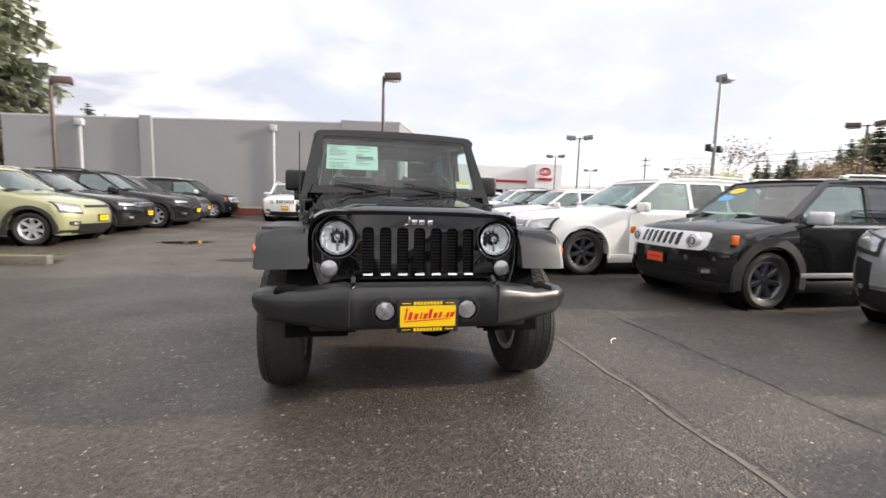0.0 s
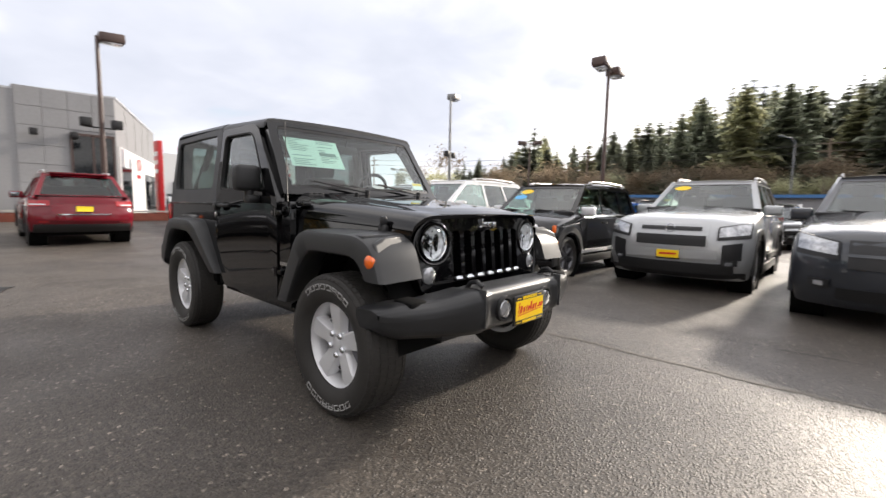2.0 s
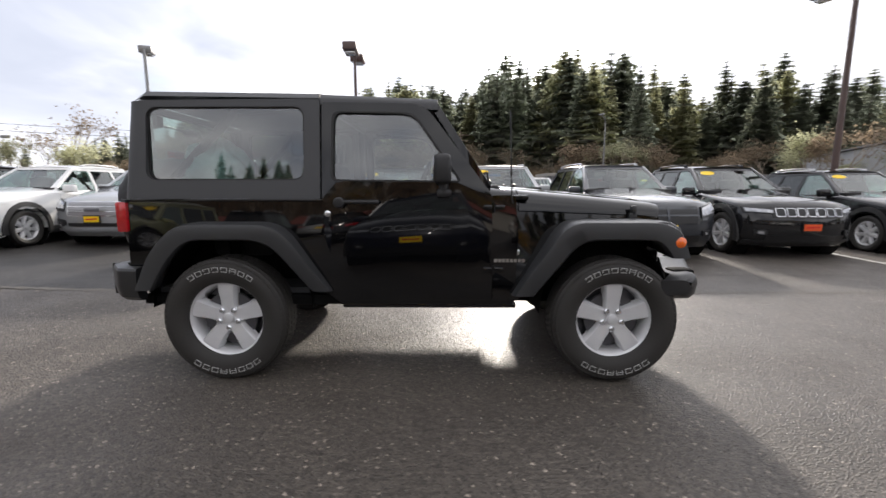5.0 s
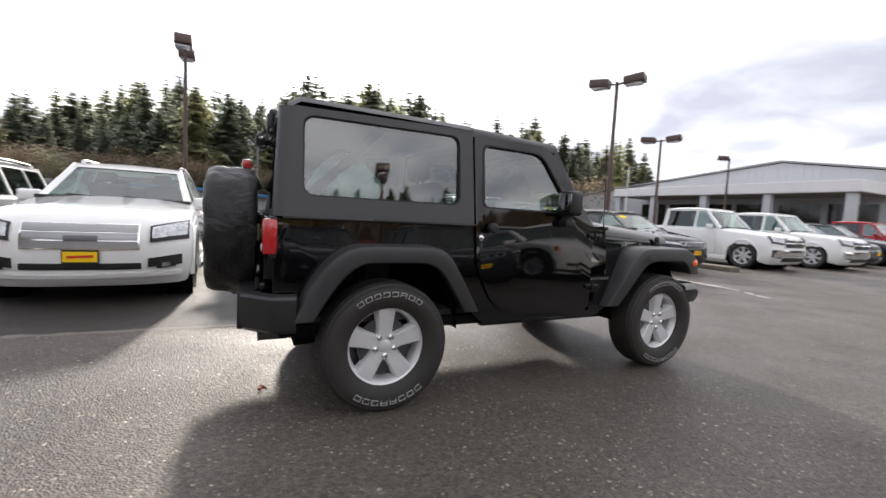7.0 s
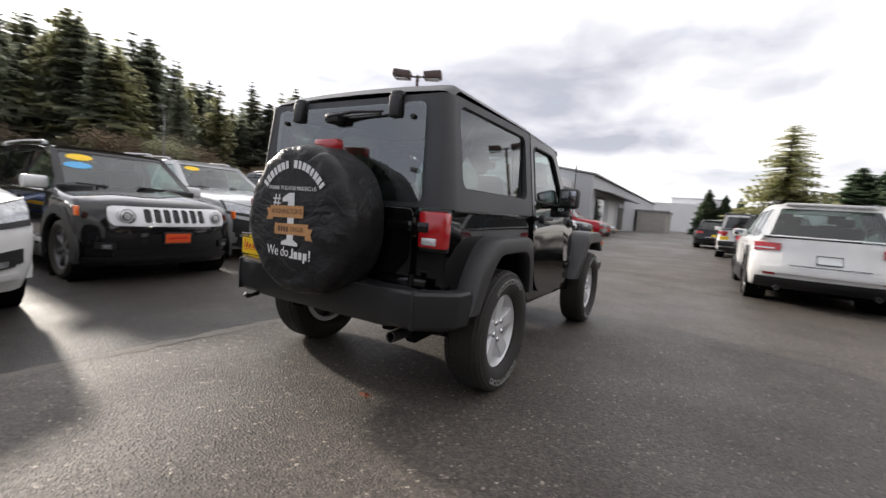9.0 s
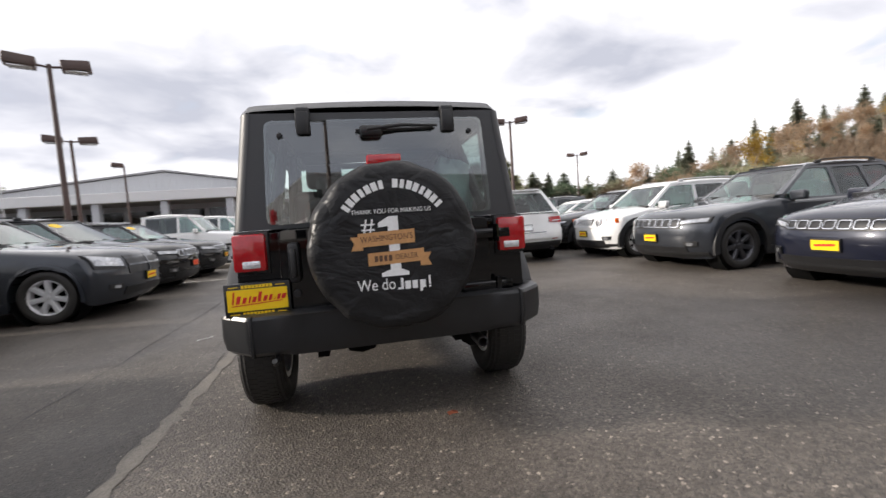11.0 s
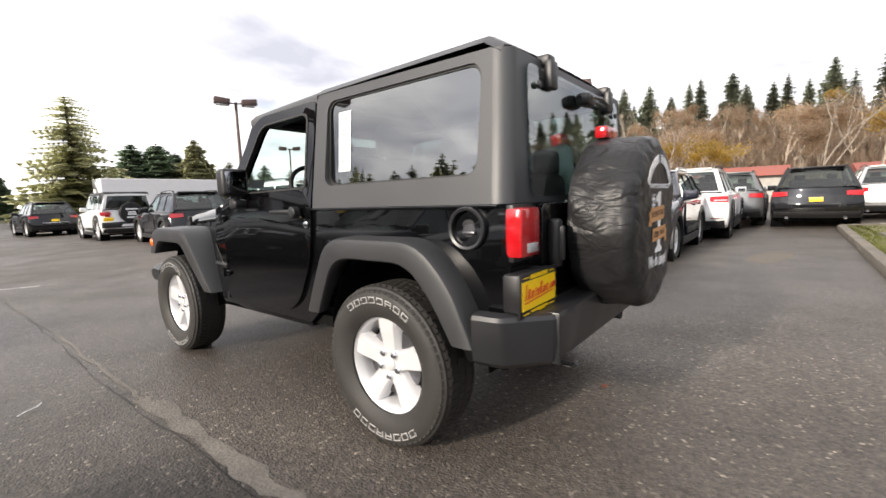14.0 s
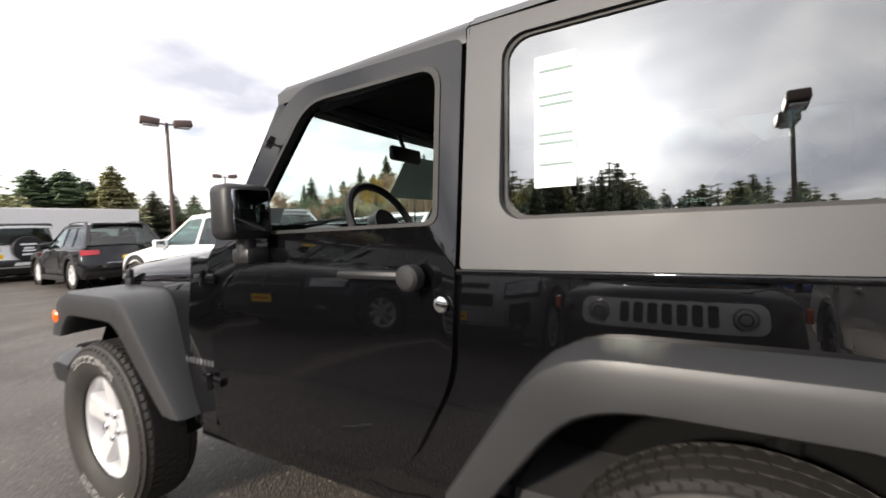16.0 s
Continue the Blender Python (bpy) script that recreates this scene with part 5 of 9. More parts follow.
        tube(bm, [(x + 0.05, 0.82, 1.38), (x + 0.05, 0.85, 1.47)], 0.008)
        P("front_seat", bm, CLOTH, "black cloth seat with headrest")
    bm = bmesh.new()
    rounded(bm, -0.45, 0.45, 1.05, 1.50, 0.72, 0.90, 0.06, 3)
    rounded(bm, -0.45, 0.45, 1.45, 1.58, 0.85, 1.30, 0.05, 3)
    for x in (-0.25, 0.25):
        rounded(bm, x - 0.12, x + 0.12, 1.48, 1.57, 1.28, 1.44, 0.04, 3)
    P("rear_seat", bm, CLOTH)
    bm = bmesh.new()
    grid(bm, 30, 16, lambda u, v: Vector((-0.47, 1.40, 1.28)) + Vector((math.cos(u * 6.283) * math.sin(v * 3.1416) * 0.17, math.sin(u * 6.283) * math.sin(v * 3.1416) * 0.23, math.cos(v * 3.1416) * 0.24)) * (1 + 0.28 * noise.noise(Vector((math.cos(u * 6.283) * 2.2, math.sin(u * 6.283) * 2.2, v * 6)))))
    P("plastic_wrap", bm, BAG, "pale crumpled plastic wrap on the rear seat", smooth=50)
    bm = bmesh.new()
    for s in (1, -1):
        tube(bm, [(s * 0.60, -0.02, 1.70), (s * 0.60, 0.60, 1.735), (s * 0.58, 1.20, 1.70), (s * 0.60, 1.70, 1.20)], 0.032, 8)
        tube(bm, [(s * 0.60, 0.62, 1.73), (s * 0.66, 0.62, 1.0)], 0.032, 8)
    tube(bm, [(-0.60, 0.60, 1.735), (0.60, 0.60, 1.735)], 0.032, 8)
    tube(bm, [(-0.60, -0.02, 1.70), (0.60, -0.02, 1.70)], 0.025, 8)
    P("roll_bar", bm, BLACK, "padded black roll bar")
    bm = bmesh.new()
    box(bm, -0.66, 0.66, -0.05, 1.72, 1.735, 1.75)
    P("headliner", bm, CLOTH)
    bm = bmesh.new()
    box(bm, -0.70, 0.70, -0.40, 1.80, 0.525, 0.56)
    for s in (1, -1):
        box(bm, min(s * 0.70, s * 0.735), max(s * 0.70, s * 0.735), -0.40, 0.58, 0.55, 1.22)
        rounded(bm, min(s * 0.55, s * 0.735), max(s * 0.55, s * 0.735), 0.80, 1.75, 0.96, 1.10, 0.03)
    P("cabin_lining", bm, CLOTH)
    return root


LAMP_GLASS = glazing("lamp_glass", (0.95, 0.96, 0.97), 0.9)


def faceted():
    m, nt, b = shader("faceted_reflector")
    N, L = nt.nodes.new, nt.links.new
    b.inputs["Base Color"].default_value = (0.92, 0.93, 0.94, 1)
    b.inputs["Metallic"].default_value, b.inputs["Roughness"].default_value = 0.30, 0.22
    mp, v, bp = N("ShaderNodeMapping"), N("ShaderNodeTexVoronoi"), N("ShaderNodeBump")
    L(N("ShaderNodeTexCoord").outputs["Object"], mp.inputs[0])
    mp.inputs["Scale"].default_value = (1.6, 0.3, 0.7)
    L(mp.outputs[0], v.inputs["Vector"])
    v.inputs["Scale"].default_value = 38.0
    bp.inputs["Strength"].default_value, bp.inputs["Distance"].default_value = 0.5, 0.006
    L(v.outputs["Distance"], bp.inputs["Height"])
    L(bp.outputs[0], b.inputs["Normal"])
    return m


REFLECTOR = faceted()
build_off_roader()


# ---------------------------------------------------------------- ground
def asphalt():
    m, nt, b = shader("wet_asphalt")
    N, L = nt.nodes.new, nt.links.new
    co = N("ShaderNodeTexCoord").outputs["Object"]

    def noise_tex(scale, detail=4, rough=0.55):
        n = N("ShaderNodeTexNoise")
        n.inputs["Scale"].default_value, n.inputs["Detail"].default_value, n.inputs["Roughness"].default_value = scale, detail, rough
        L(co, n.inputs["Vector"])
        return n.outputs[0]

    def rng(v, a, b_, c, d):
        n = N("ShaderNodeMapRange")
        for i, q in enumerate((a, b_, c, d)):
            n.inputs[i + 1].default_value = q
        L(v, n.inputs[0])
        return n.outputs[0]

    def mul(a, b_):
        n = N("ShaderNodeMath")
        n.operation = "MULTIPLY"
        for i, v in enumerate((a, b_)):
            if isinstance(v, (int, float)):
                n.inputs[i].default_value = v
            else:
                L(v, n.inputs[i])
        return n.outputs[0]

    def add(a, b_):
        n = N("ShaderNodeMath")
        n.operation = "ADD"
        for i, v in enumerate((a, b_)):
            if isinstance(v, (int, float)):
                n.inputs[i].default_value = v
            else:
                L(v, n.inputs[i])
        return n.outputs[0]
    big, mid, fine, speck = noise_tex(0.16, 5), noise_tex(1.1, 5), noise_tex(26, 6, 0.75), noise_tex(150, 2)
    vor = N("ShaderNodeTexVoronoi")
    vor.inputs["Scale"].default_value = 70.0
    L(co, vor.inputs["Vector"])
    stone = rng(vor.outputs["Distance"], 0.0, 0.55, 1.0, 0.0)
    wet = rng(add(mul(big, 0.7), mul(mid, 0.3)), 0.42, 0.58, 0.0, 1.0)
    tone = mul(rng(fine, 0.3, 0.72, 0.55, 1.45), rng(mid, 0.3, 0.7, 0.70, 1.30))
    tone = mul(tone, rng(vor.outputs["Color"], 0.0, 1.0, 0.5, 1.6))
    tone = mul(tone, rng(vor.outputs["Color"], 0.86, 0.98, 1.0, 3.4))
    # newer, darker paving east of the filled seam
    sp = N("ShaderNodeSeparateXYZ")
    L(co, sp.inputs[0])
    edge = add(sp.outputs[0], add(mul(sp.outputs[1], 0.004), mul(mid, 0.03)))
    east = rng(edge, 1.43, 1.45, 0.0, 1.0)
    # the dark paving's tone fades out from y = 2 to y = -1
    tone = mul(tone, rng(mul(east, rng(sp.outputs[1], -1.0, 2.0, 0.0, 1.0)), 0, 1, 1.0, 0.30))
    tone = mul(tone, rng(wet, 0, 1, 1.0, 0.72))
    sc = N("ShaderNodeVectorMath")
    sc.operation = "SCALE"
    sc.inputs[0].default_value = (0.082, 0.0695, 0.058)
    L(tone, sc.inputs[3])
    L(sc.outputs[0], b.inputs["Base Color"])
    L(add(rng(wet, 0, 1, 0.62, 0.47), mul(fine, 0.10)), b.inputs["Roughness"])
    b.inputs["Specular IOR Level"].default_value = 0.46
    bp = N("ShaderNodeBump")
    bp.inputs["Strength"].default_value, bp.inputs["Distance"].default_value = 0.75, 0.008
    L(add(stone, mul(fine, 0.6)), bp.inputs["Height"])
    L(bp.outputs[0], b.inputs["Normal"])
    # thin film of water
    L(add(rng(wet, 0, 1, 0.02, 0.16), mul(east, 0.06)), b.inputs["Coat Weight"])
    b.inputs["Coat Roughness"].default_value = 0.34
    b.inputs["Coat IOR"].default_value = 1.33
    bp2 = N("ShaderNodeBump")
    bp2.inputs["Strength"].default_value, bp2.inputs["Distance"].default_value = 0.32, 0.007
    L(fine, bp2.inputs["Height"])
    L(bp2.outputs[0], b.inputs["Coat Normal"])
    return m


ASPHALT = asphalt()


def build_ground():
    bm = bmesh.new()
    cuts = sorted({-3000, -1200, -500, -250, -140, -90, -60, *range(-40, 61, 2), 80, 110, 160, 260, 500, 1200, 3000})
    rows = [[bm.verts.new((x, y, ground_z(x, y))) for y in cuts] for x in cuts]
    for i in range(len(cuts) - 1):
        for j in range(len(cuts) - 1):
            bm.faces.new((rows[i][j], rows[i + 1][j], rows[i + 1][j + 1], rows[i][j + 1]))
    single("ground", bm, ASPHALT, "wet dark grey asphalt of the sales lot", "ground", kind="structure")


build_ground()


# ---------------------------------------------------------------- parked cars
PAINTS = {
    "white": paint("white_clearcoat", (0.78, 0.78, 0.77)),
    "pearl": paint("pearl_clearcoat", (0.72, 0.70, 0.67)),
    "silver": paint("silver_metallic", (0.42, 0.43, 0.44), 0.55, 0.38),
    "grey": paint("grey_metallic", (0.13, 0.135, 0.14), 0.5, 0.38),
    "black": paint("black_clearcoat_parked", (0.010, 0.010, 0.011)),
    "charcoal": paint("charcoal_metallic", (0.030, 0.034, 0.042), 0.35, 0.4),
    "navy": paint("navy_metallic", (0.006, 0.008, 0.020), 0.2, 0.4),
    "maroon": paint("maroon_clearcoat", (0.16, 0.006, 0.014)),
    "red": paint("red_clearcoat", (0.36, 0.008, 0.016)),
    "lime": paint("olive_green_clearcoat", (0.34, 0.34, 0.19), 0.25),
    "blue": paint("blue_clearcoat", (0.03, 0.09, 0.30)),
}
CLADDING = surface("grey_cladding", (0.017, 0.017, 0.018), 0.5, vary=0.15, grain=300, bump=0.15, depth=0.0006)
STICKER_Y = surface("yellow_oval_sticker", (0.95, 0.62, 0.02), 0.5, vary=0.04)
STICKER_B = surface("blue_oval_sticker", (0.10, 0.42, 0.75), 0.5, vary=0.04)

SPECS = {
    # length, width, height, wheelbase, front overhang, hood front z, cowl z, cowl y behind front axle, roof front/rear offsets, belt, wheel radius, looks
    "suv": dict(L=4.83, W=1.94, H=1.70, wb=2.91, f=0.90, hood=0.97, cowl=1.17, cy=0.62, rf=0.78, rr=0.52, belt=1.06, R=0.38, glass=0.10, grille="slots", clad=0.10, lamp="slim"),
    "large_suv": dict(L=5.10, W=1.99, H=1.74, wb=3.03, f=0.96, hood=1.00, cowl=1.20, cy=0.58, rf=0.80, rr=0.42, belt=1.10, R=0.38, glass=0.10, grille="bars", clad=0.0, lamp="wedge"),
    "muscle_suv": dict(L=5.11, W=1.93, H=1.73, wb=3.04, f=0.95, hood=1.00, cowl=1.19, cy=0.55, rf=0.80, rr=0.42, belt=1.08, R=0.385, glass=0.10, grille="cross", clad=0.0, lamp="wedge"),
    "boxy_suv": dict(L=4.24, W=1.81, H=1.65, wb=2.57, f=0.82, hood=0.98, cowl=1.12, cy=0.14, rf=0.62, rr=0.24, belt=1.04, R=0.35, glass=0.06, grille="slots", clad=0.14, lamp="round"),
    "off_road_suv": dict(L=4.83, W=1.93, H=1.76, wb=2.79, f=0.94, hood=1.06, cowl=1.23, cy=0.60, rf=0.72, rr=0.36, belt=1.12, R=0.39, glass=0.08, grille="trapeze", clad=0.06, lamp="wedge"),
    "crossover": dict(L=4.42, W=1.83, H=1.61, wb=2.63, f=0.88, hood=0.93, cowl=1.12, cy=0.50, rf=0.72, rr=0.50, belt=1.02, R=0.345, glass=0.12, grille="slots", clad=0.10, lamp="slim"),
    "hatchback": dict(L=4.14, W=1.79, H=1.62, wb=2.57, f=0.82, hood=0.93, cowl=1.11, cy=0.36, rf=0.62, rr=0.26, belt=1.02, R=0.33, glass=0.06, grille="thin", clad=0.06, lamp="wedge"),
    "minivan": dict(L=5.15, W=2.0, H=1.74, wb=3.08, f=0.98, hood=0.98, cowl=1.18, cy=0.30, rf=0.86, rr=0.30, belt=1.06, R=0.34, glass=0.10, grille="bars", clad=0.0, lamp="wedge"),
    "pickup": dict(L=5.82, W=2.02, H=1.94, wb=3.57, f=1.00, hood=1.12, cowl=1.28, cy=0.62, rf=0.62, rr=0.0, belt=1.22, R=0.41, glass=0.08, grille="cross", clad=0.0, lamp="wedge"),
    "sedan": dict(L=4.75, W=1.83, H=1.46, wb=2.78, f=0.92, hood=0.80, cowl=0.99, cy=0.42, rf=0.80, rr=0.75, belt=0.94, R=0.33, glass=0.12, grille="thin", clad=0.0, lamp="slim"),
    "spare_wheel_car": dict(L=4.40, W=1.86, H=1.84, wb=2.95, f=0.60, hood=1.10, cowl=1.18, cy=0.72, rf=0.30, rr=0.06, belt=1.16, R=0.41, glass=0.04, grille="slots", clad=0.16, lamp="round"),
}


def car_wheel(bm_t, bm_r, R, W=0.225):
    tyre_mesh(bm_t, R, W, R * 0.66, tread=False)
    spoke_rim(bm_r, R * 0.67, W * 0.36, 7, R * 0.13, R * 0.15, 0.02)


CAR_MESH = {}


def car_model(kind, s):
    """Builds the parts of one kind of car once: a list of (name, mesh, materials, parent, place, paint?)."""
    L_, W, H, wb, f = s["L"], s["W"], s["H"], s["wb"], s["f"]
    hw, R = W / 2, s["R"]
    yF, yR = -wb / 2 - f, -wb / 2 - f + L_
    yC = -wb / 2 + s["cy"] + (0.16 if kind not in ("minivan", "hatchback") else 0.05)
    belt, cowl, hood = s["belt"], s["cowl"], s["hood"]
    pick = kind == "pickup"
    ra = R + 0.075
    sill = 0.30
    tailtop = belt + (0.03 if not pick else 0.0)
    rows = []

    def add(name, bm, mats, parent=None, place=None, tint=False, label="", smooth=35.0):
        rows.append(dict(name=name, mesh=mesh_of(bm, name, smooth), mats=mats if isinstance(mats, list) else [mats], parent=parent, place=place, tint=tint, label=label))
        for m in rows[-1]["mats"]:
            rows[-1]["mesh"].materials.append(m)
        return len(rows) - 1

    # front and rear profile: y at height z on the centre line
    front = [(0.20, yF + 0.18), (0.28, yF + 0.07), (0.42, yF + 0.01), (0.60, yF), (hood - 0.26, yF + 0.015), (hood - 0.14, yF + 0.055), (hood - 0.065, yF + 0.13), (hood - 0.022, yF + 0.22), (hood + 0.008, yF + 0.36)]
    rear_t = [(0.28, yR - 0.16), (0.40, yR - 0.03), (0.55, yR), (0.72, yR - 0.01), (0.80, yR - 0.05), (belt, yR - 0.09)]

    def hz_(z):
        """Half width of the flank at height z."""
        return hw * (1 - 0.055 * max(0.0, (z - 0.72) / 0.42) ** 1.5 - 0.05 * max(0.0, (0.48 - z) / 0.25))

    def plan(x):
        u = abs(x) / hw
        return 0.34 * u ** 3.0 if not pick else 0.20 * u ** 4

    def fy(x, z):
        return along(front, z) + plan(x)

    def ry(x, z):
        return along(rear_t, z) - 0.55 * plan(x)

    # lower body: outline drawn across the width
    def arc(cy, n=12):
        out = []
        for i in range(n + 1):
            a = math.pi * i / n
            out.append((cy + ra * math.cos(a), max(sill - 0.02, R + ra * math.sin(a))))
        return out
    yRw = wb / 2
    top_line = [(yC, cowl), (yC + 0.25, belt + 0.01), (yR - 0.09, tailtop)]
    side = [(p[1], p[0]) for p in front] + [(yF + 0.60, hood + 0.045)] + top_line + [(p[1], p[0]) for p in reversed(rear_t)][1:]
    side += [(yR - 0.30, 0.27)] + [(yRw + ra + 0.001, sill - 0.04)] + arc(yRw)[0:] + [(yRw - ra - 0.001, sill - 0.06), (-wb / 2 + ra + 0.001, sill - 0.06)] + arc(-wb / 2) + [(-wb / 2 - ra - 0.001, 0.24)]
    us = [-1, -0.992, -0.965, -0.90, -0.75, -0.5, -0.25, 0, 0.25, 0.5, 0.75, 0.90, 0.965, 0.992, 1]
    inset = {1: 0.055, 0.992: 0.028, 0.965: 0.009}
    nside = len(side)
    bm = bmesh.new()
    loops = []
    cyz = (0.0, 0.68)
    for u in us:
        x = u * hw
        ins = inset.get(abs(u), 0.0)
        row = []
        for y, z in side:
            yy, zz = y, z
            if y < -wb / 2 - ra + 0.02:
                yy = y + plan(x) * min(1.0, (-wb / 2 - ra - y) / max(0.05, f - ra) + 0.1) * (1.0 if z > 0.0 else 1)
            if y > yRw + ra - 0.02:
                yy = y - 0.55 * plan(x) * min(1.0, (y - yRw - ra) / 0.3 + 0.1)
            if z > 0.85:
                zz = z - 0.075 * abs(u) ** 3.2 * (1 if y < yC + 0.1 else 0.2)
                if y < yC and abs(u) < 0.62:
                    zz += 0.012
            if ins:
                dz = -ins if z > 0.75 else (ins if z < 0.35 else 0)
                zz += dz * 0.8
                yy += ins * (1 if y < yF + 0.3 else (-1 if y > yR - 0.3 else 0))
            # shoulder line and tuck-under of the flank
            row.append(bm.verts.new((x * hz_(zz) / hw, yy, zz)))
        loops.append(row)
    for a, b in zip(loops, loops[1:]):
        for i in range(nside):
            bm.faces.new((a[i], a[(i + 1) % nside], b[(i + 1) % nside], b[i]))
    for row in (loops[0], loops[-1]):
        es = [bm.edges.get((row[i], row[(i + 1) % nside])) for i in range(nside)]
        bmesh.ops.triangle_fill(bm, use_beauty=True, edges=es)
    add("body", bm, [PAINTS["black"]], tint=True, smooth=40)

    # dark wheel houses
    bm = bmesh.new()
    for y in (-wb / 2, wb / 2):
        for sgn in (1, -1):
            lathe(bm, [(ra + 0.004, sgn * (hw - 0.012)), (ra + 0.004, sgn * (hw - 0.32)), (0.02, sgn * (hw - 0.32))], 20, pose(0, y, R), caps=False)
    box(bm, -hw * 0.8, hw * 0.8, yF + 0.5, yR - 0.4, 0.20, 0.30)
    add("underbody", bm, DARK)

    # cabin: roof, pillars, panes
    rF, rR = yC + s["rf"] + (0.10 if kind not in ("spare_wheel_car", "pickup") else 0.0), (yR - 0.09 - s["rr"] if not pick else yC + 2.05)
    bR = yR - 0.10 if not pick else rR + 0.10
    wB, wT = hw - 0.085, hw - (0.30 if kind not in ("spare_wheel_car", "boxy_suv", "hatchback", "pickup") else 0.23)
    zT = H - 0.055

    def edge(y, z, sgn):
        t = (z - belt) / (zT - belt)
        return Vector((sgn * lerp(wB, wT, t), y, z))
    bm = bmesh.new()
    def roofp(u, v):
        x = u * 2 - 1
        y = lerp(rF - 0.03, rR + 0.05, v)
        bow = 0.055 * (1 - (2 * v - 1) ** 2)
        return (x * (wT + 0.015), y + 0.05 * (x * x - 1) * (1 - v) * 1.2, zT - 0.012 + bow + 0.025 * (1 - x * x) - 0.03 * max(0, (abs(x) - 0.88) / 0.12) ** 2)
    top = grid(bm, 20, 12, roofp)
    for col in (top[0], top[-1], [c[0] for c in top], [c[-1] for c in top]):
        low = [bm.verts.new(v.co + Vector((0, 0, -0.05))) for v in col]
        for i in range(len(col) - 1):
            bm.faces.new((col[i], col[i + 1], low[i + 1], low[i]))
    add("roof", bm, [PAINTS["black"]], tint=True, smooth=50)
    zb = belt - 0.005
    base_f, base_r = yC - 0.02, bR
    mid = wb / 2 * 0.02 + (0.12 if not pick else -0.15)
    posts = [("A", base_f, rF, 0.07)]
    bl, bt = lerp(base_f, base_r, 0.42), lerp(base_f, base_r, 0.42) + 0.03
    cl = min(base_r - 0.35, wb / 2 - 0.10)
    if pick:
        panes = [(base_f + 0.10, rF + 0.06, bl - 0.04, bl - 0.02), (bl + 0.05, bl + 0.05, base_r - 0.18, rR - 0.10)]
    else:
        cl2 = cl + 0.06
        panes = [(base_f + 0.10, rF + 0.06, bl - 0.03, bl - 0.01), (bl + 0.05, bl + 0.06, cl - 0.02, cl - 0.10), (cl + 0.04, cl - 0.04, base_r - 0.20, rR - 0.06)]
    for sgn in (1, -1):
        bm = bmesh.new()
        outer = [(base_f, zb), (base_r, zb), (rR + 0.02, zT), (rF - 0.02, zT)]
        holes = []
        for a, b, c, d in panes:
            z0, z1 = belt + 0.03, zT - 0.075
            def yl(p, q, z):
                return lerp(p, q, (z - belt) / (zT - belt))
            holes.append(rpoly([(yl(a, b, z0), z0), (yl(c, d, z0), z0), (yl(c, d, z1), z1), (yl(a, b, z1), z1)], 0.035, 3))
        plate(bm, outer, holes, lambda y, z: edge(y, z, sgn), (-sgn * 0.035, 0, 0))
        add("pillar_frame", bm, [PAINTS["black"]], tint=True)
        for i, h in enumerate(holes):
            bm = bmesh.new()
            prism(bm, [edge(y, z, sgn) + Vector((-sgn * 0.016, 0, 0)) for y, z in h], (-sgn * 0.004, 0, 0))
            add("side_window", bm, CAR_GLASS if i == 0 else PRIVACY, smooth=0)
    # windscreen and rear screen, each in a painted surround
    def screen(y0, y1, sg, t0):
        def at(u, v, o=0.0):
            t = lerp(t0, 1.0, v)
            x = lerp(-1, 1, u) * lerp(wB - 0.004, wT - 0.004, t)
            return Vector((x, lerp(y0, y1, t) + sg * (0.075 * (1 - (2 * u - 1) ** 2) + o), lerp(belt, zT - 0.012, t)))
        return at
    t_low = max(0.02, (cowl - 0.035 - belt) / (zT - belt))
    wsp = screen(base_f, rF - 0.005, -1, t_low)
    for name, at, mat, sg in (("windscreen", wsp, CAR_GLASS, -1), ("rear_screen", screen(base_r - 0.01, rR + 0.03, 1, 0.10 if not pick else 0.0), PRIVACY, 1)):
        bm = bmesh.new()
        us_ = [i / 10 for i in range(11)]
        iu = [0.055 + 0.89 * i / 10 for i in range(11)]
        outer = [(u, 0.0) for u in us_] + [(u, 1.0) for u in us_[::-1]]
        inner = [(u, 0.03) for u in iu] + [(u, 0.90) for u in iu[::-1]]
        plate(bm, outer, [inner], at, (0, -sg * 0.03, 0))
        fr = add(name + "_surround", bm, [PAINTS["black"]], tint=True)
        bm = bmesh.new()
        grid(bm, 10, 4, lambda u, v: at(lerp(0.05, 0.95, u), lerp(0.02, 0.91, v), -0.008))
        add(name, bm, mat, parent=fr, smooth=60)
        if sg < 0:
            bm = bmesh.new()
            for va, vb in ((0.03, 0.075), (0.865, 0.90)):
                grid(bm, 10, 1, lambda u, v: at(lerp(0.055, 0.945, u), lerp(va, vb, v), -0.004))
            add("screen_border", bm, BLACK, parent=fr)
            bm = bmesh.new()
            for x0 in (-0.62, 0.05):
                u0, u1 = 0.5 + x0 / 2 / wB, 0.5 + (x0 + 0.50) / 2 / wB
                tube(bm, [at(u0, 0.10, 0.01), at(u1, 0.035, 0.012)], 0.008, 5)
            add("wiper", bm, BLACK)
    bm = bmesh.new()
    q0 = wsp(0.5, 0.0)
    rounded(bm, -wB + 0.03, wB - 0.03, yC - 0.03, q0.y + 0.20, cowl - 0.06, cowl - 0.012, 0.01)
    add("cowl", bm, BLACK)
    bm = bmesh.new()
    box(bm, -wB + 0.05, wB - 0.05, base_f + 0.0, base_f + 0.45, belt - 0.10, belt + 0.01)
    add("dashboard", bm, BLACK)
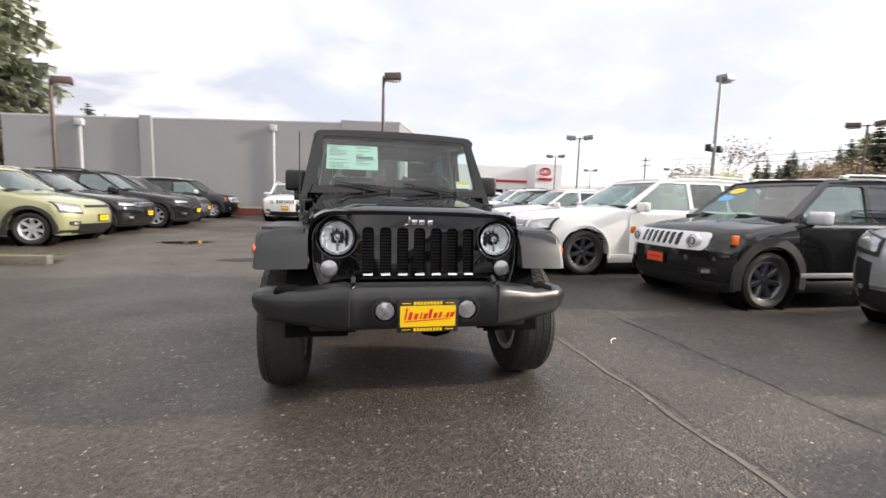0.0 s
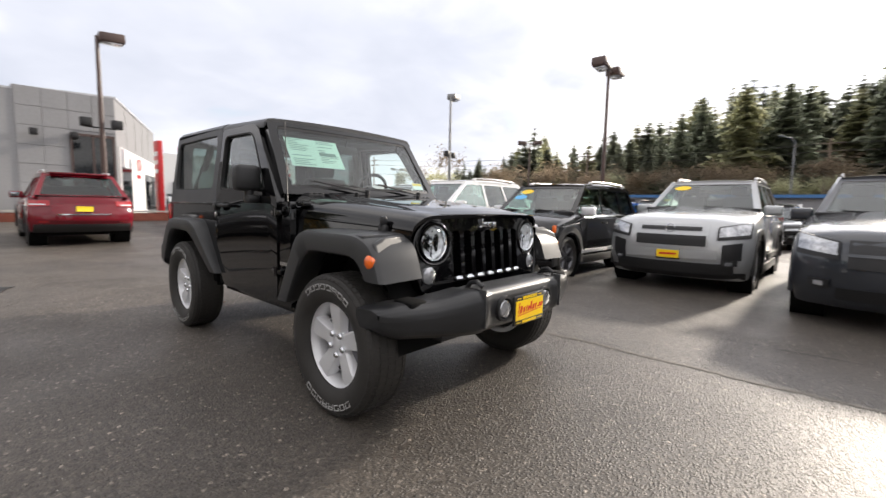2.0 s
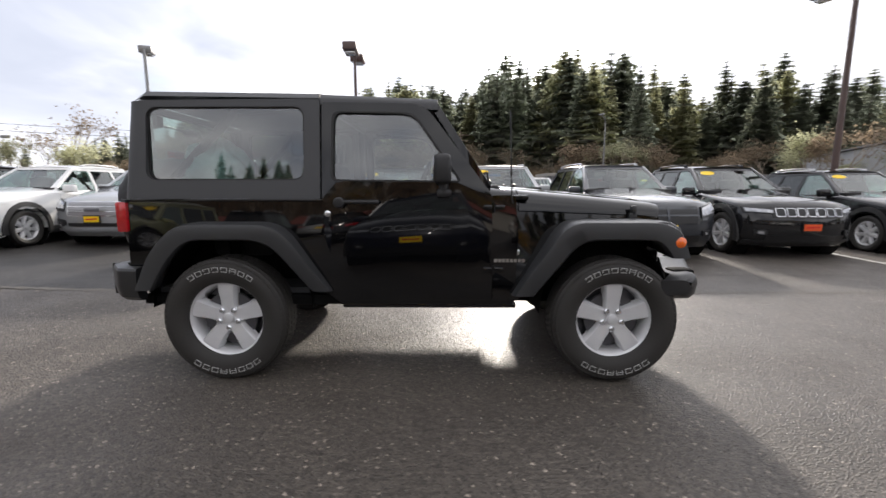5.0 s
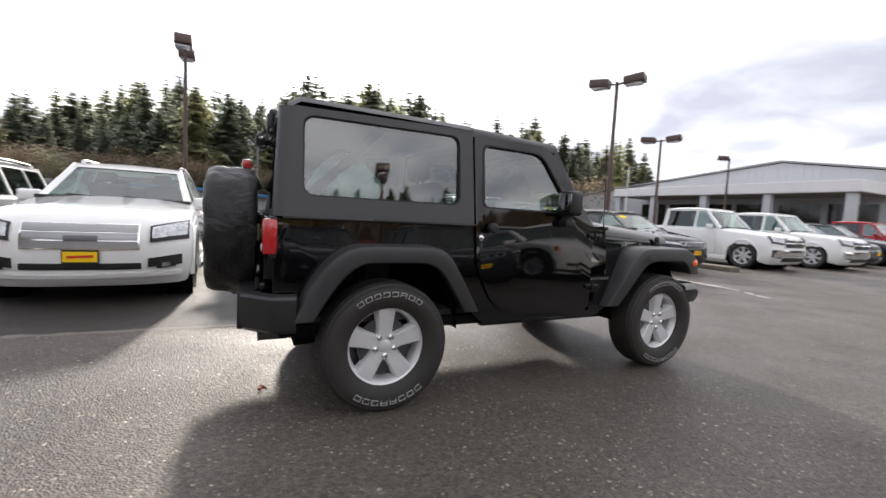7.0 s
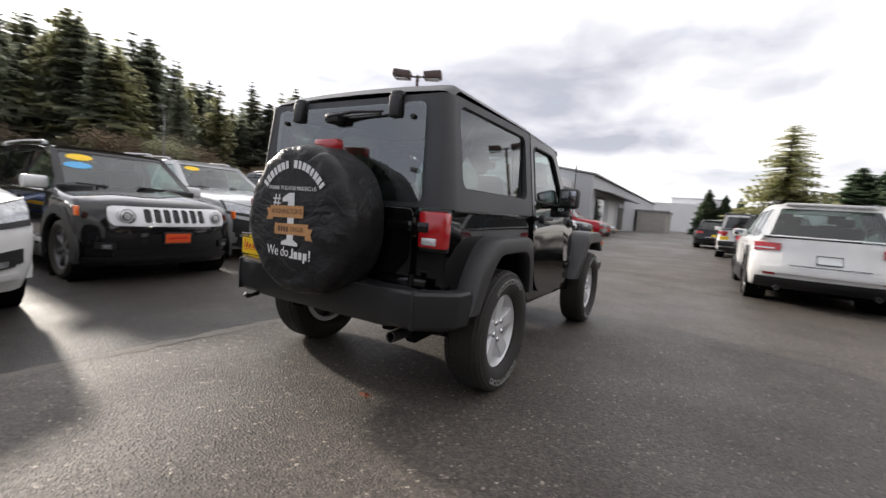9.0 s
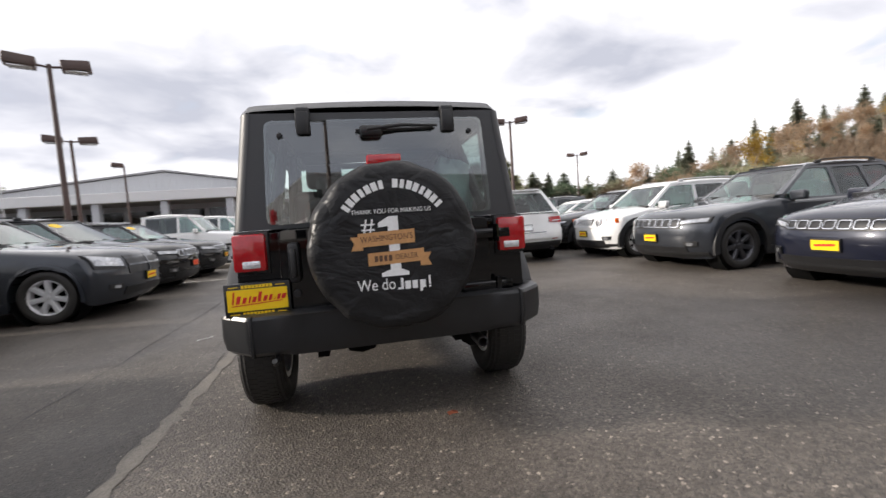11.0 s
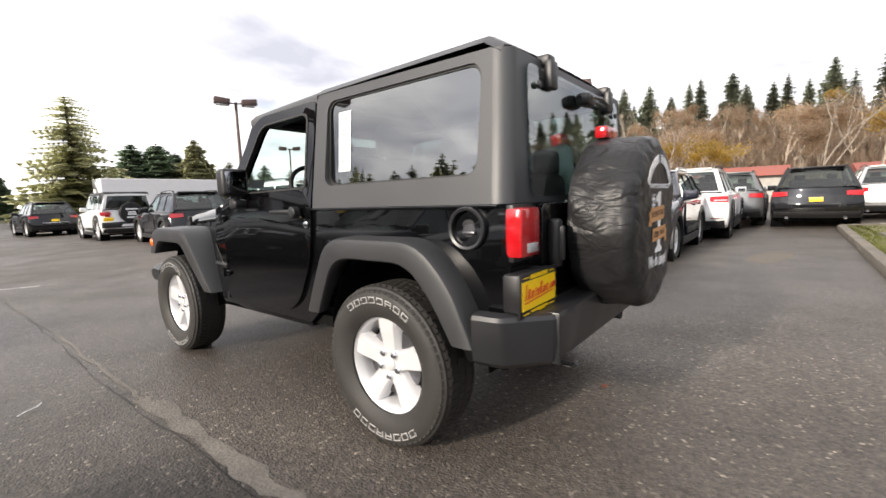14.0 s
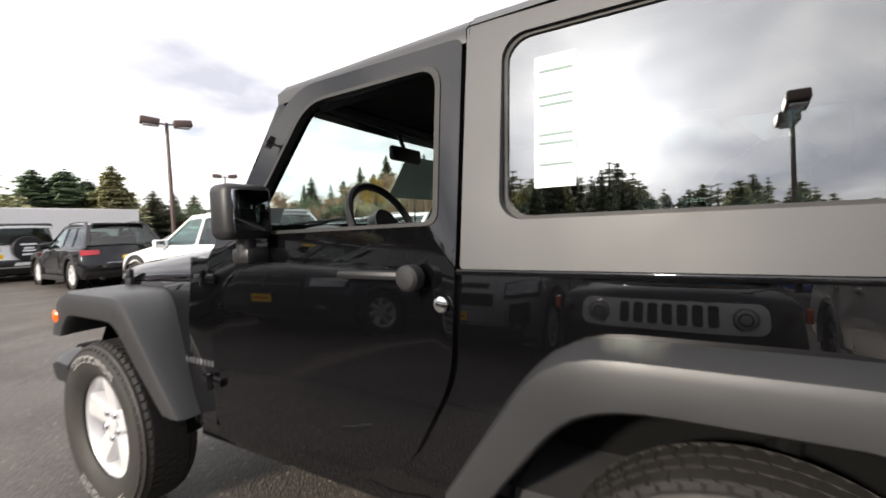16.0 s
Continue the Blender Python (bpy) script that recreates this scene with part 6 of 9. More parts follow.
    for x in (-0.38, 0.38):
        bm = bmesh.new()
        y = bl - 0.15
        rounded(bm, x - 0.24, x + 0.24, y, y + 0.16, 0.7, belt + 0.32, 0.05)
        rounded(bm, x - 0.13, x + 0.13, y + 0.04, y + 0.12, belt + 0.34, belt + 0.50, 0.03)
        add("seat", bm, CLOTH)
    if not pick:
        bm = bmesh.new()
        rounded(bm, -0.6, 0.6, cl - 0.15, cl, 0.7, belt + 0.28, 0.05)
        for x in (-0.35, 0.35):
            rounded(bm, x - 0.12, x + 0.12, cl - 0.1, cl - 0.02, belt + 0.28, belt + 0.42, 0.03)
        add("rear_seat", bm, CLOTH)
    # doors as shallow panels with handles
    doors = [(yC + 0.10, bl + 0.01), (bl + 0.02, min(cl + 0.03, wb / 2 - ra + 0.28))]
    for sgn in (1, -1):
        for k, (ya, yb) in enumerate(doors):
            bm = bmesh.new()
            yq = yb
            cutter = [(ya, sill + 0.08), (min(yq, wb / 2 - ra - 0.03), sill + 0.08), (yq, R + ra * 0.9), (yq, belt - 0.06), (ya, belt - 0.06)]
            plate(bm, rpoly(cutter, 0.04, 3), [], lambda y, z: (sgn * (hz_(z) - 0.006), y, z), (sgn * 0.014, 0, 0))
            d = add("door", bm, [PAINTS["black"]], tint=True)
            bm = bmesh.new()
            x = sgn * (hz_(belt - 0.13) - 0.002)
            rounded(bm, min(x, x + sgn * 0.038), max(x, x + sgn * 0.038), yq - 0.25, yq - 0.07, belt - 0.145, belt - 0.115, 0.010)
            add("door_handle", bm, [PAINTS["black"]], parent=d, tint=True)
            if s["clad"]:
                bm = bmesh.new()
                x = sgn * (hw + 0.004)
                rounded(bm, min(x, x + sgn * 0.016), max(x, x + sgn * 0.016), ya + 0.02, min(yq, wb / 2 - ra - 0.03), sill + 0.09, sill + (0.20 if kind != "boxy_suv" else 0.15), 0.007)
                add("door_cladding", bm, CLADDING if kind != "boxy_suv" else ALLOY, parent=d)
        bm = bmesh.new()
        rounded(bm, min(sgn * (hw - 0.10), sgn * (hw + 0.15)), max(sgn * (hw - 0.10), sgn * (hw + 0.15)), yC + 0.24, yC + 0.36, belt - 0.01, belt + 0.15, 0.035, 3)
        mi = add("mirror", bm, [PAINTS["black"]] if kind != "boxy_suv" else ALLOY, tint=kind != "boxy_suv")
        bm = bmesh.new()
        rounded(bm, min(sgn * (hw - 0.03), sgn * (hw + 0.13)), max(sgn * (hw - 0.03), sgn * (hw + 0.13)), yC + 0.355, yC + 0.364, belt + 0.015, belt + 0.125, 0.003)
        add("mirror_glass", bm, MIRROR, parent=mi)
        # sill
        bm = bmesh.new()
        x = sgn * (hw - 0.03)
        rounded(bm, min(x, x + sgn * 0.04), max(x, x + sgn * 0.04), -wb / 2 + ra, wb / 2 - ra, sill - 0.09, sill + 0.05, 0.012)
        add("sill_trim", bm, CLADDING if s["clad"] else [PAINTS["black"]], tint=not s["clad"])
        # arch lips
        for y in (-wb / 2, wb / 2):
            bm = bmesh.new()
            lip = 0.035 + s["clad"] * 0.45
            pr, n = [], 18
            for i in range(n + 1):
                a = radians(-12 + 204 * i / n)
                c, sn = math.cos(a), math.sin(a)
                pr.append([bm.verts.new((sgn * xx, y + rr * c, R + rr * sn)) for rr, xx in ((ra - 0.006, hw - 0.03), (ra - 0.006, hw + 0.020), (ra + lip, hw + 0.012), (ra + lip + 0.006, hw - 0.03))])
            for a, b in zip(pr, pr[1:]):
                for k in range(4):
                    bm.faces.new((a[k], a[(k + 1) % 4], b[(k + 1) % 4], b[k]))
            add("wheel_arch", bm, CLADDING if s["clad"] else [PAINTS["black"]], tint=not s["clad"])

    # --- nose: patches that follow the front
    def patch(x0, x1, zA0, zA1, zB0, zB1, off, thick=0.03, rear=False, n=8):
        """From x0 (heights zA0..zA1) to x1 (zB0..zB1), set proud of the skin by off."""
        bm = bmesh.new()
        g = ry if rear else fy
        sg = 1 if rear else -1
        def at(u, v, o):
            x = lerp(x0, x1, u)
            z = lerp(lerp(zA0, zB0, u), lerp(zA1, zB1, u), v)
            return (x, g(x, z) + sg * o, z)
        a = grid(bm, n, 4, lambda u, v: at(u, v, off))
        rim = [c[0] for c in a] + a[-1][1:] + [c[-1] for c in a[::-1]][1:] + a[0][::-1][1:-1]
        back = [bm.verts.new(v.co + Vector((0, -sg * thick, 0))) for v in rim]
        for i in range(len(rim)):
            j = (i + 1) % len(rim)
            bm.faces.new((rim[i], rim[j], back[j], back[i]))
        return bm

    gw = hw * 0.62
    gz0, gz1 = hood - 0.28, hood - 0.10
    gr = s["grille"]
    lz0, lz1 = hood - 0.25, hood - 0.12
    if gr == "slots":
        def pierced(outline, holes, off, thick):
            """A panel with real openings that follows the front's curve."""
            def dense(lp):
                o = []
                for a, b in zip(lp, lp[1:] + lp[:1]):
                    n = max(1, int(math.dist(a, b) / 0.05))
                    o += [(lerp(a[0], b[0], i / n), lerp(a[1], b[1], i / n)) for i in range(n)]
                return o
            bm = bmesh.new()
            plate(bm, dense(outline), holes, lambda x, z: (x, fy(x, z) - off, z), (0, thick, 0))
            return bm
        if s["lamp"] == "round":
            wide, z0, z1 = hw * 0.735, hood - 0.295, hood - 0.075
            slots = [rrect(x - 0.037, x + 0.037, z0 + 0.040, z1 - 0.022, 0.022, 3) for x in ((i - 3) * 0.103 for i in range(7))]
            eyes = [ring(sg * hw * 0.565, (z0 + z1) / 2, 0.088, 24) for sg in (1, -1)]
            add("grille_backing", patch(-wide * 0.94, wide * 0.94, z0 + 0.02, z1 - 0.012, z0 + 0.02, z1 - 0.012, 0.004), BLACK)
            add("grille", pierced(rrect(-wide, wide, z0, z1, 0.075, 6), slots + eyes, 0.026, 0.020), ALLOY, label="silver grille with seven upright slots")
        else:
            z0, z1 = (hood - 0.205, hood - 0.105) if kind == "crossover" else (hood - 0.245, hood - 0.105)
            wide = hw * 0.58
            pitch = wide * 2 / 7
            g = add("grille", patch(-wide - 0.02, wide + 0.02, z0 - 0.02, z1 + 0.015, z0 - 0.02, z1 + 0.015, 0.006), BLACK, label="dark grille with seven bright-edged slots")
            for i in range(7):
                x = (i - 3) * pitch
                w = pitch * 0.43
                inner = rrect(x - w + 0.009, x + w - 0.009, z0 + 0.009, z1 - 0.009, 0.014, 2)
                add("slot_ring", pierced(rrect(x - w, x + w, z0, z1, 0.022, 2), [inner], 0.022, 0.014), CHROME, parent=g)
        add("lower_intake", patch(-hw * 0.68, hw * 0.68, 0.27, 0.40, 0.27, 0.40, 0.006), BLACK)
    elif gr == "bars":
        g = add("grille", patch(-gw * 0.82, gw * 0.82, gz0 - 0.10, gz1, gz0 - 0.10, gz1, 0.012), CHROME, label="bright chrome bar grille")
        for i in range(3):
            z = gz0 - 0.088 + i * 0.090
            add("grille_bar", patch(-gw * 0.79, gw * 0.79, z, z + 0.078, z, z + 0.078, 0.020), SATIN, parent=g)
        add("grille_badge", patch(-0.14, 0.14, gz0 - 0.01, gz0 + 0.05, gz0 - 0.01, gz0 + 0.05, 0.034, n=2), DARK_ALLOY, parent=g, label="plain dark badge block")
        add("lower_intake", patch(-hw * 0.52, hw * 0.52, 0.40, 0.47, 0.40, 0.47, 0.006), BLACK)
        for sg in (1, -1):
            add("fog_vent", patch(sg * hw * 0.58, sg * hw * 0.90, 0.42, 0.52, 0.44, 0.56, 0.006, n=5), BLACK)
        add("bumper_lip", patch(-hw * 0.90, hw * 0.90, 0.30, 0.345, 0.31, 0.35, 0.030), [PAINTS["black"]], tint=True)
    elif gr == "cross":
        g = add("grille", patch(-gw * 0.86, gw * 0.86, gz0 - 0.10, gz1, gz0 - 0.10, gz1, 0.010), BLACK, label="dark crossbar grille")
        add("cross_bar", patch(-gw * 0.86, gw * 0.86, gz0 + 0.02, gz0 + 0.05, gz0 + 0.02, gz0 + 0.05, 0.020), CHROME if pick else [PAINTS["black"]], parent=g, tint=not pick)
        add("cross_post", patch(-0.02, 0.02, gz0 - 0.10, gz1, gz0 - 0.10, gz1, 0.022, n=1), CHROME if pick else [PAINTS["black"]], parent=g, tint=not pick)
        if pick:
            add("chrome_bumper", patch(-hw * 0.95, hw * 0.95, 0.44, 0.66, 0.46, 0.66, 0.05, 0.08), CHROME, label="wide chrome front bumper")
        add("lower_intake", patch(-hw * 0.60, hw * 0.60, 0.30, 0.42, 0.30, 0.42, 0.008), BLACK)
    elif gr == "trapeze":
        g = add("grille", patch(-gw * 0.80, gw * 0.80, gz0 - 0.14, gz1 + 0.01, gz0 - 0.14, gz1 + 0.01, 0.016), [PAINTS["black"]], tint=True)
        add("upper_gap", patch(-gw * 0.66, gw * 0.66, gz1 - 0.075, gz1 - 0.02, gz1 - 0.075, gz1 - 0.02, 0.026), BLACK, parent=g)
        add("lower_gap", patch(-gw * 0.76, gw * 0.76, gz0 - 0.11, gz0 + 0.04, gz0 - 0.11, gz0 + 0.04, 0.026), BLACK, parent=g)
        bm = bmesh.new()
        lathe(bm, [(0.060, -0.01), (0.066, 0.0), (0.060, 0.01), (0.052, 0.0)], 20, pose(0, fy(0, gz1 - 0.05) - 0.03, gz1 - 0.048, 0, 0, 90), closed=True)
        add("grille_badge", bm, CHROME, parent=g, label="plain bright ring badge")
        add("bumper_bar", patch(-hw * 0.62, hw * 0.62, 0.48, 0.62, 0.50, 0.62, 0.034), [PAINTS["black"]], tint=True)
        for sg in (1, -1):
            add("fog_recess", patch(sg * hw * 0.66, sg * hw * 0.88, 0.46, 0.70, 0.50, 0.74, 0.008, n=5), BLACK)
        add("lower_intake", patch(-hw * 0.80, hw * 0.80, 0.26, 0.44, 0.30, 0.44, 0.012), CLADDING)
    else:
        g = add("grille", patch(-gw * 0.8, gw * 0.8, gz1 - 0.06, gz1 - 0.01, gz1 - 0.06, gz1 - 0.01, 0.010), BLACK)
        add("lower_intake", patch(-hw * 0.66, hw * 0.66, 0.28, 0.44, 0.30, 0.42, 0.008), BLACK)
    for sg in (1, -1):
        if s["lamp"] == "round":
            xx = hw * 0.565
            bm = bmesh.new()
            lamp_z = hood - 0.185
            m = pose(sg * xx, fy(xx, lamp_z) - 0.026, lamp_z, 0, 0, 90)
            lathe(bm, [(0.092, 0.05), (0.090, -0.006), (0.080, -0.010), (0.078, 0.02)], 24, m)
            h = add("headlight", bm, ALLOY)
            bm = bmesh.new()
            lathe(bm, [(0.080, 0.0), (0.070, -0.012), (0.035, -0.020), (0.001, -0.022)], 24, m)
            add("headlight_lens", bm, WHITE_LENS, parent=h)
            bm = bmesh.new()
            lathe(bm, [(0.050, -0.012), (0.046, -0.026), (0.038, -0.026), (0.036, -0.012)], 20, m)
            add("lamp_ring", bm, BLACK, parent=h)
            bm = bmesh.new()
            rounded(bm, min(sg * (hw - 0.015), sg * (hw + 0.02)), max(sg * (hw - 0.015), sg * (hw + 0.02)), -wb / 2 - ra - 0.16, -wb / 2 - ra - 0.08, hood - 0.20, hood - 0.09, 0.010)
            add("side_marker", bm, AMBER)
        else:
            top = lz1 + 0.01
            if s["lamp"] == "slim":
                h = add("headlight", patch(sg * hw * 0.56, sg * hw * 0.965, lz0 + 0.05, top - 0.01, lz0 + 0.07, top + 0.02, 0.012, n=7), BLACK)
                add("headlight_lens", patch(sg * hw * 0.60, sg * hw * 0.94, lz0 + 0.065, top - 0.025, lz0 + 0.085, top + 0.005, 0.018, n=7), HEAD_LENS, parent=h)
            else:
                h = add("headlight", patch(sg * hw * 0.60, sg * hw * 0.965, lz0 - 0.05, top - 0.005, lz0 - 0.01, top + 0.07, 0.012, n=7), BLACK)
                add("headlight_lens", patch(sg * hw * 0.62, sg * hw * 0.95, lz0 - 0.005, top - 0.018, lz0 + 0.04, top + 0.058, 0.018, n=7), HEAD_LENS, parent=h)
        fg = add("fog_light", patch(sg * hw * 0.66, sg * hw * 0.84, 0.40, 0.49, 0.42, 0.49, 0.016, n=3), BLACK)
        add("fog_lens", patch(sg * hw * 0.71, sg * hw * 0.79, 0.42, 0.47, 0.425, 0.47, 0.022, n=3), HEAD_LENS, parent=fg)
    if s["clad"]:
        add("front_skirt", patch(-hw * 0.93, hw * 0.93, 0.20, 0.31, 0.22, 0.32, 0.012), CLADDING)
    pl = add("front_plate", patch(-0.155, 0.155, 0.47, 0.62, 0.47, 0.62, 0.034, n=2), BLACK)
    add("plate_card", patch(-0.145, 0.145, 0.49, 0.60, 0.49, 0.60, 0.040, n=2), YELLOW, parent=pl, label="yellow dealer card")
    add("card_mark", patch(-0.11, 0.11, 0.53, 0.555, 0.54, 0.565, 0.044, n=2), REDINK, parent=pl)
    # --- tail
    for sg in (1, -1):
        tz0, tz1 = belt - 0.185, belt - 0.05
        if pick:
            tz0, tz1 = belt - 0.35, belt - 0.06
        add("tail_light", patch(sg * hw * (0.62 if not pick else 0.86), sg * hw * 0.97, tz0 + 0.02, tz1, tz0, tz1, 0.016, rear=True, n=6), RED_LENS)
        add("reflector", patch(sg * hw * 0.66, sg * hw * 0.82, 0.50, 0.54, 0.50, 0.54, 0.012, rear=True, n=3), RED_LENS)
    for sg in (1, -1):
        if not pick:
            add("lamp_strip", patch(sg * hw * 0.70, sg * hw * 0.95, belt - 0.150, belt - 0.128, belt - 0.150, belt - 0.128, 0.022, rear=True, n=5), WHITE_LENS)
    if not pick:
        add("bumper_step", patch(-hw * 0.88, hw * 0.88, 0.52, 0.63, 0.54, 0.63, 0.045, 0.06, rear=True), [PAINTS["black"]], tint=True)
    tg = add("tailgate", patch(-hw * 0.60, hw * 0.60, 0.66, belt - 0.03, 0.66, belt - 0.03, 0.010, rear=True), [PAINTS["black"]], tint=True)
    add("tailgate_trim", patch(-hw * 0.50, hw * 0.50, 0.665, 0.685, 0.665, 0.685, 0.018, rear=True), CHROME, parent=tg)
    rp = add("rear_plate", patch(-0.155, 0.155, 0.72, 0.86, 0.72, 0.86, 0.018, rear=True, n=2), BLACK)
    add("plate_card", patch(-0.145, 0.145, 0.735, 0.845, 0.735, 0.845, 0.024, rear=True, n=2), YELLOW, parent=rp)
    add("rear_skirt", patch(-hw * 0.92, hw * 0.92, 0.28, 0.46, 0.28, 0.46, 0.012, rear=True), CLADDING)
    for sg in (1, -1):
        bm = bmesh.new()
        lathe(bm, [(0.04, 0), (0.04, 0.10), (0.034, 0.10), (0.034, 0.02)], 14, pose(sg * hw * 0.62, yR - 0.08, 0.30, 0, 0, 90))
        if kind in ("suv", "muscle_suv"):
            add("exhaust_tip", bm, DARK_ALLOY)
        else:
            bm.free()
    if not pick and kind not in ("hatchback", "sedan", "spare_wheel_car"):
        for sg in (1, -1):
            bm = bmesh.new()
            x = sg * (wT - 0.045)
            pts = [(x, rF + 0.20, H - 0.03), (x, rF + 0.34, H + 0.012), (x, lerp(rF, rR, 0.5), H + 0.030), (x, rR - 0.24, H + 0.012), (x, rR - 0.10, H - 0.03)]
            tube(bm, pts, 0.013, 6)
            for yy in (rF + 0.28, rR - 0.18):
                rounded(bm, x - 0.018, x + 0.018, yy - 0.06, yy + 0.06, H - 0.04, H + 0.010, 0.008)
            add("roof_rail", bm, ALLOY if kind != "suv" else BLACK)
        bm = bmesh.new()
        rounded(bm, -wT + 0.10, wT - 0.10, rR - 0.04, rR + 0.16, zT - 0.01, zT + 0.03, 0.012)
        add("roof_spoiler", bm, [PAINTS["black"]], tint=True)
    if pick:
        bm = bmesh.new()
        for sg in (1, -1):
            box(bm, min(sg * (hw - 0.10), sg * (hw - 0.02)), max(sg * (hw - 0.10), sg * (hw - 0.02)), rR + 0.25, yR - 0.12, belt - 0.1, belt + 0.035)
        add("bed_rail", bm, [PAINTS["black"]], tint=True)
    # wheels
    bt_, br_ = bmesh.new(), bmesh.new()
    car_wheel(bt_, br_, R)
    tm, rm = mesh_of(bt_, "tyre"), mesh_of(br_, "rim")
    tm.materials.append(RUBBER)
    rm.materials.append(ALLOY)
    bd = bmesh.new()
    lathe(bd, [(R * 0.60, -0.03), (R * 0.60, -0.05), (0.02, -0.05)], 20)
    dm = mesh_of(bd, "brake_disc")
    dm.materials.append(DARK)
    for sg in (1, -1):
        for y in (-wb / 2, wb / 2):
            w = len(rows)
            rows.append(dict(name="wheel", mesh=None, parent=None, place=pose(sg * (hw - 0.125), y, R, 0, 0, 0 if sg > 0 else 180), tint=False, label="", mats=[]))
            for nm, me in (("tyre", tm), ("rim", rm), ("brake_disc", dm)):
                rows.append(dict(name=nm, mesh=me, parent=w, place=None, tint=False, label="", mats=[]))
    # window sticker places
    def sticker(u, v):
        return wsp(u, v, -0.002)
    for name, mat, cu, cv in (("sticker_top", STICKER_Y, 0.20, 0.77), ("sticker_low", STICKER_B, 0.17, 0.55)):
        bm = bmesh.new()
        n = 18
        vs = [bm.verts.new(sticker(cu + 0.10 * math.cos(2 * math.pi * i / n), cv + 0.085 * math.sin(2 * math.pi * i / n))) for i in range(n)]
        c = bm.verts.new(sticker(cu, cv))
        for i in range(n):
            bm.faces.new((c, vs[i], vs[(i + 1) % n]))
        add(name, bm, mat)
    return rows


# small parts that far cars do without
FAR_SKIP = ("brake_disc", "mirror_glass", "seat", "lamp_strip", "reflector", "slot_ring", "door_handle")


def park(kind, colour, x, y, heading, label, stickers=0, plate="yellow", name="parked_car", rims=None, skip=()):
    """Places one car: heading 0 faces -y, 90 faces +x, -90 faces -x, 180 faces +y."""
    if kind not in CAR_MESH:
        CAR_MESH[kind] = car_model(kind, SPECS[kind])
    gz = ground_z(x, y)
    root = thing(name, label, "car", "parked cars", at=pose(x, y, gz, 0, 0, heading))
    if math.hypot(x, y) > 13:
        skip = FAR_SKIP
    obs = []
    for r in CAR_MESH[kind]:
        if r["name"] == "sticker_top" and stickers < 1 or r["name"] == "sticker_low" and stickers < 2 or r["name"] in skip:
            obs.append(None)
            continue
        ob = new(r["name"].replace("_top", "").replace("_low", ""), r["mesh"])
        ob.parent = root if r["parent"] is None or obs[r["parent"]] is None else obs[r["parent"]]
        if r["place"] is not None:
            ob.matrix_basis = r["place"]
        swap = PAINTS[colour] if r["tint"] else (ORANGE_PLATE if plate == "orange" and r["name"] == "plate_card" else (rims if rims and r["name"] == "rim" else None))
        if r["name"] == "plate_card" and plate == "white":
            swap = PAPER_WHITE
        if swap:
            ob.material_slots[0].link = "OBJECT"
            ob.material_slots[0].material = swap
        if r["label"]:
            ob["label"] = r["label"]
        obs.append(ob)
    return root


def black_top(root):
    """A boxy black hardtop with dark panes and a covered spare wheel for the white off-road car."""
    bm = bmesh.new()
    rounded(bm, -0.76, 0.76, 0.02, 2.16, 1.17, 1.875, 0.07, 3)
    top = part("hardtop", bm, BLACK, root, "black hardtop")
    for sg in (1, -1):
        for y0, y1 in ((0.12, 0.86), (0.98, 2.02)):
            bm = bmesh.new()
            rounded(bm, min(sg * 0.755, sg * 0.768), max(sg * 0.755, sg * 0.768), y0, y1, 1.26, 1.74, 0.006)
            part("window", bm, CAR_GLASS, top)
    bm = bmesh.new()
    rounded(bm, -0.60, 0.60, 2.155, 2.170, 1.24, 1.76, 0.006)
    part("rear_window", bm, CAR_GLASS, top)
    bm = bmesh.new()
    lathe(bm, [(0.34, 0.0), (0.395, 0.03), (0.40, 0.20), (0.375, 0.24), (0.001, 0.25)], 28, pose(-0.05, 2.20, 1.06, 0, 0, 90))
    cover = part("spare_wheel_cover", bm, VINYL, root, "black spare wheel cover with pale print")
    bm = bmesh.new()
    for z, w in ((1.20, 0.40), (1.08, 0.24), (1.00, 0.30), (0.88, 0.36)):
        box(bm, -0.05 - w / 2, -0.05 + w / 2, 2.45, 2.453, z - 0.028, z + 0.028)
    part("print", bm, WHITE_INK, cover)
    bm = bmesh.new()
    rounded(bm, -0.90, 0.90, 2.18, 2.36, 0.50, 0.72, 0.03)
    part("rear_bumper", bm, PLASTIC, root, "dark plastic rear bumper")
    for sg in (1, -1):
        bm = bmesh.new()
        rounded(bm, sg * 0.70 - 0.08, sg * 0.70 + 0.08, 2.19, 2.25, 0.92, 1.12, 0.015)
        part("tail_light", bm, RED_LENS, root)
    bm = bmesh.new()
    rounded(bm, 0.52, 0.84, 2.25, 2.262, 0.76, 0.90, 0.004)
    part("plate_card", bm, YELLOW, root, "yellow dealer card")


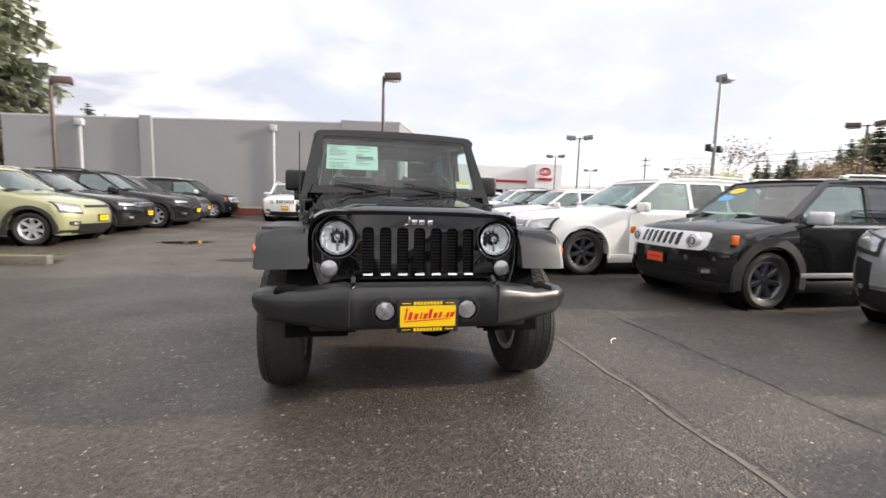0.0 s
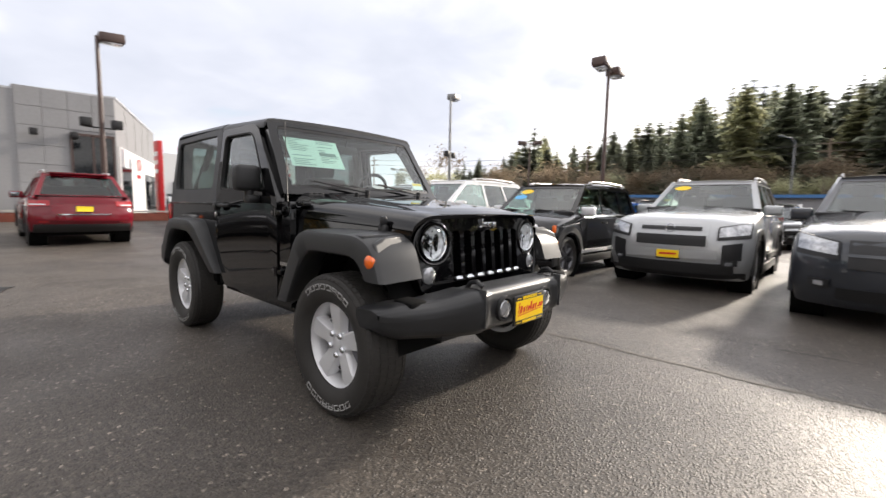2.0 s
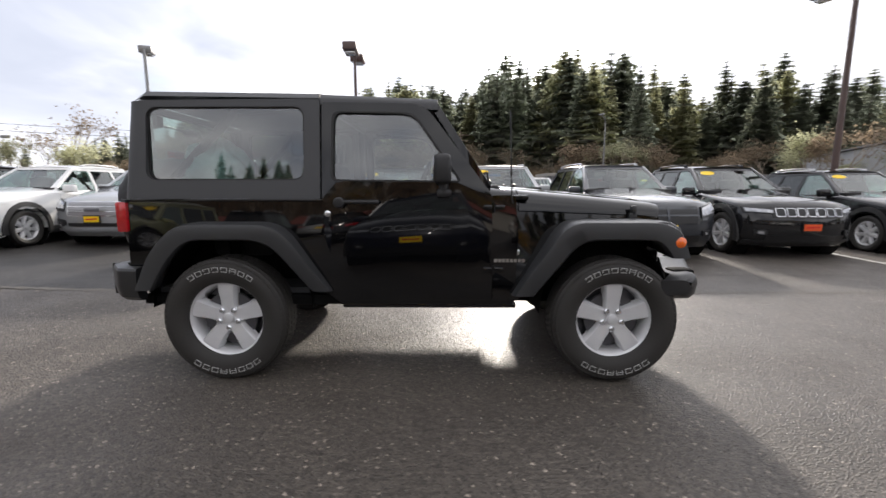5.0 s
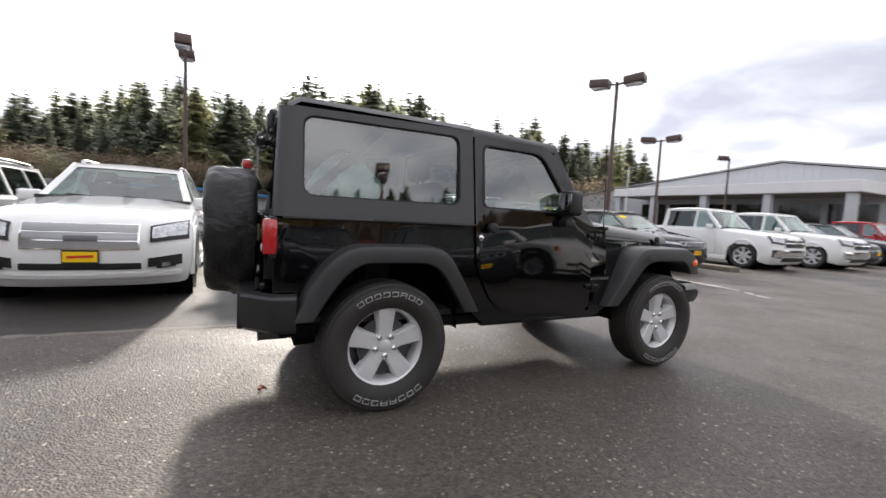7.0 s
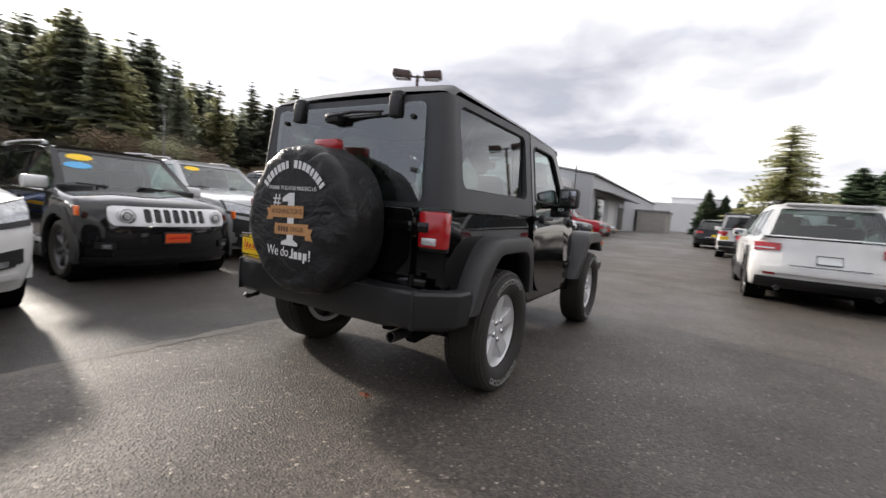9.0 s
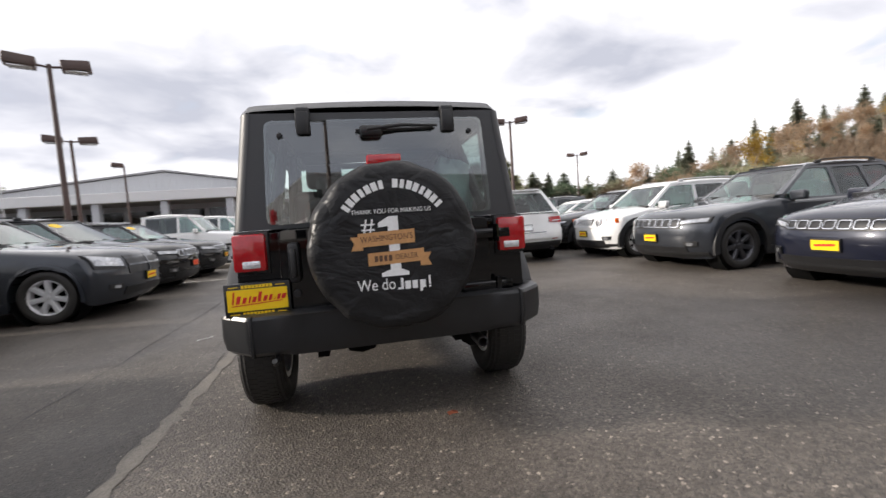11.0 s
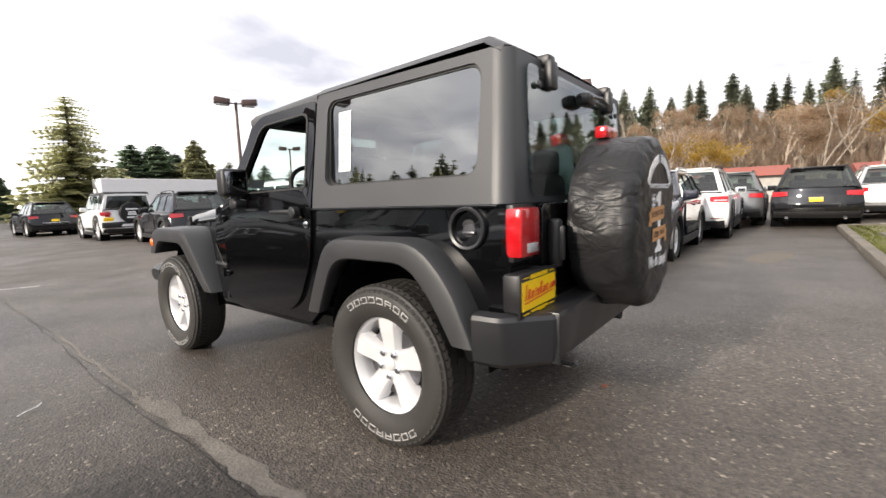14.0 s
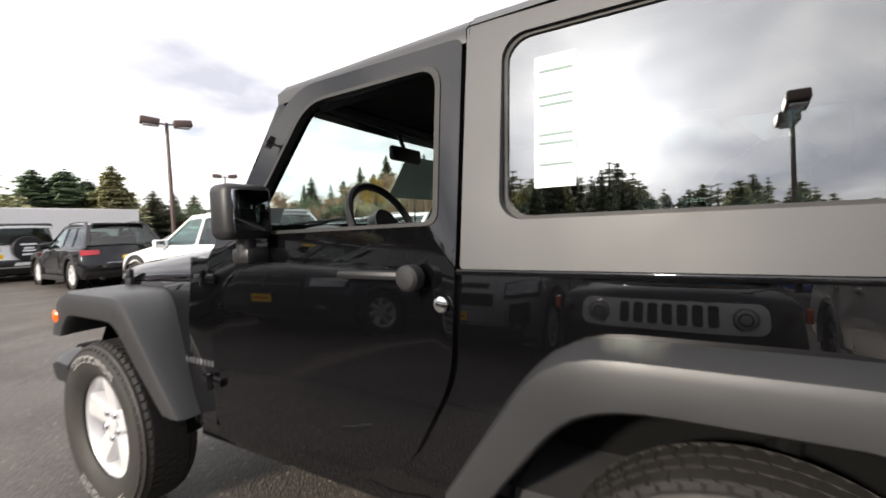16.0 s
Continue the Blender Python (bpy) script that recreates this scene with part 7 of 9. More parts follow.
def build_cars():
    N = -90
    park("large_suv", "white", 4.96, 3.45, N, "white large SUV with chrome bar grille, parked nose out", rims=DARK_ALLOY)
    park("boxy_suv", "black", 5.72, 0.93, N, "black boxy compact SUV with silver slot grille", 2, "orange", rims=DARK_ALLOY)
    park("off_road_suv", "silver", 6.92, -1.42, N, "silver off-road SUV with yellow windscreen sticker", 1)
    park("muscle_suv", "charcoal", 6.08, -3.80, N, "dark blue-grey large SUV with crossbar grille")
    park("suv", "black", 6.10, -6.25, N, "black SUV with chrome slot grille and sticker", 1, "orange")
    park("crossover", "black", 6.05, -9.0, N, "black compact crossover at the row's end", 1)
    park("pickup", "white", 6.45, -13.55, N, "white crew-cab pickup with chrome bumper", 0)
    park("pickup", "white", 6.15, -17.2, N, "white crew-cab pickup in the building row", 0)
    park("crossover", "grey", 6.2, -20.4, N, "grey crossover before the canopy building")
    park("suv", "charcoal", 6.2, -23.2, N, "charcoal SUV before the canopy building")
    park("pickup", "red", 6.4, -26.2, N, "red pickup before the canopy building")
    park("suv", "red", 6.2, -29.4, N, "red SUV before the canopy building")
    park("sedan", "silver", 6.2, -32.0, N, "silver sedan at the far row end")
    park("minivan", "silver", 7.10, 6.55, N, "silver minivan parked nose out")
    park("crossover", "white", 5.95, 8.75, N, "white compact crossover parked nose out", plate="white")
    park("crossover", "black", 6.1, 11.35, N, "black compact crossover parked nose out")
    park("suv", "white", 6.4, 14.0, N, "white SUV parked nose out")
    park("sedan", "black", 6.4, 16.7, N, "black sedan parked nose out")
    park("suv", "charcoal", 7.4, 28.5, 172, "charcoal SUV behind the brick planter")
    park("suv", "white", 10.2, 27.4, 150, "white SUV behind the brick planter")
    # second row behind
    row = [("sedan", "white", -12.4), ("suv", "grey", -9.6), ("crossover", "red", -6.9), ("suv", "white", -4.2), ("sedan", "black", -1.5), ("minivan", "white", 1.3), ("sedan", "blue", 4.0), ("suv", "silver", 6.8), ("sedan", "white", 9.5), ("crossover", "grey", 12.2)]
    for k, c, y in row:
        park(k, c, 16.6, y, N, f"{c} {'sedan' if k == 'sedan' else 'SUV'} in the second sales row", 1 if c in ("white", "grey") else 0)
    row = [("suv", "white", -10.8), ("sedan", "silver", -7.6), ("minivan", "blue", -4.6), ("crossover", "white", -1.2), ("sedan", "red", 2.0), ("suv", "black", 5.2), ("sedan", "white", 8.4), ("suv", "blue", 11.6)]
    for k, c, y in row:
        park(k, c, 25.5, y, N, f"{c} {'sedan' if k == 'sedan' else 'SUV'} in the third sales row", 0)
    # row across the aisle
    park("crossover", "navy", -7.20, 0.38, 90, "dark navy compact crossover with slot grille")
    park("suv", "charcoal", -7.30, -2.45, 90, "charcoal SUV with bright mirrors, beside the navy crossover", rims=DARK_ALLOY)
    park("boxy_suv", "white", -7.2, -5.0, 90, "white boxy SUV in the aisle row")
    park("crossover", "black", -7.4, -7.6, 90, "black crossover in the aisle row")
    park("sedan", "white", -7.6, -10.2, 90, "white sedan in the aisle row")
    park("suv", "grey", -7.4, -12.9, 90, "grey SUV in the aisle row")
    park("crossover", "charcoal", -7.4, -15.6, 90, "charcoal crossover in the aisle row")
    # waiting in the aisle, tails to the lot
    park("suv", "white", -3.60, -7.30, 0, "white SUV with red tail lights standing in the aisle", plate="white")
    park("suv", "black", -3.88, -13.9, -4, "black SUV with red tail lights and bright rims in the aisle")
    black_top(park("spare_wheel_car", "white", -3.45, -19.7, -2, "white off-road car with black top and covered spare wheel"))
    park("suv", "black", -2.45, -28.0, 2, "black SUV with yellow plate far down the aisle")
    park("sedan", "grey", -6.4, -33.0, 0, "grey sedan far down the aisle")
    park("suv", "charcoal", -9.2, -30.0, 0, "charcoal SUV far down the aisle")
    # west aisle
    park("suv", "white", -11.6, 0.75, -90, "white SUV standing behind the navy crossover")
    park("suv", "grey", -16.0, 1.25, -90, "dark grey SUV in the west aisle")
    park("suv", "black", -15.5, 3.35, -90, "black SUV with red tail lights in the west aisle")
    park("suv", "silver", -18.6, 5.3, -90, "silver SUV beyond the grass island")
    park("off_road_suv", "black", -16.9, 7.7, -90, "black off-road SUV beyond the grass island")
    park("sedan", "white", -14.5, -3.0, 90, "white sedan behind the aisle row")
    park("suv", "red", -14.5, -6.0, 90, "red SUV behind the aisle row")
    # north row
    park("hatchback", "lime", -7.85, 6.75, 90, "olive green hatchback with yellow windscreen sticker", 1)
    park("crossover", "black", -8.0, 9.15, 90, "black crossover beside the green hatchback")
    park("suv", "black", -7.7, 11.5, 90, "black SUV in the row before the grey wall")
    park("crossover", "grey", -7.9, 13.8, 90, "dark grey crossover in the row before the grey wall")
    park("boxy_suv", "black", -7.6, 17.2, 90, "black boxy SUV side-on before the grey wall")
    park("boxy_suv", "white", -3.05, 16.6, 0, "white boxy SUV before the grey wall", 0)
    park("crossover", "maroon", -0.50, 11.2, 180, "dark red SUV with yellow plate standing in the lane")


build_cars()


# ---------------------------------------------------------------- buildings
WALL_GREY = surface("grey_painted_wall", (0.27, 0.27, 0.278), 0.8, vary=0.10, scale=0.5, grain=14, bump=0.3, depth=0.004)
WALL_LIGHT = surface("pale_grey_metal_wall", (0.46, 0.47, 0.49), 0.55, vary=0.06, scale=0.3, grain=6, bump=0.1, depth=0.004)
WALL_WHITE = surface("white_painted_wall", (0.74, 0.74, 0.74), 0.7, vary=0.05, scale=0.4, grain=9)
CONCRETE = surface("pale_concrete", (0.36, 0.34, 0.31), 0.85, vary=0.22, scale=2.5, grain=30, bump=0.4, depth=0.004)
BRICK = surface("red_brick", (0.20, 0.055, 0.035), 0.85, vary=0.2, scale=5, grain=40, bump=0.4, island=0.2)
ROOF_RED = surface("rust_red_roof", (0.30, 0.075, 0.05), 0.8, vary=0.2, scale=1.0, grain=12, bump=0.3)
RED_SIGN = surface("red_sign", (0.48, 0.012, 0.016), 0.4, vary=0.05)
POLE_BROWN = surface("brown_painted_steel", (0.075, 0.045, 0.038), 0.45, vary=0.15, scale=3, grain=50)
POLE_GREY = surface("grey_steel", (0.25, 0.25, 0.25), 0.45, 0.5, vary=0.1)
LINE = surface("worn_white_paint", (0.50, 0.49, 0.46), 0.7, vary=0.5, scale=9, grain=60, bump=0.2)
SEAM = surface("pale_crack_filler", (0.135, 0.122, 0.105), 0.75, vary=0.4, scale=7, grain=70, bump=0.7, depth=0.008)
SEAM_DARK = surface("dark_crack", (0.010, 0.010, 0.010), 0.6, vary=0.3)
WOOD = surface("weathered_wood", (0.16, 0.12, 0.09), 0.85, vary=0.3, scale=3, grain=30, bump=0.5)
AWNING = surface("brown_metal_awning", (0.08, 0.06, 0.055), 0.6)
DARK_GLASS = surface("dark_shop_glass", (0.012, 0.014, 0.016), 0.06, vary=0.1, bump=0.0)
PUDDLE = surface("standing_water", (0.012, 0.012, 0.012), 0.02, vary=0.1, bump=0.0, spec=0.5)
SOIL = surface("dead_grass", (0.13, 0.125, 0.05), 0.95, vary=0.45, scale=4, grain=60, bump=0.8, depth=0.02)
LEAF_RED = surface("fallen_leaf", (0.20, 0.05, 0.02), 0.7, vary=0.3)


def blk(parent, name, mat, x0, x1, y0, y1, z0, z1, label="", bevel=0.0):
    bm = bmesh.new()
    box(bm, x0, x1, y0, y1, z0, z1)
    return part(name, bm, mat, parent, label, bevel)


def north_building():
    """Long grey flat-roofed building; its front stands at y = 20."""
    b = thing("grey_building", "long flat-roofed grey dealership building", "building")
    y = 20.0

    def wall(name, x0, x1, za, zb, yy=y, th=0.4, mat=WALL_GREY):
        bm = bmesh.new()
        prism(bm, [(x0, yy, -0.3), (x1, yy, -0.3), (x1, yy, zb), (x0, yy, za)], (0, th, 0))
        return part(name, bm, mat, b)
    wall("wall", -16.2, -10.2, 4.60, 4.80)
    wall("wall", -10.2, -0.95, 4.82, 5.20)
    blk(b, "pilaster", WALL_GREY, -10.45, -9.95, y - 0.22, y, -0.2, 4.95)
    # stone-panelled front at the corner: courses of panels with joints
    wall("wall", -0.95, 2.15, 5.30, 5.42)
    for r in range(7):
        for c in range(4):
            x0, z0 = -0.93 + c * 0.77, 0.25 + r * 0.735
            if c > 1 and r < 5:
                continue
            bm = bmesh.new()
            rounded(bm, x0, x0 + 0.755, y - 0.035, y - 0.001, z0, z0 + 0.72, 0.008, 1)
            part("panel", bm, WALL_GREY, b)
    blk(b, "doorway", DARK_GLASS, 0.70, 2.02, y - 0.03, y - 0.005, 0.3, 3.70, "dark glazed entrance")
    for x in (0.64, 1.33, 2.02):
        blk(b, "door_frame", POLE_BROWN, x, x + 0.06, y - 0.08, y - 0.02, 0.3, 3.76)
    blk(b, "door_frame", POLE_BROWN, 0.64, 2.08, y - 0.08, y - 0.02, 3.70, 3.80)
    # side wall running away at an angle: grey above, a white glazed front below
    turn = Matrix.Translation((2.15, y, 0)) @ Matrix.Rotation(math.atan2(10.5, 3.95), 4, "Z")

    def side(name, mat, u0, u1, v0, v1, z0, z1, label=""):
        bm = bmesh.new()
        box(bm, u0, u1, v0, v1, z0, z1, turn)
        return part(name, bm, mat, b, label)
    side("side_wall", WALL_GREY, 0.0, 11.2, 0.0, 0.35, -0.3, 5.42)
    side("side_coping", WALL_LIGHT, 0.0, 11.25, -0.04, 0.4, 5.42, 5.50)
    for u in (2.2, 4.4, 6.6, 8.8):
        side("panel_joint", SEAM_DARK, u, u + 0.03, -0.006, -0.001, 3.6, 5.40)
    side("white_front", WALL_WHITE, 0.35, 11.0, -0.06, -0.008, 0.3, 3.45, "white rendered shopfront")
    for u0, u1 in ((0.6, 2.6), (6.6, 8.2), (8.6, 10.4)):
        side("shop_window", DARK_GLASS, u0, u1, -0.085, -0.062, 0.6, 2.6)
    bm = bmesh.new()
    lathe(bm, [(0.42, 0.0), (0.46, 0.03), (0.42, 0.06), (0.32, 0.03)], 24, turn @ pose(4.6, -0.10, 2.95, 0, 0, -90) @ Matrix.Diagonal((1, 1, 0.7, 1)), closed=True)
    for i in range(5):
        box(bm, 4.1 + i * 0.22, 4.27 + i * 0.22, -0.10, -0.062, 2.25, 2.43, turn)
    part("emblem", bm, RED_SIGN, b, "plain red ring emblem and blocks")
    bm = bmesh.new()
    prism(bm, [(-16.2, y + 0.02, 4.45), (1.9, y + 0.02, 5.0), (5.7, y + 10.5, 5.0), (5.7, y + 30, 5.0), (-16.2, y + 30, 4.45)], (0, 0, -0.2))
    part("roof", bm, WALL_GREY, b)
    for x0, x1, za, zb in ((-16.25, -10.2, 4.60, 4.80), (-10.2, -0.95, 4.82, 5.20), (-0.98, 2.2, 5.30, 5.42)):
        bm = bmesh.new()
        prism(bm, [(x0, y - 0.012, za), (x1, y - 0.012, zb), (x1, y - 0.012, zb + 0.07), (x0, y - 0.012, za + 0.07)], (0, 0.45, 0))
        part("coping", bm, WALL_LIGHT, b, "pale metal coping")
    for x in (-4.35, -13.0):
        bm = bmesh.new()
        tube(bm, [(x, y - 0.12, 0.2), (x, y - 0.12, 4.4 + (x + 13) * 0.03)], 0.07, 10)
        rounded(bm, x - 0.16, x + 0.16, y - 0.26, y, 4.3 + (x + 13) * 0.03, 4.62 + (x + 13) * 0.03, 0.02)
        part("downpipe", bm, WALL_LIGHT, b, "pale downpipe with hopper")
    for x in (-0.45, 0.75):
        bm = bmesh.new()
        rounded(bm, x - 0.12, x + 0.12, y - 0.42, y - 0.12, 3.55, 3.80, 0.03)
        tube(bm, [(x, y - 0.1, 3.6), (x, y - 0.3, 3.6)], 0.03, 6)
        part("flood_light", bm, BLACK, b, "small black flood light")
    # brick planter at the wall's foot
    pl = thing("brick_planter", "low red brick planter wall", "planter")
    blk(pl, "core", BRICK, -15.5, 6.0, 19.1, 19.45, 0.0, 0.52)
    me = None
    for r in range(3):
        for i in range(92):
            x = -15.5 + i * 0.234 + (0.117 if r % 2 else 0)
            if x + 0.22 > 6.0:
                continue
            if me is None:
                bm = bmesh.new()
                rounded(bm, 0, 0.222, -0.012, 0.03, 0, 0.15, 0.005, 1)
                me = mesh_of(bm, "brick")
                me.materials.append(BRICK)
            ob = new("brick", me)
            ob.parent, ob.location = pl, (x, 19.095, 0.24 + r * 0.165 - 0.14)
    blk(pl, "cap", CONCRETE, -15.55, 6.05, 19.05, 19.5, 0.60, 0.67)
    # red pylon signs by the corner
    for x, yy in ((3.85, 20.6), (5.25, 22.0)):
        s = thing("red_sign", "tall red sign panel with white marks", "sign")
        bm = bmesh.new()
        rounded(bm, x - 0.10, x + 0.10, yy - 0.35, yy + 0.35, 0.2, 3.9, 0.03)
        part("panel", bm, RED_SIGN, s)
        bm = bmesh.new()
        for z in (3.3, 2.9, 2.5):
            rounded(bm, x - 0.115, x + 0.115, yy - 0.24, yy + 0.24, z - 0.10, z + 0.10, 0.01)
        part("marks", bm, WALL_WHITE, s)


def red_pylon_showroom():
    """Pale showroom beyond the corner, with a red sign tower."""
    b = thing("white_showroom", "low white showroom with red trim and sign tower", "building")
    blk(b, "wall", WALL_WHITE, 8, 28, 52, 70, -0.3, 6.3)
    blk(b, "trim_band", RED_SIGN, 17.5, 28.05, 51.9, 52.0, 4.2, 4.5)
    blk(b, "tower", WALL_WHITE, 23.2, 27.0, 49.2, 53, -0.3, 6.6)
    blk(b, "entrance", DARK_GLASS, 27.1, 30.0, 51.5, 52.0, 0.3, 3.5)
    blk(b, "wing", WALL_WHITE, 28, 46, 54, 66, -0.3, 4.2)
    blk(b, "wing_band", RED_SIGN, 28, 46.05, 53.9, 54.0, 3.4, 3.7)
    for i in range(4):
        blk(b, "shop_window", DARK_GLASS, 13 + i * 2.4, 15 + i * 2.4, 51.93, 51.98, 0.5, 3.2)
    bm = bmesh.new()
    lathe(bm, [(0.75, 0), (0.80, 0.06), (0.75, 0.12), (0.60, 0.06)], 28, pose(24.6, 49.1, 5.6, 0, 0, 90) @ Matrix.Diagonal((1, 1, 0.68, 1)), closed=True)
    lathe(bm, [(0.34, 0), (0.40, 0.06), (0.34, 0.12), (0.24, 0.06)], 20, pose(24.6, 49.1, 5.65, 0, 0, 90), closed=True)
    for i in range(6):
        box(bm, 23.6 + i * 0.34, 23.85 + i * 0.34, 49.05, 49.18, 4.45, 4.8)
    part("emblem", bm, RED_SIGN, b, "plain red ring emblem and blocks")


def south_building():
    """Gabled pale metal hall with a canopy, across the lot's end."""
    b = thing("canopy_building", "pale grey gabled hall with flat front canopy", "building")
    y = -40.0
    bm = bmesh.new()
    prism(bm, [(7.8, y, -0.3), (7.8, y, 5.6), (17, y, 7.1), (46, y, 4.2), (46, y, -0.3)], (0, -0.4, 0))
    part("front_wall", bm, WALL_LIGHT, b)
    bm = bmesh.new()
    prism(bm, [(7.8, y - 0.402, -0.3), (7.8, y - 0.402, 5.58), (7.8, y - 60, 5.58), (7.8, y - 60, -0.3)], (0.4, 0, 0))
    part("side_wall", bm, WALL_LIGHT, b)
    bm = bmesh.new()
    for a, c in (((7.5, 5.62), (17, 7.18)), ((17, 7.18), (46.3, 4.25))):
        prism(bm, [(a[0], y + 0.25, a[1]), (c[0], y + 0.25, c[1]), (c[0], y + 0.25, c[1] + 0.14), (a[0], y + 0.25, a[1] + 0.14)], (0, -61, 0))
    part("roof", bm, WALL_GREY, b, "grey sheet roof")
    blk(b, "canopy", WALL_WHITE, 9.8, 30, -40, -34.8, 4.15, 4.95, "flat white canopy", 0.03)
    blk(b, "canopy_soffit", CONCRETE, 9.9, 29.9, -39.9, -34.9, 4.10, 4.145)
    for x in (10.4, 15.4, 20.4, 25.4, 29.6):
        bm = bmesh.new()
        rounded(bm, x - 0.28, x + 0.28, -35.6, -35.0, -0.1, 4.15, 0.04)
        part("column", bm, WALL_LIGHT, b, "square canopy column")
    for i in range(6):
        blk(b, "shop_window", DARK_GLASS, 10.5 + i * 3.4, 13.5 + i * 3.4, -39.995, -39.95, 0.4, 3.6)
        blk(b, "window_frame", WALL_LIGHT, 10.35 + i * 3.4, 10.5 + i * 3.4, -40, -39.9, 0.2, 3.7)
    for k in range(3):
        blk(b, "roller_door", WALL_WHITE if k == 1 else DARK_GLASS, 7.72, 7.795, -46 - k * 7, -42 - k * 7, 0.2, 3.6)
    bm = bmesh.new()
    prism(bm, [(7.8, -41, 4.35), (5.9, -41, 3.95), (5.9, -41, 3.85), (7.8, -41, 4.2)], (0, -20, 0))
    part("awning", bm, AWNING, b, "brown sloping awning")
    # standing seams of the metal front wall
    me = None
    for i in range(48):
        x = 8.2 + i * 0.6
        top = along([(7.8, 5.6), (17, 7.1), (46, 4.2)], x)
        bm = bmesh.new()
        box(bm, x, x + 0.04, y, y + 0.03, 5.0 if x > 9.8 else 0.1, top - 0.02)
        part("seam", bm, WALL_LIGHT, b)
    s = thing("grey_shed", "low grey block shed beside the hall", "shed")
    blk(s, "wall", CONCRETE, 3.2, 7.4, -84, -72, -0.2, 3.3)
    blk(s, "roof", WALL_GREY, 3.0, 7.6, -84.2, -71.8, 3.3, 3.5)
    w = thing("white_warehouse", "large plain white warehouse far off", "warehouse")
    blk(w, "wall", WALL_WHITE, -7, 6, -150, -126, -0.5, 8.6)
    blk(w, "wing", WALL_WHITE, -1.5, 11, -126, -118, -0.5, 7.0)
    blk(w, "roof_edge", WALL_LIGHT, -7.2, 6.2, -150, -125.8, 8.6, 8.9)
    w = thing("white_trailer", "long white box trailer beyond the aisle", "trailer")
    blk(w, "box", WALL_WHITE, -19, -9, -47, -44.4, 1.0, 4.0, bevel=0.05)
    blk(w, "skirt", DARK, -18.5, -9.5, -46.8, -44.6, 0.4, 1.0)
    # low roofs to the west under the hillside
    for x, y0, wd, h in ((-44, -4.5, 14, 2.55), (-60, -16, 18, 3.0), (-47, 12, 9, 2.5), (-46, 28, 12, 2.6)):
        r = thing("red_roofed_house", "low house with a rust red roof under the hillside", "house")
        blk(r, "wall", CONCRETE, x - 4, x + 4, y0 - wd / 2, y0 + wd / 2, -0.3, h - 0.42)
        bm = bmesh.new()
        prism(bm, [(x + 4.5, y0 - wd / 2 - 0.5, h - 0.45), (x, y0 - wd / 2 - 0.5, h + 0.45), (x - 4.5, y0 - wd / 2 - 0.5, h - 0.45)], (0, wd + 1, 0))
        part("roof", bm, ROOF_RED, r, "rust red roof")
    # sheds and stalls past the sales rows
    for x, y0, wd, mat in ((40, 3, 16, BLUE_TARP), (42, 20, 14, WALL_GREY), (38, -16, 12, CONCRETE), (44, -32, 14, WALL_GREY)):
        r = thing("low_shed", "low shed at the lot's far edge", "shed")
        blk(r, "wall", WALL_GREY, x, x + 5, y0 - wd / 2, y0 + wd / 2, -0.3, 2.3)
        blk(r, "roof", mat, x - 0.4, x + 5.4, y0 - wd / 2 - 0.4, y0 + wd / 2 + 0.4, 2.3, 2.55)


BLUE_TARP = surface("blue_roof", (0.05, 0.16, 0.36), 0.6, vary=0.15)
north_building()
red_pylon_showroom()
south_building()


# ---------------------------------------------------------------- light poles
def light_pole(x, y, h, heads, turn, mat=POLE_BROWN, floods=False, r=0.075):
    gz = ground_z(x, y)
    p = thing("lot_light", "tall brown lot light with box lamp heads" if heads == 2 else "tall lot light with one box lamp head", "street lamp", "lot lights", at=pose(x, y, gz, 0, 0, turn))
    h -= gz
    bm = bmesh.new()
    tube(bm, [(0, 0, 0.4), (0, 0, h - 0.1)], r * 1.25, 10, r * 0.8)
    part("pole", bm, mat, p)
    bm = bmesh.new()
    lathe(bm, [(0.30, 0), (0.30, 0.55), (0.24, 0.62), (0.001, 0.62)], 18, pose(0, 0, 0, 0, -90, 0))
    part("footing", bm, CONCRETE, p, "concrete footing")
    for k in range(heads):
        s = 1 if k == 0 else -1
        off = 0.62 if heads == 2 else 0.38
        bm = bmesh.new()
        tube(bm, [(0, 0, h - 0.18), (s * off, 0, h - 0.10)], 0.035, 6)
        part("arm", bm, mat, p)
        bm = bmesh.new()
        rounded(bm, s * off - 0.36, s * off + 0.36, -0.25, 0.25, h - 0.24, h + 0.06, 0.05, 2, Matrix.Translation((s * off, 0, h)) @ Matrix.Rotation(radians(-s * 6), 4, "Y") @ Matrix.Translation((-s * off, 0, -h)))
        hd = part("lamp_head", bm, mat, p, "box lamp head")
        bm = bmesh.new()
        rounded(bm, s * off - 0.27, s * off + 0.27, -0.18, 0.18, h - 0.275, h - 0.235, 0.01)
        part("diffuser", bm, WHITE_LENS, hd)
    if floods:
        for s in (1, -1):
            bm = bmesh.new()
            rounded(bm, s * 0.42 - 0.16, s * 0.42 + 0.16, -0.14, 0.14, h * 0.52, h * 0.52 + 0.3, 0.04)
            tube(bm, [(0, 0, h * 0.52), (s * 0.42, 0, h * 0.52)], 0.025, 6)
            part("flood_light", bm, BLACK, p, "small black flood light")
    return p


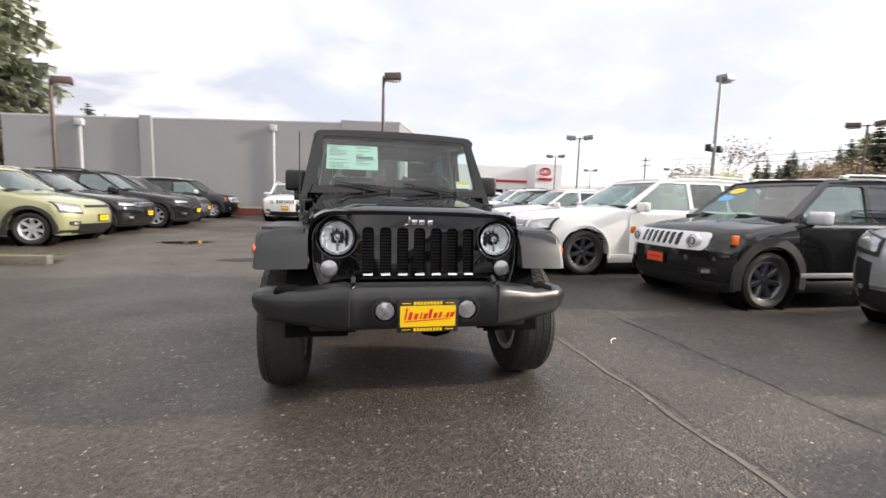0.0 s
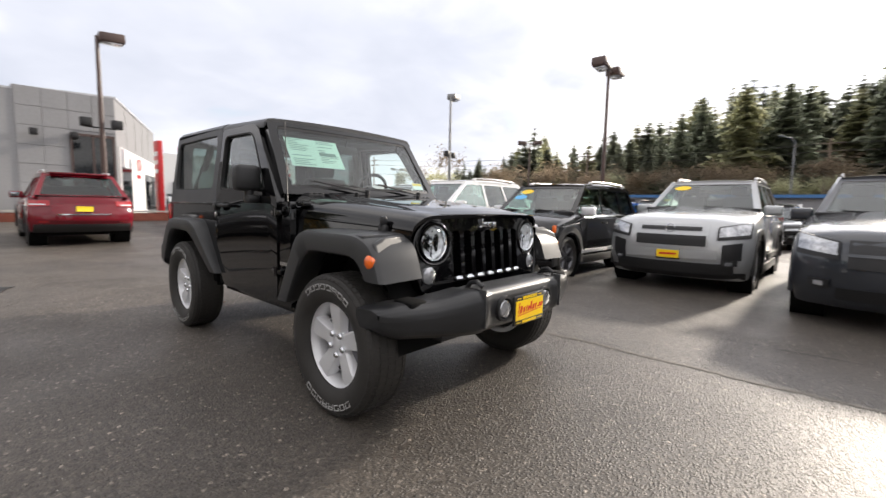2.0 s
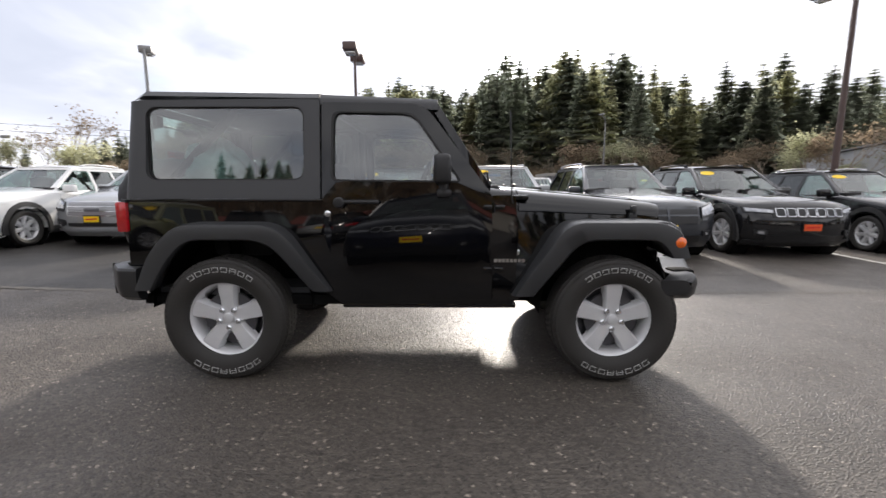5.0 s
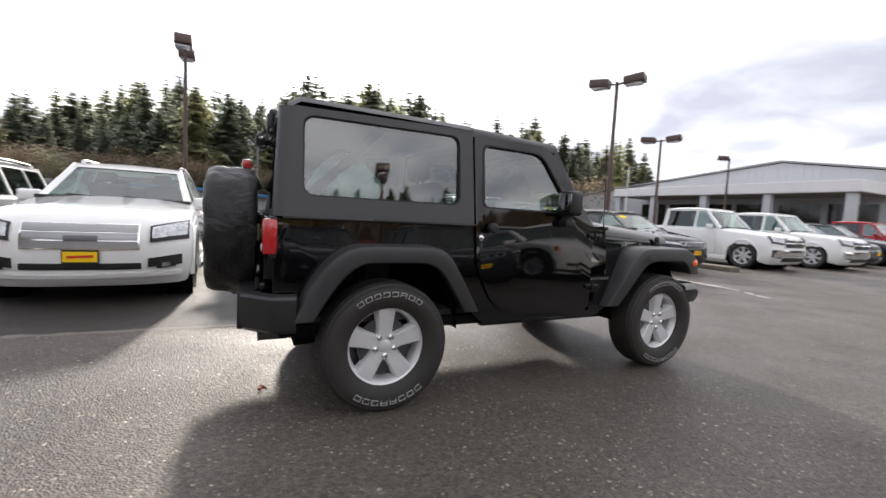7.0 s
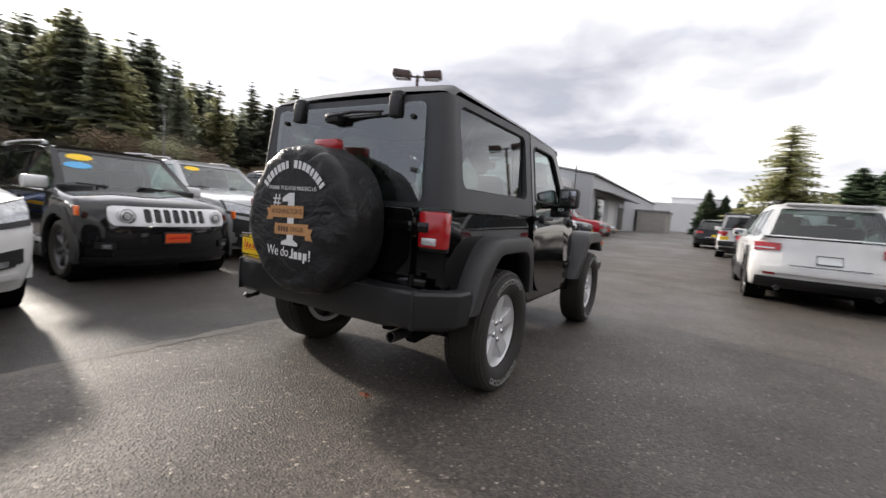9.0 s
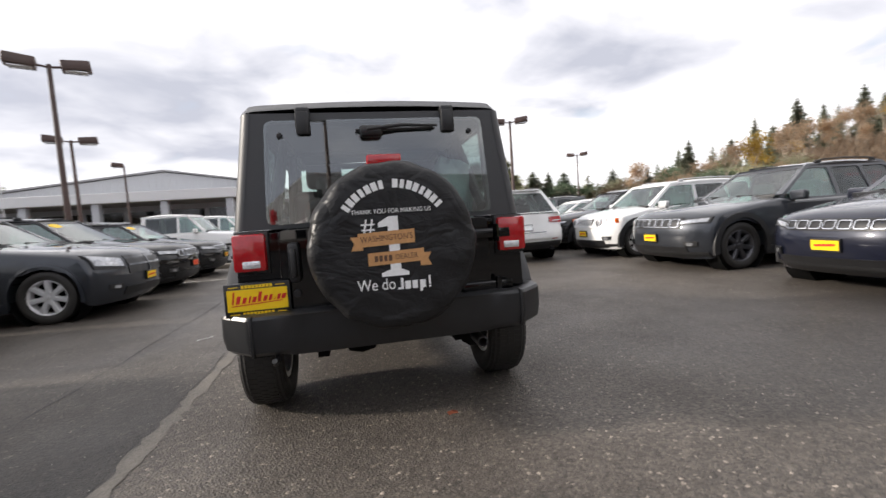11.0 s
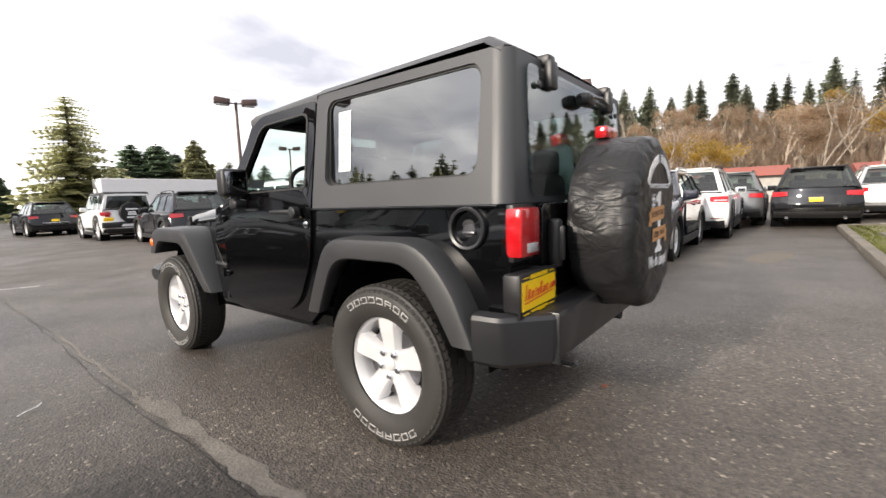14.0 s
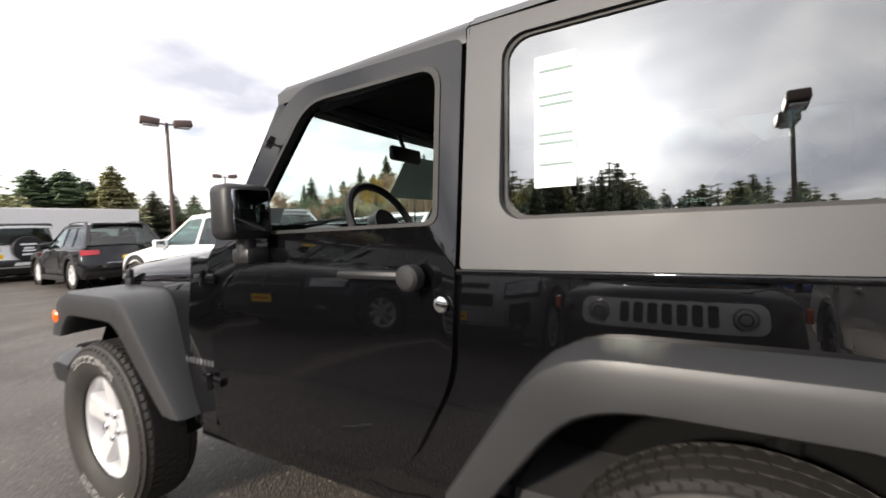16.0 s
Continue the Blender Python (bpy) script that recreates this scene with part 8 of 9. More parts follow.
light_pole(0.95, 15.5, 6.65, 1, 0, floods=True)
light_pole(15.7, 12.8, 7.2, 1, 20, POLE_GREY, True)
light_pole(13.8, 3.4, 6.35, 2, 0, r=0.065)
light_pole(8.63, -10.8, 6.55, 2, 25)
light_pole(12.6, -18.7, 5.95, 2, 25)
light_pole(-13.6, -3.1, 4.95, 2, 15)
light_pole(-8.9, -19.2, 6.45, 2, 160, r=0.085)
light_pole(17.0, 27.2, 6.6, 2, 150, POLE_GREY)
light_pole(29.5, 16.2, 6.6, 2, 120)
light_pole(21.2, 39.6, 6.6, 2, 150, POLE_GREY)
light_pole(41.6, 46.6, 6.6, 2, 150, POLE_GREY)
light_pole(34.0, 54.0, 6.6, 2, 150, POLE_GREY)
light_pole(-42.0, -21.7, 6.6, 2, 60)
light_pole(16.2, -31.1, 6.6, 1, 30)
light_pole(-13.0, 18.0, 6.0, 1, 20)
light_pole(-21.9, -35.1, 6.6, 2, 150)
for x, y in ((33.8, -13.4), (41.4, -0.3)):
    p = thing("street_lamp", "slim grey street lamp with curved arm", "street lamp", "street lamps")
    bm = bmesh.new()
    tube(bm, [(x, y, 0), (x, y, 6.6), (x - 0.3, y + 0.2, 6.95), (x - 1.2, y + 0.8, 7.05)], 0.07, 8, 0.04)
    part("mast", bm, POLE_GREY, p)
    bm = bmesh.new()
    rounded(bm, x - 1.7, x - 1.1, y + 0.65, y + 0.95, 6.97, 7.08, 0.03)
    part("lamp_head", bm, POLE_GREY, p)
for x, y in ((44.7, 56.2), (60, -2), (58, 24), (56, -26)):
    p = thing("utility_pole", "wooden utility pole with cross arm", "utility pole", "utility poles")
    bm = bmesh.new()
    tube(bm, [(x, y, -0.2), (x, y, 9.2)], 0.16, 8, 0.11)
    part("pole", bm, WOOD, p)
    for z in (8.6, 7.8):
        blk(p, "cross_arm", WOOD, x - 0.06, x + 0.06, y - 1.2, y + 1.2, z, z + 0.12)
for z in (8.7, 7.9, 6.4):
    for (xa, ya), (xb, yb) in (((56, -26), (60, -2)), ((60, -2), (58, 24)), ((58, 24), (44.7, 56.2))):
        pts = [(lerp(xa, xb, t), lerp(ya, yb, t), z - 1.6 * t * (1 - t)) for t in (i / 8 for i in range(9))]
        wire = bmesh.new()
        tube(wire, pts, 0.022, 4)
        single("power_line", wire, BLACK, "thin black power line between poles", "cable", "power lines")
fp = thing("flag_pole", "thin pale pole before the far trees", "pole")
bm = bmesh.new()
tube(bm, [(19.5, -24.5, 0), (19.5, -24.5, 5.6)], 0.035, 6)
part("pole", bm, WALL_WHITE, fp)


# ---------------------------------------------------------------- trees
BARK = surface("bark", (0.075, 0.055, 0.042), 0.9, vary=0.3, scale=4, grain=25, bump=0.8, depth=0.02)
BARE = surface("bare_twigs", (0.30, 0.25, 0.20), 0.9, vary=0.3, scale=1.0, grain=8, island=0.3)


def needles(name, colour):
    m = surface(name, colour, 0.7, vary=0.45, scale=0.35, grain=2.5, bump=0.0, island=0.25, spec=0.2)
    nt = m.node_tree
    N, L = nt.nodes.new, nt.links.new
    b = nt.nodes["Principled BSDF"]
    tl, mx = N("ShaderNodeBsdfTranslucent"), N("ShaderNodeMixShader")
    # transmitted colour is overdriven, brightening leaves as glare over the wood would
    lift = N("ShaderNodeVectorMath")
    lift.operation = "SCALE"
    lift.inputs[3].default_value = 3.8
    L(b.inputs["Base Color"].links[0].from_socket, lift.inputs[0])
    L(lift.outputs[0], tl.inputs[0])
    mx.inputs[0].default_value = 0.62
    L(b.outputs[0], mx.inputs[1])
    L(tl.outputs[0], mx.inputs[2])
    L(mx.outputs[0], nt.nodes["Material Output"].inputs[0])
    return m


# fir and tan colours are lightened to stand in for haze
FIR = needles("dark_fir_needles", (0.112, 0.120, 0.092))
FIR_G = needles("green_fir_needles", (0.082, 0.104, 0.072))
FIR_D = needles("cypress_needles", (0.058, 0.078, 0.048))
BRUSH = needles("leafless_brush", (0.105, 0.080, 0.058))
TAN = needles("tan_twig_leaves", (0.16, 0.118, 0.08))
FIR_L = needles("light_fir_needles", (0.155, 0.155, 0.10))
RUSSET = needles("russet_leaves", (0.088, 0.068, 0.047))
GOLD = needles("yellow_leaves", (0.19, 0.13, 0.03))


def conifer_meshes(seed, h=20.0, spread=0.17, thin=1.0, levels=30, leaf=0.56, segs=3):
    rng = random.Random(seed)
    t = bmesh.new()
    tube(t, [(0, 0, -0.5), (rng.uniform(-0.1, 0.1), 0, h * 0.5), (0, 0, h * 0.97)], h * 0.016, 7, h * 0.002)
    c = bmesh.new()
    for L in range(levels):
        q = (L + rng.random() * 0.6) / levels
        z = h * lerp(0.10, 0.985, q)
        reach = h * spread * (1 - q) ** 0.62 * rng.uniform(0.72, 1.15) + 0.22
        n = max(5, int(11 * thin * (1 - q * 0.35)))
        a0 = rng.random() * 6.28
        for k in range(n):
            if rng.random() < 0.10:
                continue
            a = a0 + 6.283 * k / n + rng.uniform(-0.25, 0.25)
            r = reach * rng.uniform(0.65, 1.15)
            droop = rng.uniform(0.12, 0.34) * r
            d = Vector((math.cos(a), math.sin(a), 0))
            s = Vector((-d.y, d.x, 0))
            base = Vector((0, 0, z))
            for i in range(segs):
                f0, f1 = i / segs, (i + 1.25) / segs
                w = r * leaf * (1 - f0 * 0.65) * rng.uniform(0.7, 1.3)
                p0 = base + d * (r * f0) + Vector((0, 0, -droop * f0 * f0))
                p1 = base + d * (r * min(1.05, f1)) + Vector((0, 0, -droop * f1 * f1 + rng.uniform(-0.05, 0.1) * r * 0.3))
                for sg in (1, -1):
                    tip = p0 + d * (r * 0.6 / segs) + s * (sg * w) + Vector((0, 0, -w * rng.uniform(0.25, 0.7)))
                    c.faces.new([c.verts.new(p) for p in (p0, p1, tip)])
                    tip2 = p0 + d * (r * 0.3 / segs) + s * (sg * w * 0.55) + Vector((0, 0, -w * rng.uniform(0.8, 1.4)))
                    c.faces.new([c.verts.new(p) for p in (p0, p0 + d * (r * 0.72 / segs), tip2)])
    tm, cm = mesh_of(t, "trunk"), mesh_of(c, "crown", 0)
    tm.materials.append(BARK)
    return tm, cm


def broad_meshes(seed, h=10.0, leaves=0):
    """A bare broadleaf: forked limbs and fine twigs, with some clinging leaves."""
    rng = random.Random(seed)
    t, c = bmesh.new(), bmesh.new()

    def limb(p, d, length, r, depth):
        q = p + d * length
        m = p + d * length * 0.5 + Vector((rng.uniform(-1, 1), rng.uniform(-1, 1), 0)) * length * 0.06
        tube(t, [p, m, q] if depth < 3 else [p, q], r, 5 if depth < 2 else 3, r * 0.6)
        if depth >= 4:
            for _ in range(leaves):
                o = q + Vector((rng.gauss(0, 1), rng.gauss(0, 1), rng.gauss(0, 1))) * length * 0.7
                e = Vector((rng.uniform(-1, 1), rng.uniform(-1, 1), rng.uniform(-1, 1))) * h * 0.018
                f = Vector((rng.uniform(-1, 1), rng.uniform(-1, 1), rng.uniform(-1, 1))) * h * 0.018
                c.faces.new([c.verts.new(v) for v in (o, o + e, o + e + f, o + f)])
            return
        for _ in range(3 if depth < 3 else 4):
            nd = (d + Vector((rng.gauss(0, 0.42), rng.gauss(0, 0.42), rng.uniform(0.0, 0.35)))).normalized()
            limb(q if depth else p + d * length * rng.uniform(0.5, 1), nd, length * rng.uniform(0.55, 0.78), r * 0.55, depth + 1)
    limb(Vector((0, 0, -0.3)), Vector((0, 0, 1)), h * 0.36, h * 0.016, 0)
    tm, cm = mesh_of(t, "trunk"), mesh_of(c, "crown", 0)
    tm.materials.append(BARE)
    return tm, cm


CONES = [conifer_meshes(i, 20, sp, th, lv) for i, (sp, th, lv) in enumerate(((0.20, 1.0, 38), (0.17, 1.0, 40), (0.23, 1.1, 36), (0.15, 0.9, 38), (0.17, 0.75, 28)))]
BROADS = [broad_meshes(20 + i, 10.0, n) for i, n in enumerate((0, 3, 6))]
DENSE = [conifer_meshes(60 + i, 20, sp, 1.8, 46) for i, sp in enumerate((0.30, 0.26))]
FINE = [conifer_meshes(70 + i, 20, sp, th, lv, 0.30, 6) for i, (sp, th, lv) in enumerate(((0.22, 1.7, 60), (0.20, 1.5, 56), (0.21, 1.0, 36)))]
LEAFY = [broad_meshes(40 + i, 10.0, n) for i, n in enumerate((16, 22))]


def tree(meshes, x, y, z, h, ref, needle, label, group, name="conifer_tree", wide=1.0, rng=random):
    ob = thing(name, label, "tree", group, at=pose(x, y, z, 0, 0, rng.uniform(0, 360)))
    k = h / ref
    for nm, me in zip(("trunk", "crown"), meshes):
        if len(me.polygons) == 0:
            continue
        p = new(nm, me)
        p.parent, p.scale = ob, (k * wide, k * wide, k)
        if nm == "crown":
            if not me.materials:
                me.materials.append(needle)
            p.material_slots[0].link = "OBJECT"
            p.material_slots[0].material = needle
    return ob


def build_trees():
    rng = random.Random(11)
    # the tall wood to the east: height above the eye, in degrees, by bearing
    sky = [(-56, 4.5), (-51, 9), (-49, 11.2), (-46, 8.5), (-43, 11.5), (-41, 10), (-38, 13.2), (-35, 12), (-33, 12.6), (-31, 10.4), (-28, 12), (-23, 14.6), (-19, 15.8), (-12, 15.2), (-6, 15.2), (-2, 13.6), (3, 13.6), (10, 11.8), (15, 9.8), (18, 10.4), (22, 8.5), (26, 7.2), (30, 9.8), (33, 6.5), (40, 5.5), (44, 4)]
    n = 170
    for i in range(n):
        az = lerp(-57, 42, (i + rng.random() * 0.8) / n)
        d = rng.uniform(62, 88) if i % 3 else rng.uniform(88, 118)
        top = along(sky, az) * rng.uniform(0.84, 1.14)
        h = max(5.0, d * math.tan(radians(top)) + 1.2)
        x, y = d * math.cos(radians(az)), d * math.sin(radians(az))
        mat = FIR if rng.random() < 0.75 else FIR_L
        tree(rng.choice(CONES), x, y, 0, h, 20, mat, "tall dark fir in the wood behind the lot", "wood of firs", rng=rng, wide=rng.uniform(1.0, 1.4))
    # russet and bare broadleaf trees at the wood's foot
    for i in range(80):
        az = lerp(-58, 48, (i + rng.random()) / 80)
        d = rng.uniform(50, 62)
        h = rng.uniform(3.6, 7.5)
        k = rng.random()
        ms, mt = (rng.choice(LEAFY), RUSSET) if k < 0.5 else ((rng.choice(LEAFY), FIR_L) if k < 0.75 else (rng.choice(BROADS), RUSSET))
        tree(ms, d * math.cos(radians(az)), d * math.sin(radians(az)), 0, h, 10, mt, "russet undergrowth tree before the firs", "undergrowth trees", "broadleaf_tree", 1.1, rng)
    # tall firs and evergreens to the south-west
    tree(FINE[2], -8.4, -50, 0, 12.2, 20, FIR_L, "tall airy fir standing alone beyond the aisle", "", wide=2.0, rng=rng)
    for az, el, d, m, w in ((-91.5, 4.8, 85, FIR_D, 1.0), (-93.2, 4.2, 85, FIR_D, 0.95), (-94.7, 3.9, 84, FIR_D, 0.95), (-105, 7.4, 62, FIR_G, 1.7), (-107.4, 7.6, 62, FIR_G, 1.5), (-109.2, 6.6, 66, FIR_G, 1.4), (-111.2, 8.2, 60, FIR_L, 1.25), (-113, 5.4, 66, FIR_L, 2.0), (-115, 5.6, 70, FIR, 2.0), (-117, 5.3, 70, FIR, 1.4), (-119, 5.2, 72, FIR, 1.4), (-122, 4.6, 75, FIR_L, 1.4), (-125, 5.0, 78, FIR, 2.0), (-129, 4.8, 78, FIR, 1.4), (-133, 5.2, 80, FIR, 2.0), (-137, 5.6, 80, FIR_L, 2.0), (-141, 6.2, 82, FIR, 1.2)):
        h = d * math.tan(radians(el)) + 1.2
        tree(rng.choice(DENSE if el > 6.3 or m is FIR_D else CONES), d * math.cos(radians(az)), d * math.sin(radians(az)), 0, h, 20, m, "dark evergreen beyond the aisle cars", "evergreens", rng=rng, wide=w * 1.1)
    for i in range(70):
        az = lerp(-147, -101, (i + rng.random()) / 70)
        d = rng.uniform(66, 95)
        tree(rng.choice(LEAFY), d * math.cos(radians(az)), d * math.sin(radians(az)), 0, rng.uniform(4.2, 7.2), 10, rng.choice((RUSSET, FIR_L, FIR, FIR_D)), "russet shrubby tree beyond the aisle", "shrubby trees", "broadleaf_tree", 1.3, rng)
    # north-west: tall fir by the green hatchback and tops over the grey roof
    tree(FINE[0], -22.5, 26.5, 0, 23.0, 20, FIR, "tall dense fir at the lot's corner", "", rng=rng, wide=1.05)
    tree(FINE[1], -26.5, 30.5, 0, 20.0, 20, FIR, "dense fir behind the corner fir", "", rng=rng, wide=1.2)
    tree(LEAFY[0], -18.5, 23.0, 0, 4.6, 10, RUSSET, "russet shrub before the corner firs", "", "broadleaf_tree", 1.3, rng)
    tree(LEAFY[1], -21.0, 21.0, 0, 5.0, 10, GOLD, "yellowing shrub before the corner firs", "", "broadleaf_tree", 1.2, rng)
    for az, el, d in ((117.5, 8.6, 70), (113, 8.6, 75), (106, 8.2, 80), (119, 9.5, 66)):
        tree(rng.choice(CONES), d * math.cos(radians(az)), d * math.sin(radians(az)), 0, d * math.tan(radians(el)) + 1.2, 20, FIR, "fir top seen over the grey roof", "roofline firs", rng=rng, wide=1.3)
    # north-east: bare tree and small firs past the sales rows
    for az, el, d, ms, m in ((43, 8.2, 62, BROADS[1], RUSSET), (40, 5.5, 70, CONES[0], FIR), (37, 6.8, 72, CONES[1], FIR), (35, 5.4, 72, LEAFY[0], RUSSET), (46, 4.2, 80, CONES[3], FIR), (33, 6.0, 66, LEAFY[1], RUSSET)):
        tree(ms, d * math.cos(radians(az)), d * math.sin(radians(az)), 0, d * math.tan(radians(el)) + 1.2, 10 if ms in BROADS or ms in LEAFY else 20, m, "small tree past the far sales rows", "north-east trees", "roadside_tree", 1.1, rng)


def hill_z(x, y):
    r = math.hypot(x, y)
    az = math.degrees(math.atan2(y, x)) % 360
    if not 195 - 60 < az < 235:
        side = 0.0
    else:
        side = min(1.0, (235 - az) / 30, (az - 135) / 15)
    return max(0.0, side) * max(0.0, min(1.0, (r - 58) / 80)) ** 0.9 * 17.0


def build_hill():
    bm = bmesh.new()
    def pt(u, v):
        az, r = radians(lerp(135, 236, u)), lerp(56, 150, v)
        x, y = r * math.cos(az), r * math.sin(az)
        return (x, y, hill_z(x, y) + 0.02 + (0.6 * noise.noise(Vector((x * 0.06, y * 0.06, 0))) if 0.05 < v else -0.3))
    grid(bm, 60, 30, pt)
    single("hillside", bm, surface("brown_brush", (0.165, 0.115, 0.070), 0.95, vary=0.4, scale=0.25, grain=2.0, bump=0.8, depth=0.2), "brown brushy hillside above the lot", "hill", kind="structure")
    rng = random.Random(6)
    bm = bmesh.new()
    for _ in range(4200):
        az, r = radians(rng.uniform(137, 234)), 57 + 85 * rng.random() ** 0.8
        x, y = r * math.cos(az), r * math.sin(az)
        o = Vector((x, y, hill_z(x, y) - 0.1))
        hh = rng.uniform(1.2, 3.6)
        for _ in range(5):
            a = rng.uniform(0, 6.28)
            d = Vector((math.cos(a), math.sin(a), 0))
            b = o + d * rng.uniform(0, 0.8)
            tip = b + Vector((rng.uniform(-0.7, 0.7), rng.uniform(-0.7, 0.7), hh * rng.uniform(0.6, 1)))
            w = Vector((-d.y, d.x, 0)) * rng.uniform(0.10, 0.32)
            bm.faces.new([bm.verts.new(p) for p in (b, b * 0.45 + tip * 0.55 + w, tip, b * 0.55 + tip * 0.45 - w)])
    single("hillside_brush", bm, BRUSH, "grey-brown leafless brush covering the hillside", "brush", kind="stuff", smooth=0)
    rng = random.Random(5)
    for i in range(170):
        az, r = radians(rng.uniform(140, 232)), 60 + 75 * rng.random()
        x, y = r * math.cos(az), r * math.sin(az)
        k = rng.random()
        ms, mt = (rng.choice(BROADS), TAN) if k < 0.25 else (rng.choice(LEAFY), TAN if k < 0.93 else GOLD)
        tree(ms, x, y, hill_z(x, y) - 0.2, rng.uniform(5, 9.5), 10, mt, "bare brown tree on the hillside", "hillside trees", "bare_tree", rng.uniform(0.65, 0.95), rng)
    for i in range(46):
        az, r = radians(lerp(150, 231, (i + rng.random()) / 46)), rng.uniform(118, 145)
        x, y = r * math.cos(az), r * math.sin(az)
        tree(rng.choice(CONES), x, y, hill_z(x, y) - 0.5, rng.uniform(10, 17), 20, FIR, "dark fir along the hill's crest", "crest firs", rng=rng, wide=1.2)
    for az, el, d in ((-168, 13.6, 38), (-164, 10.5, 42), (173, 12.5, 40), (169, 12.5, 44), (-172, 9.5, 46)):
        tree(BROADS[0], d * math.cos(radians(az)), d * math.sin(radians(az)), 0, d * math.tan(radians(el)) + 1.2, 10, RUSSET, "tall bare pale tree at the lot's edge", "edge trees", "bare_tree", 0.8, rng)
    for az, el, d in ((-174, 6.5, 50), (-177, 5.5, 52), (-159, 4.6, 56)):
        tree(LEAFY[1], d * math.cos(radians(az)), d * math.sin(radians(az)), 0, d * math.tan(radians(el)) + 1.2, 10, GOLD, "golden autumn shrub at the hill's foot", "golden shrubs", "broadleaf_tree", 1.1, rng)
    tree(CONES[2], -33.5, -14.5, 0, 4.6, 20, needles("blue_spruce_needles", (0.08, 0.11, 0.10)), "small blue-green spruce under the hillside", "", wide=1.6, rng=rng)


build_trees()
build_hill()


# ---------------------------------------------------------------- marks on the ground
def strip(name, pts, w, mat, label, z=0.004, category="mark", jag=0.0, kind="structure", seed=1):
    rng = random.Random(seed)
    bm = bmesh.new()
    rows = []
    for i, (x, y) in enumerate(pts):
        a, b = pts[max(0, i - 1)], pts[min(len(pts) - 1, i + 1)]
        d = Vector((b[0] - a[0], b[1] - a[1], 0)).normalized()
        n = Vector((-d.y, d.x, 0))
        ww = w * rng.uniform(1 - jag, 1 + jag) / 2
        o = rng.uniform(-jag, jag) * w * 0.3
        rows.append([bm.verts.new(Vector((x, y, ground_z(x, y) + z)) + n * q) for q in (o - ww, o + ww)])
    for a, b in zip(rows, rows[1:]):
        bm.faces.new((a[0], a[1], b[1], b[0]))
    return single(name, bm, mat, label, category, kind=kind)


def wander(x0, y0, x1, y1, n, amp, seed):
    rng = random.Random(seed)
    off, out = 0.0, []
    for i in range(n + 1):
        t = i / n
        off = off * 0.85 + rng.uniform(-amp, amp)
        d = Vector((x1 - x0, y1 - y0)).normalized()
        out.append((lerp(x0, x1, t) - d.y * off, lerp(y0, y1, t) + d.x * off))
    return out


strip("filled_seam", wander(1.35, 9.0, 1.40, -0.4, 130, 0.010, 2), 0.095, SEAM, "wide pale filled seam in the asphalt", jag=0.45, seed=13)
strip("filled_seam", wander(1.40, -0.4, 1.50, -26.0, 320, 0.010, 2), 0.026, SEAM, "pale filled seam in the asphalt", jag=0.55, seed=3)
strip("seam_crack", wander(1.43, 9.0, 1.57, -26.0, 300, 0.012, 4), 0.004, SEAM_DARK, "dark crack beside the filled seam", z=0.006, jag=0.8, seed=4)
strip("crack", wander(2.36, 12.0, 2.42, -14.0, 300, 0.014, 5), 0.010, SEAM_DARK, "thin dark crack along the parking row", jag=0.8, seed=5)
strip("crack", wander(2.50, 2.4, 0.9, 2.7, 60, 0.008, 6), 0.006, SEAM_DARK, "thin dark crack across the aisle", jag=0.8, seed=6)
strip("lane_line", wander(1.65, -7.05, 7.0, -7.45, 30, 0.004, 8), 0.10, LINE, "worn white painted line", jag=0.5, seed=8)
strip("lane_line", wander(0.95, -6.62, 1.47, -6.9, 12, 0.004, 18), 0.10, LINE, "worn white painted line", jag=0.8, seed=28)
strip("lane_line", wander(-1.0, -29.0, 6.0, -27.5, 30, 0.004, 9), 0.14, LINE, "worn white painted line", jag=0.4, seed=9)

def puddle(x, y, rx, ry, seed):
    rng = random.Random(seed)
    bm = bmesh.new()
    n = 28
    ph = [rng.uniform(0, 6.28) for _ in range(4)]
    pts = []
    for i in range(n):
        a = 2 * math.pi * i / n
        k = 1 + 0.18 * math.sin(2 * a + ph[0]) + 0.14 * math.sin(3 * a + ph[1]) + 0.08 * math.sin(7 * a + ph[2])
        px, py = x + rx * k * math.cos(a), y + ry * k * math.sin(a)
        pts.append(bm.verts.new((px, py, ground_z(px, py) + 0.005)))
    bm.faces.new(pts)
    single("puddle", bm, PUDDLE, "shallow dark puddle on the asphalt", "puddle", "puddles", "structure")


for i, (x, y, rx, ry) in enumerate(((-2.27, 4.18, 0.45, 0.18), (-4.1, 6.8, 0.5, 0.35))):
    puddle(x, y, rx, ry, i)


PALE_ASPHALT = surface("pale_asphalt", (0.115, 0.098, 0.078), 0.85, vary=0.35, scale=2.5, grain=40, bump=0.4, depth=0.005)


def pale_patch(x, y, rx, ry, seed):
    rng = random.Random(seed)
    bm = bmesh.new()
    pts = []
    for i in range(36):
        a = 2 * math.pi * i / 36
        k = 1 + 0.25 * math.sin(2 * a + seed) + rng.uniform(-0.10, 0.10)
        px, py = x + rx * k * math.cos(a), y + ry * k * math.sin(a)
        pts.append(bm.verts.new((px, py, ground_z(px, py) + 0.004)))
    bm.faces.new(pts)
    single("pale_patch", bm, PALE_ASPHALT, "pale patch in the wet asphalt", "patch", kind="structure")


pale_patch(-6.75, 2.55, 0.75, 0.28, 3)


